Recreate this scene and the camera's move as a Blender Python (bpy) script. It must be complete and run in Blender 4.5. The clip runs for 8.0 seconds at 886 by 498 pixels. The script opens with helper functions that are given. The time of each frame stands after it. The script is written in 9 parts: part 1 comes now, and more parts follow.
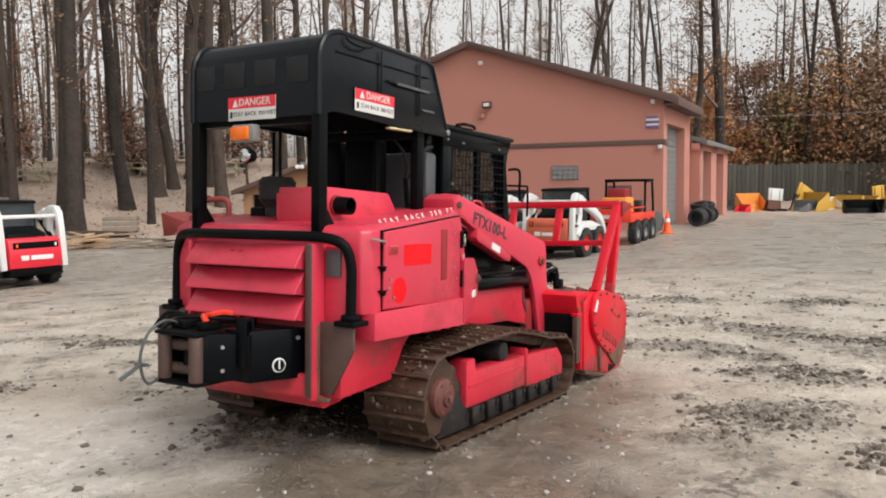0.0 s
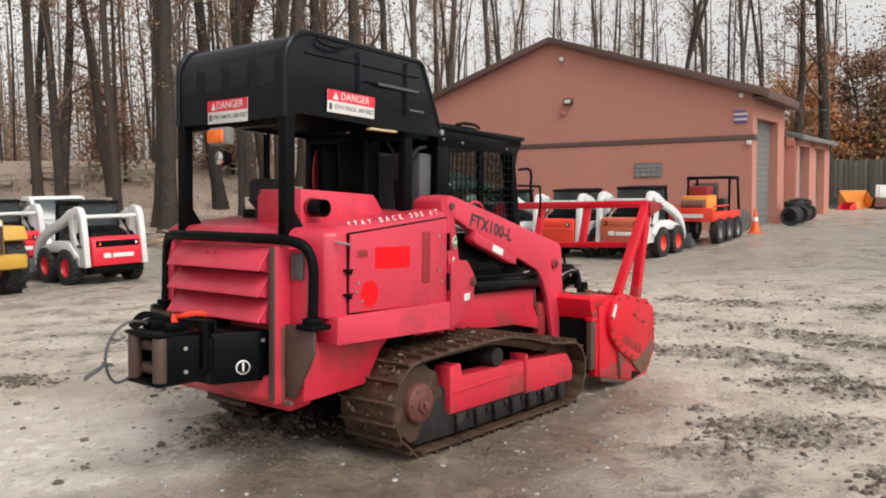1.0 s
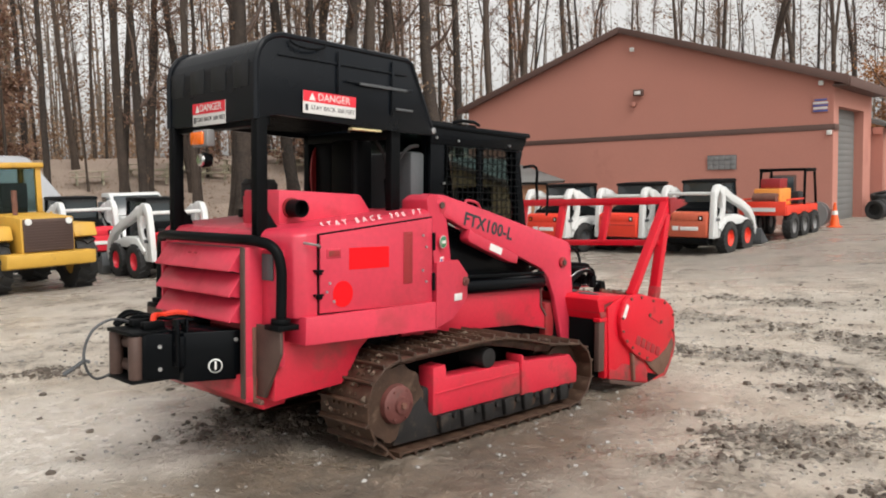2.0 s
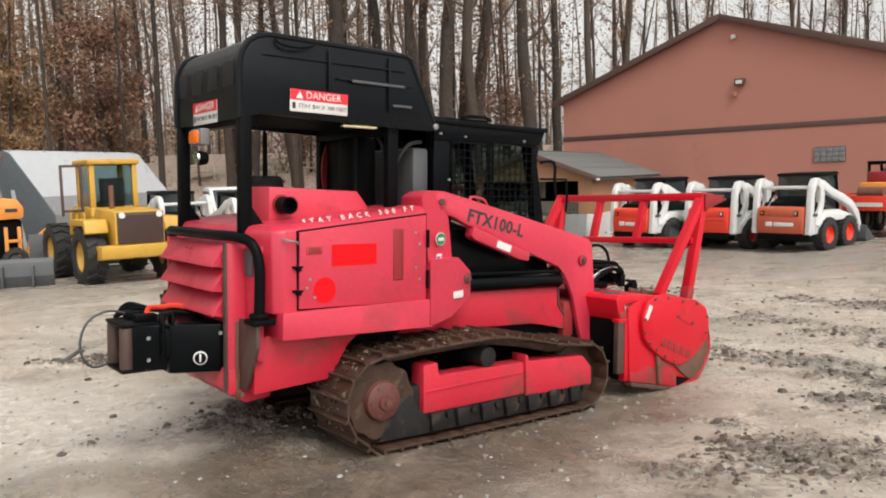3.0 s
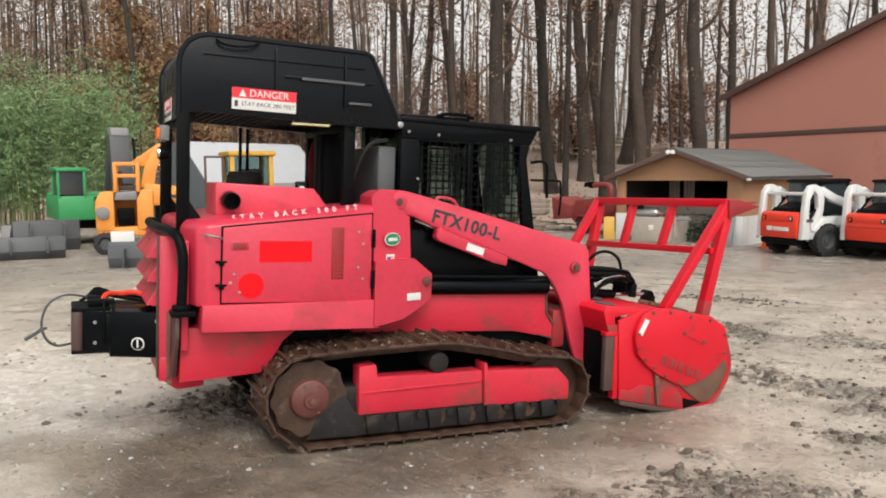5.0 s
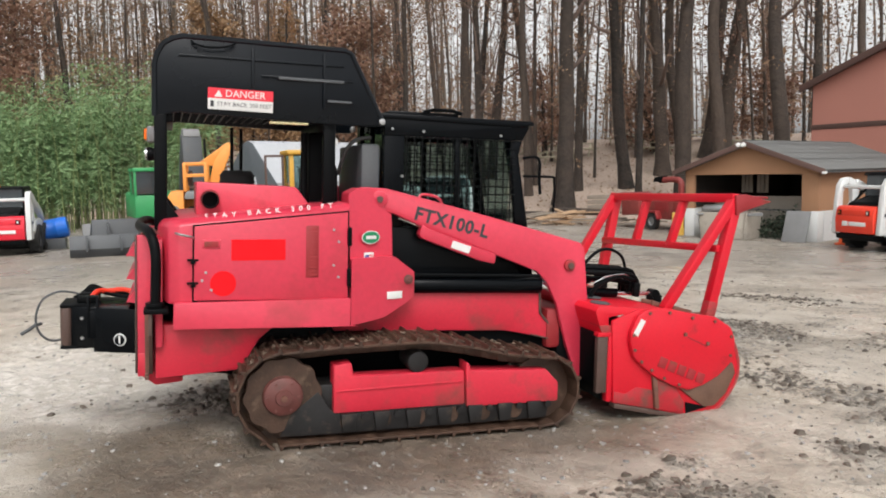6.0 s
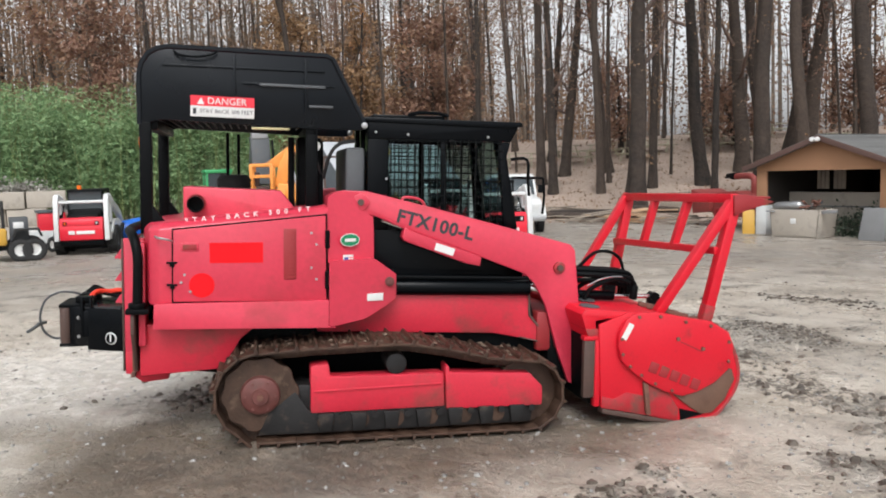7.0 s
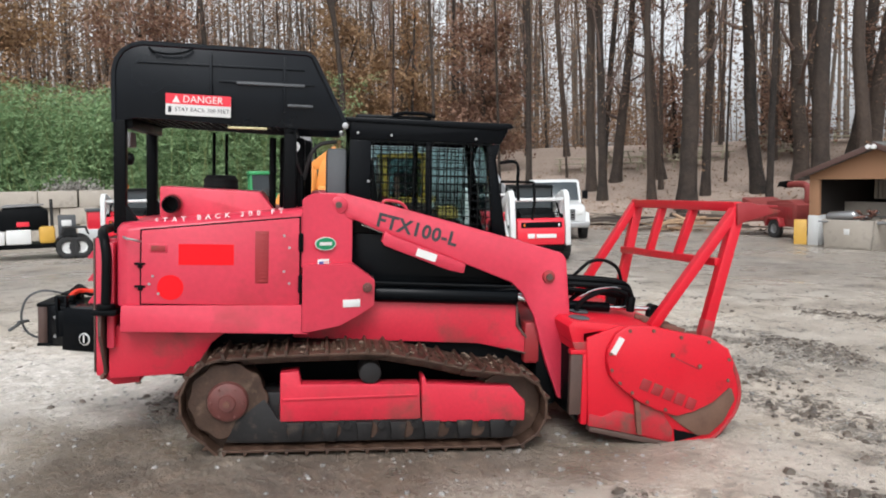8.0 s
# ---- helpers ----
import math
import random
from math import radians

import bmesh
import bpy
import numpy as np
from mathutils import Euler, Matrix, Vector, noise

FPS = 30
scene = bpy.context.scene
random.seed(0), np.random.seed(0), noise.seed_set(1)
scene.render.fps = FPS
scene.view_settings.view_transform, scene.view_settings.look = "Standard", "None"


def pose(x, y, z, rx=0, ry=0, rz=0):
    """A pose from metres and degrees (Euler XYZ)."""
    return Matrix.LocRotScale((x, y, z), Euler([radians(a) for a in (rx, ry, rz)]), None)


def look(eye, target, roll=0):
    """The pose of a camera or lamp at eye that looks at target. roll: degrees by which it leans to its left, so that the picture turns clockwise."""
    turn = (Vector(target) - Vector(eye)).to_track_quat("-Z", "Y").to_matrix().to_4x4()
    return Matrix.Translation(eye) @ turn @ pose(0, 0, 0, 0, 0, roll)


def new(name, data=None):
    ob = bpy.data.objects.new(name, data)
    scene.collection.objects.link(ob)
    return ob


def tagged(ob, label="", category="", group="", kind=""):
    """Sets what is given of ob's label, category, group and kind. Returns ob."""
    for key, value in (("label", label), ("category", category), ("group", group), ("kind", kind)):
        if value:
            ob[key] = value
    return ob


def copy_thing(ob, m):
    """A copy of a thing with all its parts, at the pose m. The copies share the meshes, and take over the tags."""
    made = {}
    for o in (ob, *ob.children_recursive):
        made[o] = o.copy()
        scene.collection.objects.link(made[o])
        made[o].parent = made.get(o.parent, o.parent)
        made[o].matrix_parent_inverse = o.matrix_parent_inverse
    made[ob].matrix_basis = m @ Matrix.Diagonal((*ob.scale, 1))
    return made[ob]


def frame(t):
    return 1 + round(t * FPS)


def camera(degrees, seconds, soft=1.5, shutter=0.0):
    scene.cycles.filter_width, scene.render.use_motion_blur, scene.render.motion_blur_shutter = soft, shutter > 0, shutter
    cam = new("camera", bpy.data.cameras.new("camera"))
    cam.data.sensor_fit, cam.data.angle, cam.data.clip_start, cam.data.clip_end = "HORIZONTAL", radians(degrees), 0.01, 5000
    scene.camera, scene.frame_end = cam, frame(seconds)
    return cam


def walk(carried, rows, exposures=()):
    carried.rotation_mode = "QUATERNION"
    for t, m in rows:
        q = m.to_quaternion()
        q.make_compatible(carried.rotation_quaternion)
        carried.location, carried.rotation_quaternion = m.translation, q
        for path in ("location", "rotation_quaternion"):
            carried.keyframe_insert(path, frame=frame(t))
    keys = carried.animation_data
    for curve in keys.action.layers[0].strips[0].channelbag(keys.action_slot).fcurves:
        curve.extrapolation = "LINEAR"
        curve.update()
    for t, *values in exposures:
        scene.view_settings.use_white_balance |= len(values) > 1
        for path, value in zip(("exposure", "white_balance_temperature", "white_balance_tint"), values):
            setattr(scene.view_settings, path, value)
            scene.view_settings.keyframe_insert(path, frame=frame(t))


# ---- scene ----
cam = camera(57.3, 8.0, soft=1.9)
PATH = [
    (0, (0.359, 0.241, 1.63), (0.321, 2.235, 1.471), -0.7),
    (0.5, (0.727, 0.228, 1.668), (0.566, 2.215, 1.503), -0.5),
    (1, (1.046, 0.401, 1.638), (0.766, 2.375, 1.478), -1.0),
    (1.5, (1.338, 0.476, 1.66), (0.959, 2.433, 1.498), -1.4),
    (3, (2.282, 0.818, 1.662), (1.543, 2.668, 1.481), -1.6),
    (3.5, (2.67, 0.912, 1.654), (1.779, 2.694, 1.487), -2.4),
    (4, (3.005, 1.036, 1.678), (2.005, 2.759, 1.498), -2.8),
    (4.5, (3.245, 1.336, 1.675), (2.185, 3.022, 1.49), -1.1),
    (6, (3.955, 2.063, 1.664), (2.65, 3.567, 1.471), -1.1),
    (6.5, (4.175, 2.301, 1.673), (2.807, 3.747, 1.476), -1.0),
    (7, (4.43, 2.509, 1.677), (2.975, 3.868, 1.484), -1.7),
    (7.5, (4.491, 2.788, 1.647), (2.985, 4.09, 1.464), -1.5),
    (8, (4.579, 2.997, 1.656), (3.033, 4.253, 1.477), -1.0),
]
walk(cam, [(t, look(eye, target, roll)) for t, eye, target, roll in PATH], [(0, -0.04, 6650, 10), (4.5, -0.04, 6800, 10), (6, -0.04, 6500, 10), (8, -0.04, 6200, 10)])

# world: a bright overcast sky
SUN_ELEV, SUN_AZ = radians(50), radians(132)
world = bpy.data.worlds.new("overcast_sky")
scene.world = world
world.use_nodes = True
wn, wl = world.node_tree.nodes, world.node_tree.links
bg = wn["Background"]
sky = wn.new("ShaderNodeTexSky")
sky.sky_type, sky.sun_disc = "NISHITA", False
sky.sun_elevation, sky.sun_rotation = SUN_ELEV, SUN_AZ
sky.air_density, sky.dust_density, sky.ozone_density = 1.0, 4.0, 1.0
grey = wn.new("ShaderNodeHueSaturation")
grey.inputs["Saturation"].default_value = 0.04
wl.new(sky.outputs["Color"], grey.inputs["Color"])
wl.new(grey.outputs["Color"], bg.inputs["Color"])
bg.inputs["Strength"].default_value = 0.215
sun_data = bpy.data.lights.new("sun", "SUN")
sun_data.energy, sun_data.angle, sun_data.color = 1.2, radians(28), (1.0, 0.97, 0.93)
sun = new("sun", sun_data)
sun.matrix_world = look((60 * math.sin(SUN_AZ) * math.cos(SUN_ELEV), 60 * math.cos(SUN_AZ) * math.cos(SUN_ELEV), 60 * math.sin(SUN_ELEV)), (0, 0, 0))

# ---- building helpers ----
def empty_bm():
    return bmesh.new()


def merge(dst, src):
    me = bpy.data.meshes.new("tmp")
    src.to_mesh(me)
    src.free()
    dst.from_mesh(me)
    bpy.data.meshes.remove(me)


def bevelled(b, bev, seg=2):
    if bev > 0:
        bmesh.ops.bevel(b, geom=list(b.edges), offset=bev, segments=seg, profile=0.5, affect="EDGES", clamp_overlap=True)


def box(dst, x0, x1, y0, y1, z0, z1, bev=0.006, m=None):
    b = bmesh.new()
    bmesh.ops.create_cube(b, size=1, matrix=Matrix.Translation(((x0 + x1) / 2, (y0 + y1) / 2, (z0 + z1) / 2)) @ Matrix.Diagonal((abs(x1 - x0), abs(y1 - y0), abs(z1 - z0), 1)))
    bevelled(b, bev)
    if m is not None:
        bmesh.ops.transform(b, matrix=m, verts=b.verts)
    merge(dst, b)
    return dst


def prism(dst, prof, a0, a1, axis="y", bev=0.006, seg=2, m=None):
    """Extrudes a closed outline along an axis. Outline pairs: (x,z) for y, (y,z) for x, (x,y) for z."""
    put = {"y": lambda p, a: (p[0], a, p[1]), "x": lambda p, a: (a, p[0], p[1]), "z": lambda p, a: (p[0], p[1], a)}[axis]
    b = bmesh.new()
    v0 = [b.verts.new(put(p, a0)) for p in prof]
    v1 = [b.verts.new(put(p, a1)) for p in prof]
    n = len(prof)
    b.faces.new(v0)
    b.faces.new(v1[::-1])
    for i in range(n):
        b.faces.new((v0[i], v1[i], v1[(i + 1) % n], v0[(i + 1) % n]))
    bmesh.ops.recalc_face_normals(b, faces=b.faces)
    bevelled(b, bev, seg)
    if m is not None:
        bmesh.ops.transform(b, matrix=m, verts=b.verts)
    merge(dst, b)
    return dst


def cyl(dst, p0, p1, r0, r1=None, seg=20, bev=0.0):
    p0, p1 = Vector(p0), Vector(p1)
    d = p1 - p0
    b = bmesh.new()
    bmesh.ops.create_cone(b, cap_ends=True, segments=seg, radius1=r0, radius2=r0 if r1 is None else r1, depth=d.length)
    if bev > 0:
        rim = [e for e in b.edges if abs(e.verts[0].co.z - e.verts[1].co.z) < 1e-6]
        bmesh.ops.bevel(b, geom=rim, offset=bev, segments=2, profile=0.5, affect="EDGES", clamp_overlap=True)
    bmesh.ops.transform(b, matrix=Matrix.Translation((p0 + p1) / 2) @ d.to_track_quat("Z", "Y").to_matrix().to_4x4(), verts=b.verts)
    merge(dst, b)
    return dst


def ring_pipe(dst, p0, p1, r, wall, seg=20):
    """An open pipe with wall thickness."""
    p0, p1 = Vector(p0), Vector(p1)
    d = p1 - p0
    m = Matrix.Translation(p0) @ d.to_track_quat("Z", "Y").to_matrix().to_4x4()
    b = bmesh.new()
    rows = []
    for rr, z in ((r, 0), (r, d.length), (r - wall, d.length), (r - wall, 0)):
        rows.append([b.verts.new((rr * math.cos(2 * math.pi * i / seg), rr * math.sin(2 * math.pi * i / seg), z)) for i in range(seg)])
    for k in range(4):
        a, c = rows[k], rows[(k + 1) % 4]
        for i in range(seg):
            b.faces.new((a[i], a[(i + 1) % seg], c[(i + 1) % seg], c[i]))
    bmesh.ops.recalc_face_normals(b, faces=b.faces)
    bmesh.ops.transform(b, matrix=m, verts=b.verts)
    merge(dst, b)
    return dst


def lathe(dst, prof, seg=28, m=None, closed=False):
    """Turns an outline of (radius, height) about z; both ends near the axis, or a closed ring."""
    b = bmesh.new()
    rows = [[b.verts.new((r * math.cos(2 * math.pi * i / seg), r * math.sin(2 * math.pi * i / seg), h)) for i in range(seg)] for r, h in prof]
    for a, c in zip(rows, rows[1:]):
        for i in range(seg):
            b.faces.new((a[i], a[(i + 1) % seg], c[(i + 1) % seg], c[i]))
    if closed:
        for i in range(seg):
            b.faces.new((rows[-1][i], rows[-1][(i + 1) % seg], rows[0][(i + 1) % seg], rows[0][i]))
    else:
        b.faces.new(rows[0][::-1])
        b.faces.new(rows[-1])
    bmesh.ops.recalc_face_normals(b, faces=b.faces)
    if m is not None:
        bmesh.ops.transform(b, matrix=m, verts=b.verts)
    merge(dst, b)
    return dst


def smooth_path(pts, per=6, closed=False):
    """Catmull-Rom points through pts."""
    pts = [Vector(p) for p in pts]
    n, out = len(pts), []
    for i in range(n if closed else n - 1):
        if closed:
            p0, p1, p2, p3 = pts[i - 1], pts[i], pts[(i + 1) % n], pts[(i + 2) % n]
        else:
            p0, p1, p2, p3 = pts[max(i - 1, 0)], pts[i], pts[i + 1], pts[min(i + 2, n - 1)]
        for k in range(per):
            t = k / per
            out.append(0.5 * ((2 * p1) + (p2 - p0) * t + (2 * p0 - 5 * p1 + 4 * p2 - p3) * t * t + (3 * p1 - p0 - 3 * p2 + p3) * t ** 3))
    if not closed:
        out.append(pts[-1])
    return out


def tube(dst, pts, r, seg=8, caps=True):
    """Sweeps a round section of radius r (a number or one per point) along pts."""
    pts = [Vector(p) for p in pts]
    rs = r if isinstance(r, (list, tuple)) else [r] * len(pts)
    side, rows = None, []
    for i, p in enumerate(pts):
        d = (pts[min(i + 1, len(pts) - 1)] - pts[max(i - 1, 0)]).normalized()
        if side is None:
            side = d.cross(Vector((0.31, 0.17, 0.93))).normalized()
        side = (side - d * side.dot(d)).normalized()
        up = d.cross(side)
        rows.append([dst.verts.new(p + rs[i] * (side * math.cos(2 * math.pi * k / seg) + up * math.sin(2 * math.pi * k / seg))) for k in range(seg)])
    for a, c in zip(rows, rows[1:]):
        for i in range(seg):
            dst.faces.new((a[i], a[(i + 1) % seg], c[(i + 1) % seg], c[i]))
    if caps:
        dst.faces.new(rows[0][::-1])
        dst.faces.new(rows[-1])
    return dst


def bar(dst, p0, p1, w, h, bev=0.005, up=(0, 0, 1)):
    """A square bar from p0 to p1."""
    p0, p1 = Vector(p0), Vector(p1)
    d = p1 - p0
    z = d.normalized()
    x = z.cross(Vector(up))
    if x.length < 1e-3:
        x = z.cross(Vector((1, 0, 0)))
    x.normalize()
    y = z.cross(x)
    m = Matrix((x, y, z)).transposed().to_4x4()
    m.translation = (p0 + p1) / 2
    box(dst, -w / 2, w / 2, -h / 2, h / 2, -d.length / 2, d.length / 2, bev, m)
    return dst


def as_mesh(name, b, material, sharp=35):
    me = bpy.data.meshes.new(name)
    b.to_mesh(me)
    b.free()
    for p in me.polygons:
        p.use_smooth = True
    me.set_sharp_from_angle(angle=radians(sharp))
    me.materials.append(material)
    return me


def part(name, b, material, parent=None, label="", m=None):
    ob = new(name, as_mesh(name, b, material))
    ob.parent = parent
    if m is not None:
        ob.matrix_basis = m
    if label:
        ob["label"] = label
    return ob


def part_of(name, me, parent, m=None, label=""):
    ob = new(name, me)
    ob.parent = parent
    if m is not None:
        ob.matrix_basis = m
    if label:
        ob["label"] = label
    return ob


def thing(name, m, label, category, group="", kind=""):
    ob = new(name)
    ob.empty_display_size = 0.2
    ob.matrix_basis = m
    return tagged(ob, label, category, group, kind)


def lettering(text, size, material, depth=0.002, bold=0.0, spacing=1.0):
    cu = bpy.data.curves.new("lettering", "FONT")
    cu.body, cu.size, cu.extrude, cu.align_x, cu.align_y = text, size, depth, "CENTER", "CENTER"
    cu.resolution_u = 3
    cu.offset, cu.space_character = bold, spacing
    tmp = bpy.data.objects.new("lettering", cu)
    me = bpy.data.meshes.new_from_object(tmp)
    bpy.data.objects.remove(tmp)
    me.materials.clear()
    me.materials.append(material)
    return me


# ---- materials ----
def link_in(nt, a, b):
    nt.links.new(a, b)


def pbr(name, col, rough=0.5, metal=0.0, var=0.12, scale=6.0, bump=0.15, bscale=50.0, bdist=0.004, dirt=None, dirt_amt=0.0, dirt_scale=3.0, rand=0.0, rvar=0.15, coat=0.0, spec=0.5, low=None, island=0.0):
    """A painted, metal or mineral surface: broad and fine colour change, uneven gloss, fine relief, dirt in patches.
    low = (colour, height, fade): splashed mud that thins out with height over the object's base."""
    m = bpy.data.materials.new(name)
    m.use_nodes = True
    nt = m.node_tree
    n = nt.nodes
    bsdf = n["Principled BSDF"]
    tc = n.new("ShaderNodeTexCoord")
    big = n.new("ShaderNodeTexNoise")
    big.inputs["Scale"].default_value, big.inputs["Detail"].default_value = scale, 6
    fine = n.new("ShaderNodeTexNoise")
    fine.inputs["Scale"].default_value, fine.inputs["Detail"].default_value = bscale, 5
    link_in(nt, tc.outputs["Object"], big.inputs["Vector"])
    link_in(nt, tc.outputs["Object"], fine.inputs["Vector"])

    def math_node(op, a, b):
        k = n.new("ShaderNodeMath")
        k.operation = op
        for i, v in enumerate((a, b)):
            if hasattr(v, "is_linked"):
                link_in(nt, v, k.inputs[i])
            else:
                k.inputs[i].default_value = v
        return k.outputs[0]

    val = math_node("ADD", math_node("MULTIPLY", math_node("SUBTRACT", big.outputs["Fac"], 0.5), 2.6 * var), math_node("MULTIPLY", math_node("SUBTRACT", fine.outputs["Fac"], 0.5), 1.6 * var))
    val = math_node("ADD", val, 1.0)
    if rand > 0:
        oi = n.new("ShaderNodeObjectInfo")
        val = math_node("ADD", val, math_node("MULTIPLY", math_node("SUBTRACT", oi.outputs["Random"], 0.5), 2 * rand))
    if island > 0:
        ge = n.new("ShaderNodeNewGeometry")
        val = math_node("ADD", val, math_node("MULTIPLY", math_node("SUBTRACT", ge.outputs["Random Per Island"], 0.5), 2 * island))
    hsv = n.new("ShaderNodeHueSaturation")
    hsv.inputs["Color"].default_value = (*col, 1)
    link_in(nt, val, hsv.inputs["Value"])
    colour = hsv.outputs["Color"]
    rough_out = math_node("ADD", math_node("MULTIPLY", math_node("SUBTRACT", big.outputs["Fac"], 0.5), 2 * rvar), rough)

    def mix(fac, a, b):
        k = n.new("ShaderNodeMix")
        k.data_type = "RGBA"
        link_in(nt, fac, k.inputs["Factor"])
        link_in(nt, a, k.inputs["A"])
        k.inputs["B"].default_value = (*b, 1)
        return k.outputs["Result"]

    if dirt is not None:
        dn = n.new("ShaderNodeTexNoise")
        dn.inputs["Scale"].default_value, dn.inputs["Detail"].default_value, dn.inputs["Roughness"].default_value = dirt_scale, 8, 0.65
        link_in(nt, tc.outputs["Object"], dn.inputs["Vector"])
        ramp = n.new("ShaderNodeMapRange")
        ramp.inputs["From Min"].default_value, ramp.inputs["From Max"].default_value = 0.78 - 0.45 * dirt_amt, 0.92 - 0.3 * dirt_amt
        link_in(nt, dn.outputs["Fac"], ramp.inputs["Value"])
        colour = mix(ramp.outputs["Result"], colour, dirt)
        rough_out = math_node("ADD", rough_out, math_node("MULTIPLY", ramp.outputs["Result"], 0.3))
    if low is not None:
        lc, lh, lf = low
        sep = n.new("ShaderNodeSeparateXYZ")
        link_in(nt, tc.outputs["Object"], sep.inputs[0])
        hgt = n.new("ShaderNodeMapRange")
        hgt.inputs["From Min"].default_value, hgt.inputs["From Max"].default_value = lh, lh - lf
        link_in(nt, math_node("ADD", sep.outputs["Z"], math_node("MULTIPLY", math_node("SUBTRACT", big.outputs["Fac"], 0.5), lf * 1.6)), hgt.inputs["Value"])
        colour = mix(math_node("MULTIPLY", hgt.outputs["Result"], 0.8), colour, lc)
    link_in(nt, colour, bsdf.inputs["Base Color"])
    link_in(nt, rough_out, bsdf.inputs["Roughness"])
    bsdf.inputs["Metallic"].default_value = metal
    bsdf.inputs["Specular IOR Level"].default_value = spec
    bsdf.inputs["Coat Weight"].default_value = coat
    bsdf.inputs["Coat Roughness"].default_value = 0.15
    if bump > 0:
        bp = n.new("ShaderNodeBump")
        bp.inputs["Strength"].default_value, bp.inputs["Distance"].default_value = bump, bdist
        link_in(nt, fine.outputs["Fac"], bp.inputs["Height"])
        link_in(nt, bp.outputs["Normal"], bsdf.inputs["Normal"])
    return m


MUD = (0.11, 0.08, 0.055)
RUST = (0.12, 0.05, 0.025)
M_RED = pbr("faded_red_paint", (0.555, 0.034, 0.066), 0.36, var=0.16, scale=1.6, bump=0.08, bscale=30, dirt=(0.33, 0.030, 0.040), dirt_amt=0.50, dirt_scale=2.2, spec=0.5)
M_REDHEAD = pbr("bright_red_paint", (0.57, 0.008, 0.022), 0.36, var=0.10, scale=3, bump=0.06, dirt=(0.20, 0.025, 0.022), dirt_amt=0.40, dirt_scale=4, spec=0.4)
M_REDMUD = pbr("mud_stained_red_paint", (0.54, 0.022, 0.044), 0.40, spec=0.45, var=0.16, scale=2, bump=0.1, dirt=(0.20, 0.050, 0.042), dirt_amt=0.62, dirt_scale=3.5)
M_REDDARK = pbr("dark_red_paint", (0.27, 0.016, 0.020), 0.5, var=0.1, dirt=RUST, dirt_amt=0.5, dirt_scale=6)
M_REDWORN = pbr("scuffed_red_paint", (0.40, 0.012, 0.022), 0.5, var=0.15, scale=5, bump=0.15, dirt=(0.12, 0.06, 0.045), dirt_amt=0.75, dirt_scale=7)
M_TANSTEEL = pbr("mud_stained_bare_steel", (0.14, 0.075, 0.050), 0.6, metal=0.15, var=0.25, scale=8, bump=0.3, dirt=(0.10, 0.05, 0.035), dirt_amt=0.5, dirt_scale=9)
M_DECAL_RED = pbr("unfaded_red_paint", (0.74, 0.002, 0.008), 0.45, spec=0.25, var=0.04, bump=0.03)
M_CHARCOAL = pbr("matt_charcoal_paint", (0.012, 0.013, 0.0145), 0.5, var=0.2, scale=4, bump=0.06, spec=0.3)
M_CANOPY = pbr("glossy_black_canopy_paint", (0.0030, 0.0046, 0.0070), 0.30, var=0.2, scale=2.5, bump=0.08, bscale=6, rvar=0.12, spec=0.22)
M_BLACK = pbr("black_paint", (0.0022, 0.0030, 0.0040), 0.24, var=0.2, scale=3, bump=0.06, bscale=8, rvar=0.10, spec=0.10)
M_BLACKDULL = pbr("dull_black_steel_and_shade", (0.0035, 0.004, 0.0045), 0.45, var=0.25, scale=6, bump=0.12, spec=0.07, dirt=(0.03, 0.024, 0.02), dirt_amt=0.2)
M_RUBBER = pbr("black_rubber", (0.018, 0.018, 0.018), 0.75, var=0.2, bump=0.2, dirt=MUD, dirt_amt=0.35, dirt_scale=5)
M_TRACK = pbr("rusty_muddy_steel", (0.060, 0.032, 0.020), 0.5, metal=0.15, var=0.4, scale=10, bump=0.6, bscale=70, dirt=(0.17, 0.115, 0.078), dirt_amt=0.52, dirt_scale=11, rand=0.2)
M_DRYMUD = pbr("dried_tan_mud", (0.115, 0.08, 0.056), 0.9, var=0.3, scale=20, bump=0.4, bscale=80, island=0.3)
M_RUST = pbr("rusty_steel", (0.15, 0.065, 0.045), 0.7, metal=0.1, var=0.3, scale=10, bump=0.4, dirt=(0.06, 0.045, 0.04), dirt_amt=0.5, dirt_scale=8)
M_HUB = pbr("worn_red_hub_paint", (0.12, 0.036, 0.030), 0.6, var=0.25, scale=12, bump=0.3, dirt=(0.08, 0.05, 0.04), dirt_amt=0.5, dirt_scale=10)
M_BROWN = pbr("brown_weathered_and_shade_steel", (0.075, 0.043, 0.034), 0.6, var=0.25, scale=7, bump=0.25, dirt=(0.05, 0.035, 0.03), dirt_amt=0.5)
M_CHROME = pbr("chrome", (0.75, 0.75, 0.76), 0.15, metal=1.0, var=0.03, bump=0.0)
M_STEEL = pbr("bare_steel", (0.4, 0.4, 0.4), 0.4, metal=0.9, var=0.1)
M_WHITE = pbr("white_paint", (0.62, 0.63, 0.62), 0.4, var=0.05, bump=0.04, dirt=(0.45, 0.43, 0.40), dirt_amt=0.2)
M_SIGNWHITE = pbr("white_decal", (0.66, 0.66, 0.64), 0.45, var=0.04, bump=0.02)
M_SIGNRED = pbr("red_decal", (0.70, 0.02, 0.04), 0.45, var=0.04, bump=0.02)
M_INK = pbr("black_ink", (0.03, 0.03, 0.035), 0.5, var=0.05, bump=0.0)
M_GREENDECAL = pbr("green_decal", (0.01, 0.22, 0.09), 0.4, var=0.05, bump=0.0)
M_BLUEDECAL = pbr("blue_decal", (0.08, 0.10, 0.32), 0.45, var=0.05, bump=0.0)
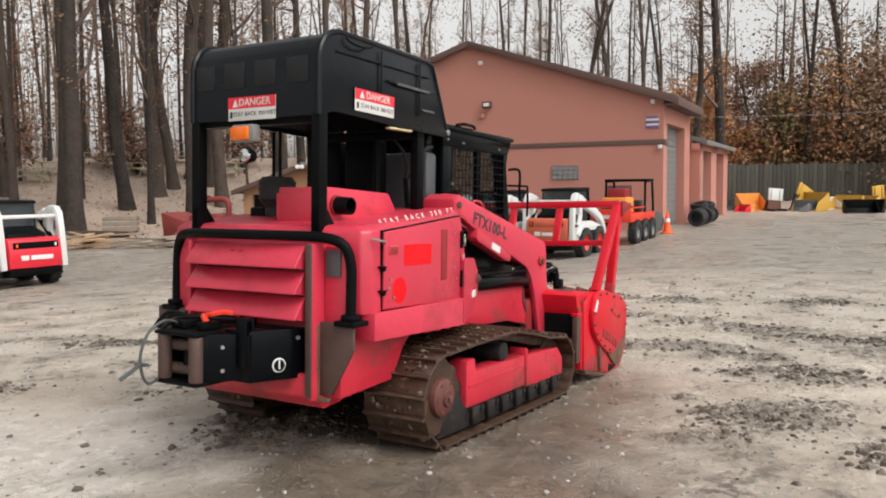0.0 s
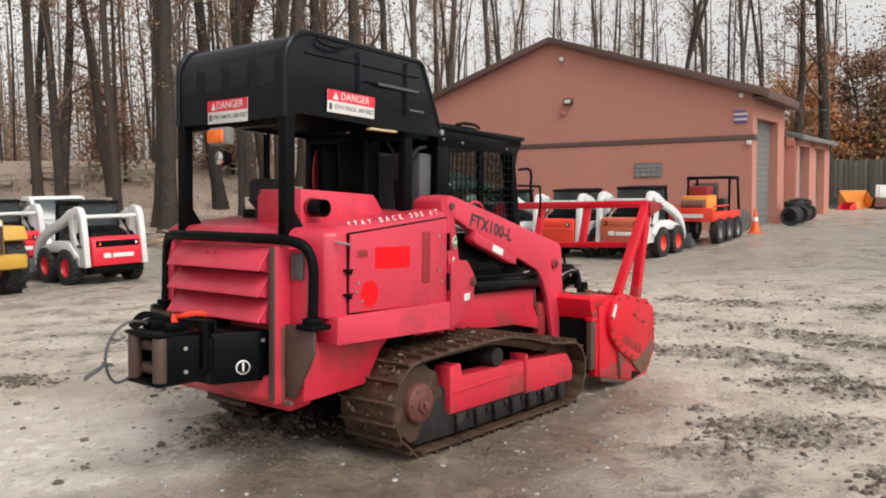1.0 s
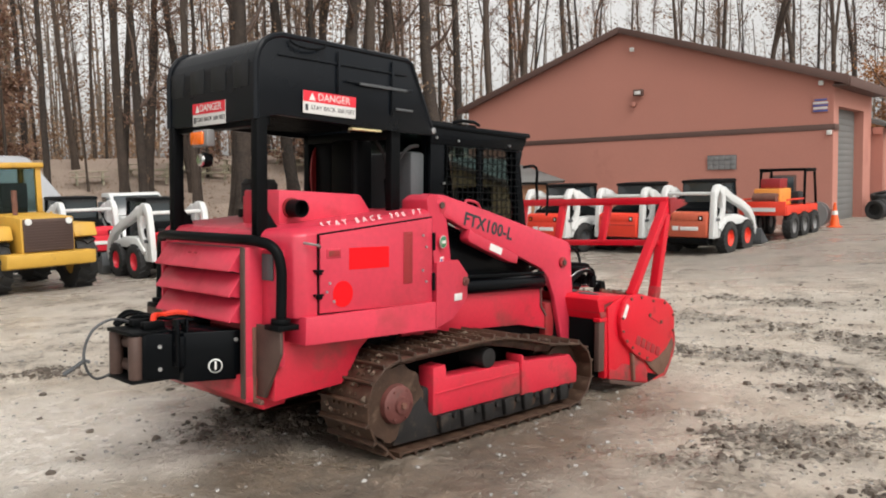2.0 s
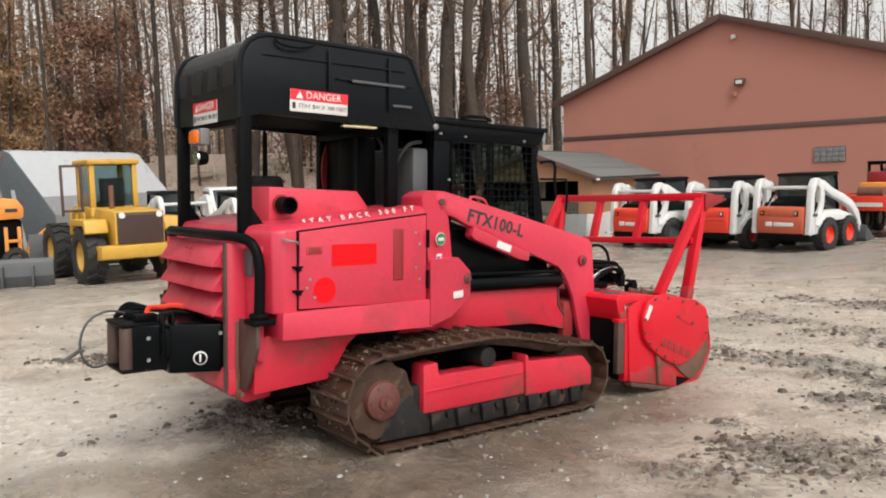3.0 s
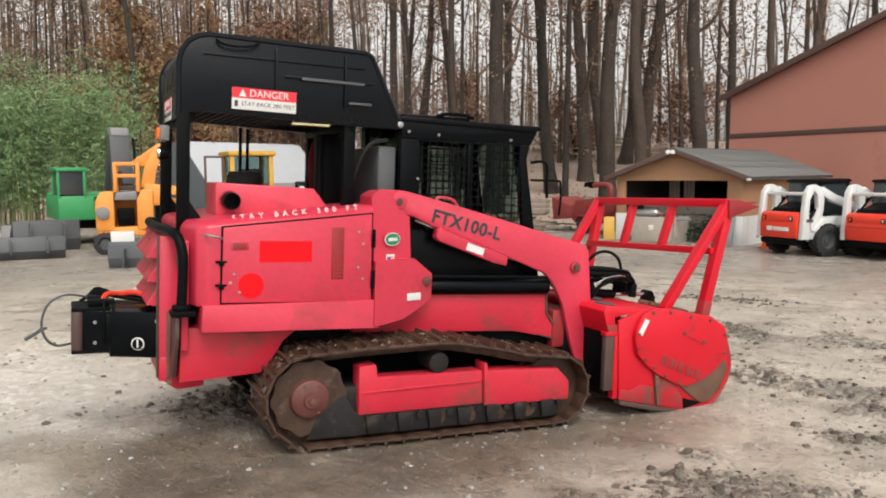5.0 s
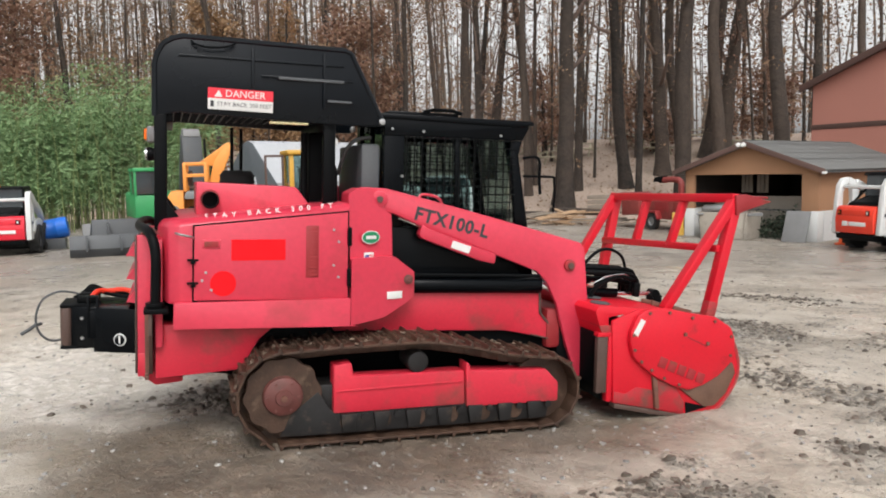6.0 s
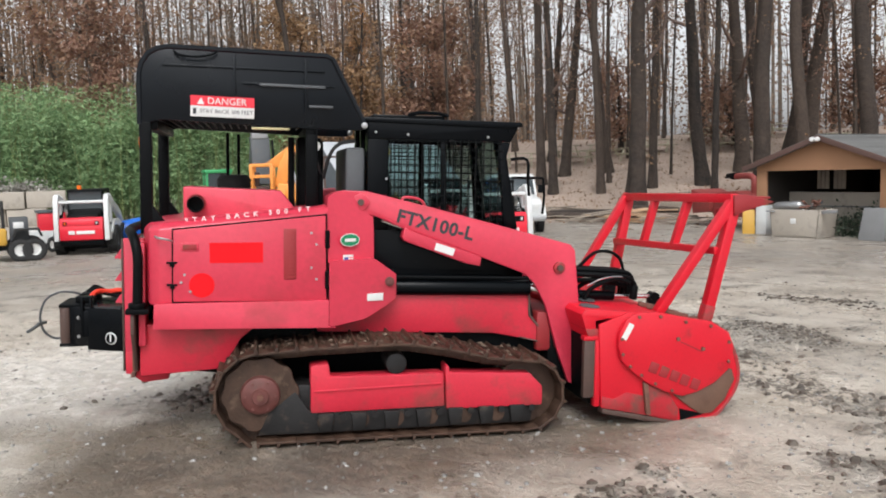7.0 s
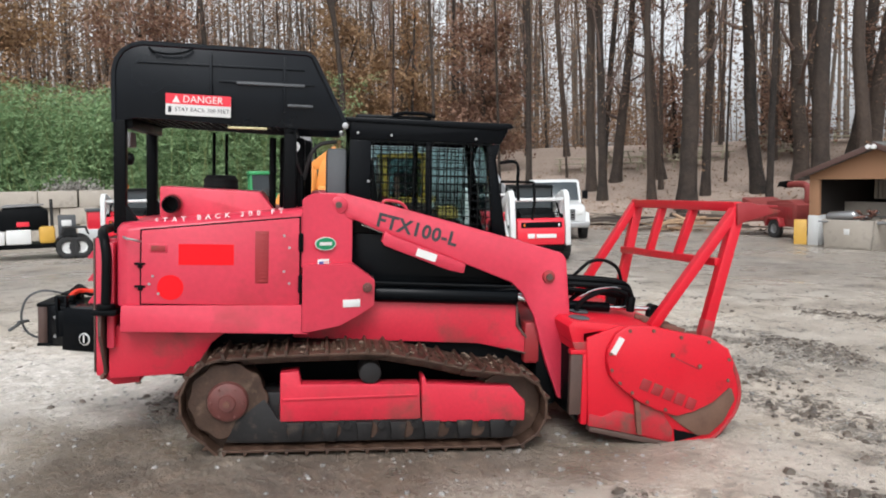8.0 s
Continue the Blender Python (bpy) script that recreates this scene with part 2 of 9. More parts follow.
M_AMBER = pbr("amber_plastic", (0.85, 0.16, 0.01), 0.25, var=0.05, bump=0.05)
M_PALEYELLOW = pbr("faded_yellow_decal", (0.50, 0.45, 0.24), 0.5, var=0.1, bump=0.0)
M_GRIME = pbr("grimy_black_steel", (0.014, 0.013, 0.013), 0.55, var=0.3, scale=8, bump=0.3, spec=0.3, dirt=(0.095, 0.068, 0.05), dirt_amt=0.5, dirt_scale=9)
M_CHALK = pbr("worn_white_paint", (0.66, 0.46, 0.46), 0.7, var=0.2, scale=30)
M_YELLOW = pbr("yellow_paint", (0.54, 0.31, 0.045), 0.5, var=0.12, scale=3, dirt=(0.16, 0.12, 0.05), dirt_amt=0.4, dirt_scale=4)
M_ORANGE = pbr("orange_paint", (0.75, 0.28, 0.05), 0.5, var=0.12, scale=3, dirt=(0.25, 0.15, 0.08), dirt_amt=0.4, dirt_scale=4)
M_VIVID = pbr("vivid_orange_red_paint", (0.72, 0.045, 0.02), 0.42, var=0.08, dirt=(0.3, 0.06, 0.03), dirt_amt=0.2)
M_GREEN = pbr("green_paint", (0.04, 0.30, 0.10), 0.5, var=0.1, scale=3, dirt=(0.06, 0.12, 0.06), dirt_amt=0.3)
M_GREY = pbr("dark_grey_steel", (0.07, 0.075, 0.08), 0.55, var=0.15, scale=3, bump=0.2, dirt=(0.11, 0.10, 0.09), dirt_amt=0.4)
M_MIDGREY = pbr("grey_steel", (0.20, 0.20, 0.20), 0.55, var=0.15, scale=3, bump=0.2, dirt=(0.15, 0.12, 0.10), dirt_amt=0.4)
M_CONCRETE = pbr("weathered_concrete", (0.40, 0.355, 0.30), 0.85, var=0.15, scale=2, bump=0.5, dirt=(0.2, 0.19, 0.17), dirt_amt=0.5, dirt_scale=2)
M_STUCCO = pbr("salmon_painted_block", (0.46, 0.20, 0.155), 0.85, var=0.06, scale=0.5, bump=0.4, bscale=18, bdist=0.01, dirt=(0.36, 0.15, 0.12), dirt_amt=0.35, dirt_scale=0.35)
M_TRIM = pbr("dark_brown_trim", (0.10, 0.055, 0.045), 0.7, var=0.15)
M_DOOR = pbr("grey_roller_door_paint", (0.17, 0.17, 0.165), 0.6, var=0.1, scale=1.5)
M_SHINGLE = pbr("grey_asphalt_shingle", (0.13, 0.13, 0.125), 0.9, var=0.2, scale=3, bump=0.5, rand=0.12, island=0.15)
M_SIDING = pbr("tan_plywood_siding", (0.35, 0.185, 0.10), 0.75, var=0.1, scale=1.2, bump=0.2, dirt=(0.22, 0.13, 0.08), dirt_amt=0.3)
# near-black tone that puts the open shed's inner shade into the colour
M_INSHADE = pbr("interior_shade_board", (0.035, 0.03, 0.026), 0.9, var=0.2)
M_BLUE = pbr("blue_plastic", (0.01, 0.13, 0.55), 0.4, var=0.06)
M_CONE = pbr("orange_plastic", (0.80, 0.10, 0.01), 0.5, var=0.08)
M_TARP = pbr("white_tarpaulin", (0.42, 0.435, 0.455), 0.5, var=0.06, scale=1.5, bump=0.4, bscale=6, bdist=0.03, dirt=(0.26, 0.26, 0.25), dirt_amt=0.4, dirt_scale=1.5)
M_TARPGREY = pbr("grey_tarpaulin", (0.09, 0.10, 0.11), 0.5, var=0.1, scale=1.5, bump=0.4, bscale=6, bdist=0.03)
M_BARK = pbr("grey_brown_bark", (0.047, 0.034, 0.026), 0.9, var=0.6, scale=1.6, bump=1.0, bscale=7, bdist=0.06, rand=0.5, dirt=(0.080, 0.064, 0.047), dirt_amt=0.38, dirt_scale=1.4)
M_TWIG = pbr("twig_bark", (0.105, 0.072, 0.058), 0.9, var=0.2, bump=0.0, rand=0.3)
M_WOOD = pbr("weathered_grey_wood", (0.24, 0.20, 0.16), 0.85, var=0.2, scale=5, bump=0.3, island=0.15)
M_TABLE = pbr("mossy_pale_table_wood", (0.40, 0.37, 0.27), 0.85, var=0.2, scale=5, bump=0.3, rand=0.2)
M_FENCE = pbr("dark_weathered_fence_wood", (0.060, 0.058, 0.047), 0.9, var=0.3, scale=4, bump=0.3, rand=0.3)
M_SPLIT = pbr("fresh_split_wood", (0.42, 0.28, 0.17), 0.85, var=0.2, scale=6, bump=0.3, island=0.3)


def glass(name, tint=(0.85, 0.9, 0.9), rough=0.02):
    m = bpy.data.materials.new(name)
    m.use_nodes = True
    b = m.node_tree.nodes["Principled BSDF"]
    b.inputs["Base Color"].default_value = (*tint, 1)
    b.inputs["Roughness"].default_value = rough
    b.inputs["Transmission Weight"].default_value = 1.0
    b.inputs["IOR"].default_value = 1.1
    return m


M_GLASS = glass("cab_glass", (0.43, 0.53, 0.52))
M_DARKGLASS = pbr("dark_window", (0.03, 0.04, 0.045), 0.1, var=0.1, bump=0.0, coat=0.5)


def leaf_material(name, a, b_):
    """Leaves whose colour runs between two tones from leaf to leaf."""
    m = bpy.data.materials.new(name)
    m.use_nodes = True
    nt = m.node_tree
    bsdf = nt.nodes["Principled BSDF"]
    ge = nt.nodes.new("ShaderNodeNewGeometry")
    mx = nt.nodes.new("ShaderNodeMix")
    mx.data_type = "RGBA"
    mx.inputs["A"].default_value, mx.inputs["B"].default_value = (*a, 1), (*b_, 1)
    nt.links.new(ge.outputs["Random Per Island"], mx.inputs["Factor"])
    nt.links.new(mx.outputs["Result"], bsdf.inputs["Base Color"])
    bsdf.inputs["Roughness"].default_value = 0.65
    return m


M_LEAFBROWN = leaf_material("dry_brown_leaves", (0.125, 0.070, 0.038), (0.30, 0.185, 0.105))
M_LEAFAMBER = leaf_material("amber_leaves", (0.17, 0.090, 0.042), (0.32, 0.195, 0.095))
# lighter than the near bark: distance haze is put into the colour
M_HAZETWIG = pbr("haze_paled_twig_bark", (0.13, 0.103, 0.080), 0.9, var=0.15, bump=0.0, island=0.25)
M_LEAFRED = leaf_material("russet_leaves", (0.15, 0.070, 0.046), (0.27, 0.158, 0.100))
M_LEAFGOLD = leaf_material("golden_leaves", (0.32, 0.120, 0.045), (0.47, 0.235, 0.085))
M_LEAFOLIVE = leaf_material("olive_leaves", (0.09, 0.085, 0.03), (0.24, 0.20, 0.07))
M_BAMBOO = leaf_material("bamboo_leaves", (0.068, 0.150, 0.052), (0.30, 0.43, 0.20))


# ---- ground, one sheet out to the horizon ----
def sstep(a, b, v):
    k = min(1.0, max(0.0, (v - a) / (b - a)))
    return k * k * (3 - 2 * k)


MACHINE = (-0.012, 6.09)
HEAD = radians(59.4)
NOSE = 2.6


def ground_z(x, y):
    r = math.hypot(x - 2, y - 1)
    z = -0.32 * sstep(8, 20, r) * (1 - sstep(2, 7, x))
    # the dip in which the machine stands nose-down
    dx, dy = x - MACHINE[0], y - MACHINE[1]
    u, v = dx * math.cos(HEAD) + dy * math.sin(HEAD), -dx * math.sin(HEAD) + dy * math.cos(HEAD)
    z += (0.03 - 0.045 * max(-1.3, min(1.3, u))) * (1 - sstep(1.0, 2.4, math.hypot(u * 0.75, v)))
    # wooded hillside behind the yard
    s = (x + 10) * -0.35 + (y - 27.5) * 0.94
    if s > 0:
        k = 1 - sstep(-2, 4, x) * 0.85
        z += k * (5.2 * sstep(0, 46, min(s, 26)) + 0.03 * min(s, 26))
    return z


# churned, clod-strewn patches: centre, half-length, half-width, heading
CHURNED = ((-0.85, 5.30, 0.75, 0.40, 40), (2.1, 8.3, 1.9, 0.50, -32), (3.2, 9.4, 1.9, 0.40, -38), (0.9, 10.2, 1.2, 0.50, -10), (2.35, 5.75, 0.75, 0.50, 20),
           (3.4, 6.9, 0.7, 0.35, -20), (4.4, 8.3, 0.9, 0.30, -25), (-3.6, 6.6, 0.5, 0.2, 15), (3.0, 5.0, 0.5, 0.3, 40),
           (3.0, 11.8, 1.0, 0.35, -20), (-3.2, 8.6, 0.6, 0.2, 5), (0.3, 12.6, 0.9, 0.30, 0), (-1.7, 7.2, 0.7, 0.3, 60), (5.2, 11.0, 0.9, 0.3, -10))


def churn(x, y):
    """How far the ground is churned into clods at a place, 0 to 1."""
    best = 0.0
    for cx, cy, a, b, turn in CHURNED:
        dx, dy = x - cx, y - cy
        if abs(dx) > 3.2 or abs(dy) > 3.2:
            continue
        c, k = math.cos(radians(turn)), math.sin(radians(turn))
        r = math.hypot((dx * c + dy * k) / a, (-dx * k + dy * c) / b)
        best = max(best, 1 - sstep(0.35, 1.35, r + 1.3 * noise.noise(Vector((x * 1.5, y * 2.6, 5.0))) + 0.5 * noise.noise(Vector((x * 5.0, y * 7.0, 1.0)))))
    return best


def pale_sheen(x, y):
    """The wet gravel behind the machine's tail, its sky sheen put into a pale colour."""
    n = noise.noise(Vector((x * 0.8, y * 1.1, 8.0))) * 0.5 + noise.noise(Vector((x * 2.7, y * 3.3, 3.0))) * 0.25
    return 1 - sstep(0.55, 1.3, math.hypot((x + 2.9) / 2.2, (y - 4.5) / 1.5) + n)


def damp_shade(x, y):
    """The brown wet strip where the tracks have run; beside and under the machine it also paints in shade."""
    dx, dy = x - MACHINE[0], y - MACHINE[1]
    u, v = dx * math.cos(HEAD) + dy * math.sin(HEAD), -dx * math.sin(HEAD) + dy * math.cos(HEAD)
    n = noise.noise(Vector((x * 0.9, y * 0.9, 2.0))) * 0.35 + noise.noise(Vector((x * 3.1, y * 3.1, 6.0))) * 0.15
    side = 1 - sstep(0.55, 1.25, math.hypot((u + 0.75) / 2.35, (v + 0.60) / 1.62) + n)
    return side * (1 - pale_sheen(x, y))


def clods(x, y):
    """Trampled wet gravel: low ruts and clods near the machine."""
    p = Vector((x, y, 0))
    a = noise.noise(p * 0.55) * 0.020 + noise.noise(p * 1.7 + Vector((9, 3, 0))) * 0.012
    rough = sstep(-0.05, 0.45, noise.noise(p * 0.35 + Vector((4, 7, 0))))
    b = noise.noise(p * 5.0) * 0.016 + abs(noise.noise(p * 9.0)) * 0.032
    c = churn(x, y) * (abs(noise.noise(p * 6.5 + Vector((1, 5, 0)))) * 0.055 + abs(noise.noise(p * 13.0)) * 0.030)
    return (a + c + b * (0.25 + rough)) * (1 - sstep(9, 16, math.hypot(x - 1, y - 5)))


def grid_lines(a0, a1, n, lo, hi):
    core = [a0 + (a1 - a0) * i / n for i in range(n + 1)]
    out, step = [a0], (a1 - a0) / n
    while out[-1] > lo:
        step *= 1.13
        out.append(out[-1] - step)
    left = out[:0:-1]
    out, step = [a1], (a1 - a0) / n
    while out[-1] < hi:
        step *= 1.13
        out.append(out[-1] + step)
    return left + core + out[1:]


def make_ground():
    xs, ys = grid_lines(-4.5, 6.0, 300, -420, 420), grid_lines(3.8, 12.8, 270, -420, 420)
    verts = [(x, y, ground_z(x, y) + clods(x, y)) for y in ys for x in xs]
    n = len(xs)
    faces = [(j * n + i, j * n + i + 1, (j + 1) * n + i + 1, (j + 1) * n + i) for j in range(len(ys) - 1) for i in range(n - 1)]
    me = bpy.data.meshes.new("ground")
    me.from_pydata(verts, [], faces)
    for p in me.polygons:
        p.use_smooth = True
    for name, rule in (("churned", churn), ("damp_shade", damp_shade), ("pale_sheen", pale_sheen), ("puddled", lambda x, y: sstep(7, 14, math.hypot(x - 0.5, y - 5.5)))):
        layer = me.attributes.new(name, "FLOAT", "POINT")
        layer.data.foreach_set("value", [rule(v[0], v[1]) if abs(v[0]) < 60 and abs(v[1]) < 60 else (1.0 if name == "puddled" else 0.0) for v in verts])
    m = bpy.data.materials.new("wet_gravel_and_leaf_litter")
    m.use_nodes = True
    nt = m.node_tree
    nd, bsdf = nt.nodes, nt.nodes["Principled BSDF"]
    geo = nd.new("ShaderNodeTexCoord")

    def tex(scale, detail=6, rough=0.6):
        k = nd.new("ShaderNodeTexNoise")
        k.inputs["Scale"].default_value, k.inputs["Detail"].default_value, k.inputs["Roughness"].default_value = scale, detail, rough
        nt.links.new(geo.outputs["Object"], k.inputs["Vector"])
        return k.outputs["Fac"]

    def span(v, a, b, lo=0.0, hi=1.0):
        k = nd.new("ShaderNodeMapRange")
        for key, val in (("From Min", a), ("From Max", b), ("To Min", lo), ("To Max", hi)):
            k.inputs[key].default_value = val
        nt.links.new(v, k.inputs["Value"])
        return k.outputs["Result"]

    def mixc(f, a, b):
        k = nd.new("ShaderNodeMix")
        k.data_type = "RGBA"
        nt.links.new(f, k.inputs["Factor"])
        for key, val in (("A", a), ("B", b)):
            if isinstance(val, tuple):
                k.inputs[key].default_value = (*val, 1)
            else:
                nt.links.new(val, k.inputs[key])
        return k.outputs["Result"]

    def op(kind, a, b):
        k = nd.new("ShaderNodeMath")
        k.operation = kind
        for i, v in enumerate((a, b)):
            if isinstance(v, (int, float)):
                k.inputs[i].default_value = v
            else:
                nt.links.new(v, k.inputs[i])
        return k.outputs[0]

    def layer_of(name):
        k = nd.new("ShaderNodeAttribute")
        k.attribute_type, k.attribute_name = "GEOMETRY", name
        return k.outputs["Fac"]

    broad, mid, fine, grit, streak, pale = tex(0.28, 5), tex(1.6, 7, 0.62), tex(9, 8, 0.7), tex(70, 4, 0.7), tex(5.5, 9, 0.75), tex(0.9, 8, 0.68)
    crumbs = tex(24, 5, 0.6)
    turned, damp_shaded, far_wet, sheened = layer_of("churned"), layer_of("damp_shade"), layer_of("puddled"), layer_of("pale_sheen")
    col = mixc(span(broad, 0.35, 0.65), (0.52, 0.455, 0.375), (0.62, 0.565, 0.49))
    col = mixc(span(mid, 0.42, 0.62), col, (0.50, 0.43, 0.35))
    col = mixc(op("MULTIPLY", far_wet, 0.80), col, (0.222, 0.198, 0.172))
    blot = tex(0.55, 7, 0.7)
    col = mixc(op("MULTIPLY", span(blot, 0.50, 0.62), 0.50), col, (0.37, 0.30, 0.225))
    # dark crumbs of mud and shredded leaf, thick where the ground is churned
    clod = op("MULTIPLY", span(fine, 0.50, 0.54), span(mid, 0.50, 0.58))
    clod = op("MULTIPLY", clod, span(op("ADD", op("MULTIPLY", broad, 0.5), op("MULTIPLY", pale, 0.5)), 0.44, 0.55, 0.15, 0.9))
    clod = op("MAXIMUM", clod, op("MULTIPLY", span(op("ADD", crumbs, op("MULTIPLY", turned, 0.11)), 0.57, 0.66), op("ADD", op("MULTIPLY", turned, 0.60), 0.26)))
    col = mixc(op("MULTIPLY", turned, 0.22), col, (0.20, 0.165, 0.13))
    col = mixc(op("MULTIPLY", clod, 0.92), col, (0.06, 0.048, 0.038))
    col = mixc(op("MULTIPLY", op("MULTIPLY", span(streak, 0.54, 0.64), span(broad, 0.44, 0.60)), 0.5), col, (0.13, 0.108, 0.086))
    col = mixc(op("MULTIPLY", span(pale, 0.56, 0.68), 0.6), col, (0.62, 0.57, 0.505))
    col = mixc(op("MULTIPLY", span(grit, 0.35, 0.7), 0.34), col, (0.56, 0.51, 0.445))
    # pale colour stands in for the sky reflected by the wet gravel
    col = mixc(op("MULTIPLY", sheened, span(fine, 0.40, 0.56, 0.45, 0.85)), col, (0.66, 0.62, 0.565))
    # the damp brown ground that the tracks have run over, with the machine's shade painted in
    col = mixc(op("MULTIPLY", damp_shaded, 0.88), col, mixc(span(fine, 0.38, 0.62), (0.070, 0.050, 0.034), (0.165, 0.120, 0.083)))
    # leaf litter on the hillside
    sep = nd.new("ShaderNodeSeparateXYZ")
    nt.links.new(geo.outputs["Object"], sep.inputs[0])
    s = op("ADD", op("MULTIPLY", op("ADD", sep.outputs["X"], 10.0), -0.35), op("MULTIPLY", op("SUBTRACT", sep.outputs["Y"], 27.0), 0.94))
    s = op("ADD", s, op("MULTIPLY", op("SUBTRACT", mid, 0.5), 5.0))
    litter = mixc(span(fine, 0.35, 0.65), (0.26, 0.198, 0.155), (0.49, 0.385, 0.315))
    litter = mixc(span(mid, 0.45, 0.6), litter, (0.40, 0.31, 0.25))
    woods = span(s, -1.0, 1.5)
    col = mixc(woods, col, litter)
    nt.links.new(col, bsdf.inputs["Base Color"])
    sheen = span(op("ADD", op("MULTIPLY", broad, 0.5), op("MULTIPLY", pale, 0.5)), 0.44, 0.56, 1.0, 0.0)
    sheen = op("MAXIMUM", sheen, op("MULTIPLY", sheened, 0.8))
    wet = op("SUBTRACT", 0.60, op("MULTIPLY", sheen, 0.42))
    wet = op("MAXIMUM", wet, op("MULTIPLY", woods, 0.9))
    wet = op("ADD", wet, op("MULTIPLY", op("SUBTRACT", fine, 0.5), 0.25))
    nt.links.new(wet, bsdf.inputs["Roughness"])
    bsdf.inputs["Specular IOR Level"].default_value = 0.45
    b1 = nd.new("ShaderNodeBump")
    b1.inputs["Distance"].default_value = 0.07
    nt.links.new(op("SUBTRACT", 1.0, op("MULTIPLY", sheen, 0.55)), b1.inputs["Strength"])
    nt.links.new(op("ADD", op("ADD", fine, op("MULTIPLY", clod, 0.5)), op("ADD", op("MULTIPLY", grit, 0.22), op("MULTIPLY", crumbs, 0.35))), b1.inputs["Height"])
    nt.links.new(b1.outputs["Normal"], bsdf.inputs["Normal"])
    me.materials.append(m)
    return tagged(new("ground", me), "wet grey-brown gravel yard with mud clods, rising to a leaf-littered hillside", "ground", kind="structure")


make_ground()


def stones(name, count, spread, sizes, material, label, category, seed):
    """Loose stones and clods, lying where spread(rng) puts them."""
    rng = random.Random(seed)
    verts, faces = [], []
    for _ in range(count):
        x, y = spread(rng)
        r = sizes[0] * (sizes[1] / sizes[0]) ** (rng.random() ** 2)
        z = ground_z(x, y) + clods(x, y)
        k, a = len(verts), rng.uniform(0, 6.28)
        for i in range(5):
            rr = r * rng.uniform(0.55, 1.3)
            verts.append((x + rr * math.cos(a + i * 1.257), y + rr * math.sin(a + i * 1.257), z - 0.2 * r))
        for i in range(5):
            rr = r * rng.uniform(0.4, 0.75)
            verts.append((x + rr * math.cos(a + 0.5 + i * 1.257), y + rr * math.sin(a + 0.5 + i * 1.257), z + r * rng.uniform(0.2, 0.6)))
        for i in range(5):
            j = (i + 1) % 5
            faces += [(k + i, k + j, k + 5 + i), (k + j, k + 5 + j, k + 5 + i)]
        faces.append((k + 5, k + 6, k + 7, k + 8, k + 9))
    me = bpy.data.meshes.new(name)
    me.from_pydata(verts, [], faces)
    me.materials.append(material)
    return tagged(new(name, me), label, category, kind="stuff")


M_STONE = pbr("grey_stone", (0.25, 0.24, 0.225), 0.7, var=0.2, scale=20, bump=0.2, island=0.35)
M_CLOD = pbr("wet_dark_mud", (0.095, 0.075, 0.058), 0.55, var=0.3, scale=20, bump=0.4, island=0.35)


def near_yard(rng):
    while True:
        x, y = rng.uniform(-5, 7.5), rng.uniform(3.6, 13)
        if rng.random() < 1.2 - math.hypot(x - 1, y - 5) / 10:
            return x, y


def clod_patch(rng):
    while True:
        cx, cy, a, b, turn = rng.choice(CHURNED)
        u, v, c, k = rng.gauss(0, 0.62) * a, rng.gauss(0, 0.62) * b, math.cos(radians(turn)), math.sin(radians(turn))
        x, y = cx + u * c - v * k, cy + u * k + v * c
        if rng.random() < 0.14:
            x, y = rng.uniform(-6, 8), rng.uniform(3.6, 15)
        elif rng.random() > churn(x, y) + 0.12:
            continue
        return x, y


stones("gravel", 7000, near_yard, (0.004, 0.024), M_STONE, "loose grey gravel stones strewn on wet ground", "gravel", 5)
stones("mud_clods", 7000, clod_patch, (0.006, 0.042), M_CLOD, "dark wet mud clods and shredded leaf bits on gravel", "mud clods", 6)


# ---- the salmon-painted workshop ----
WALL_A = radians(155)
BW = 13.8


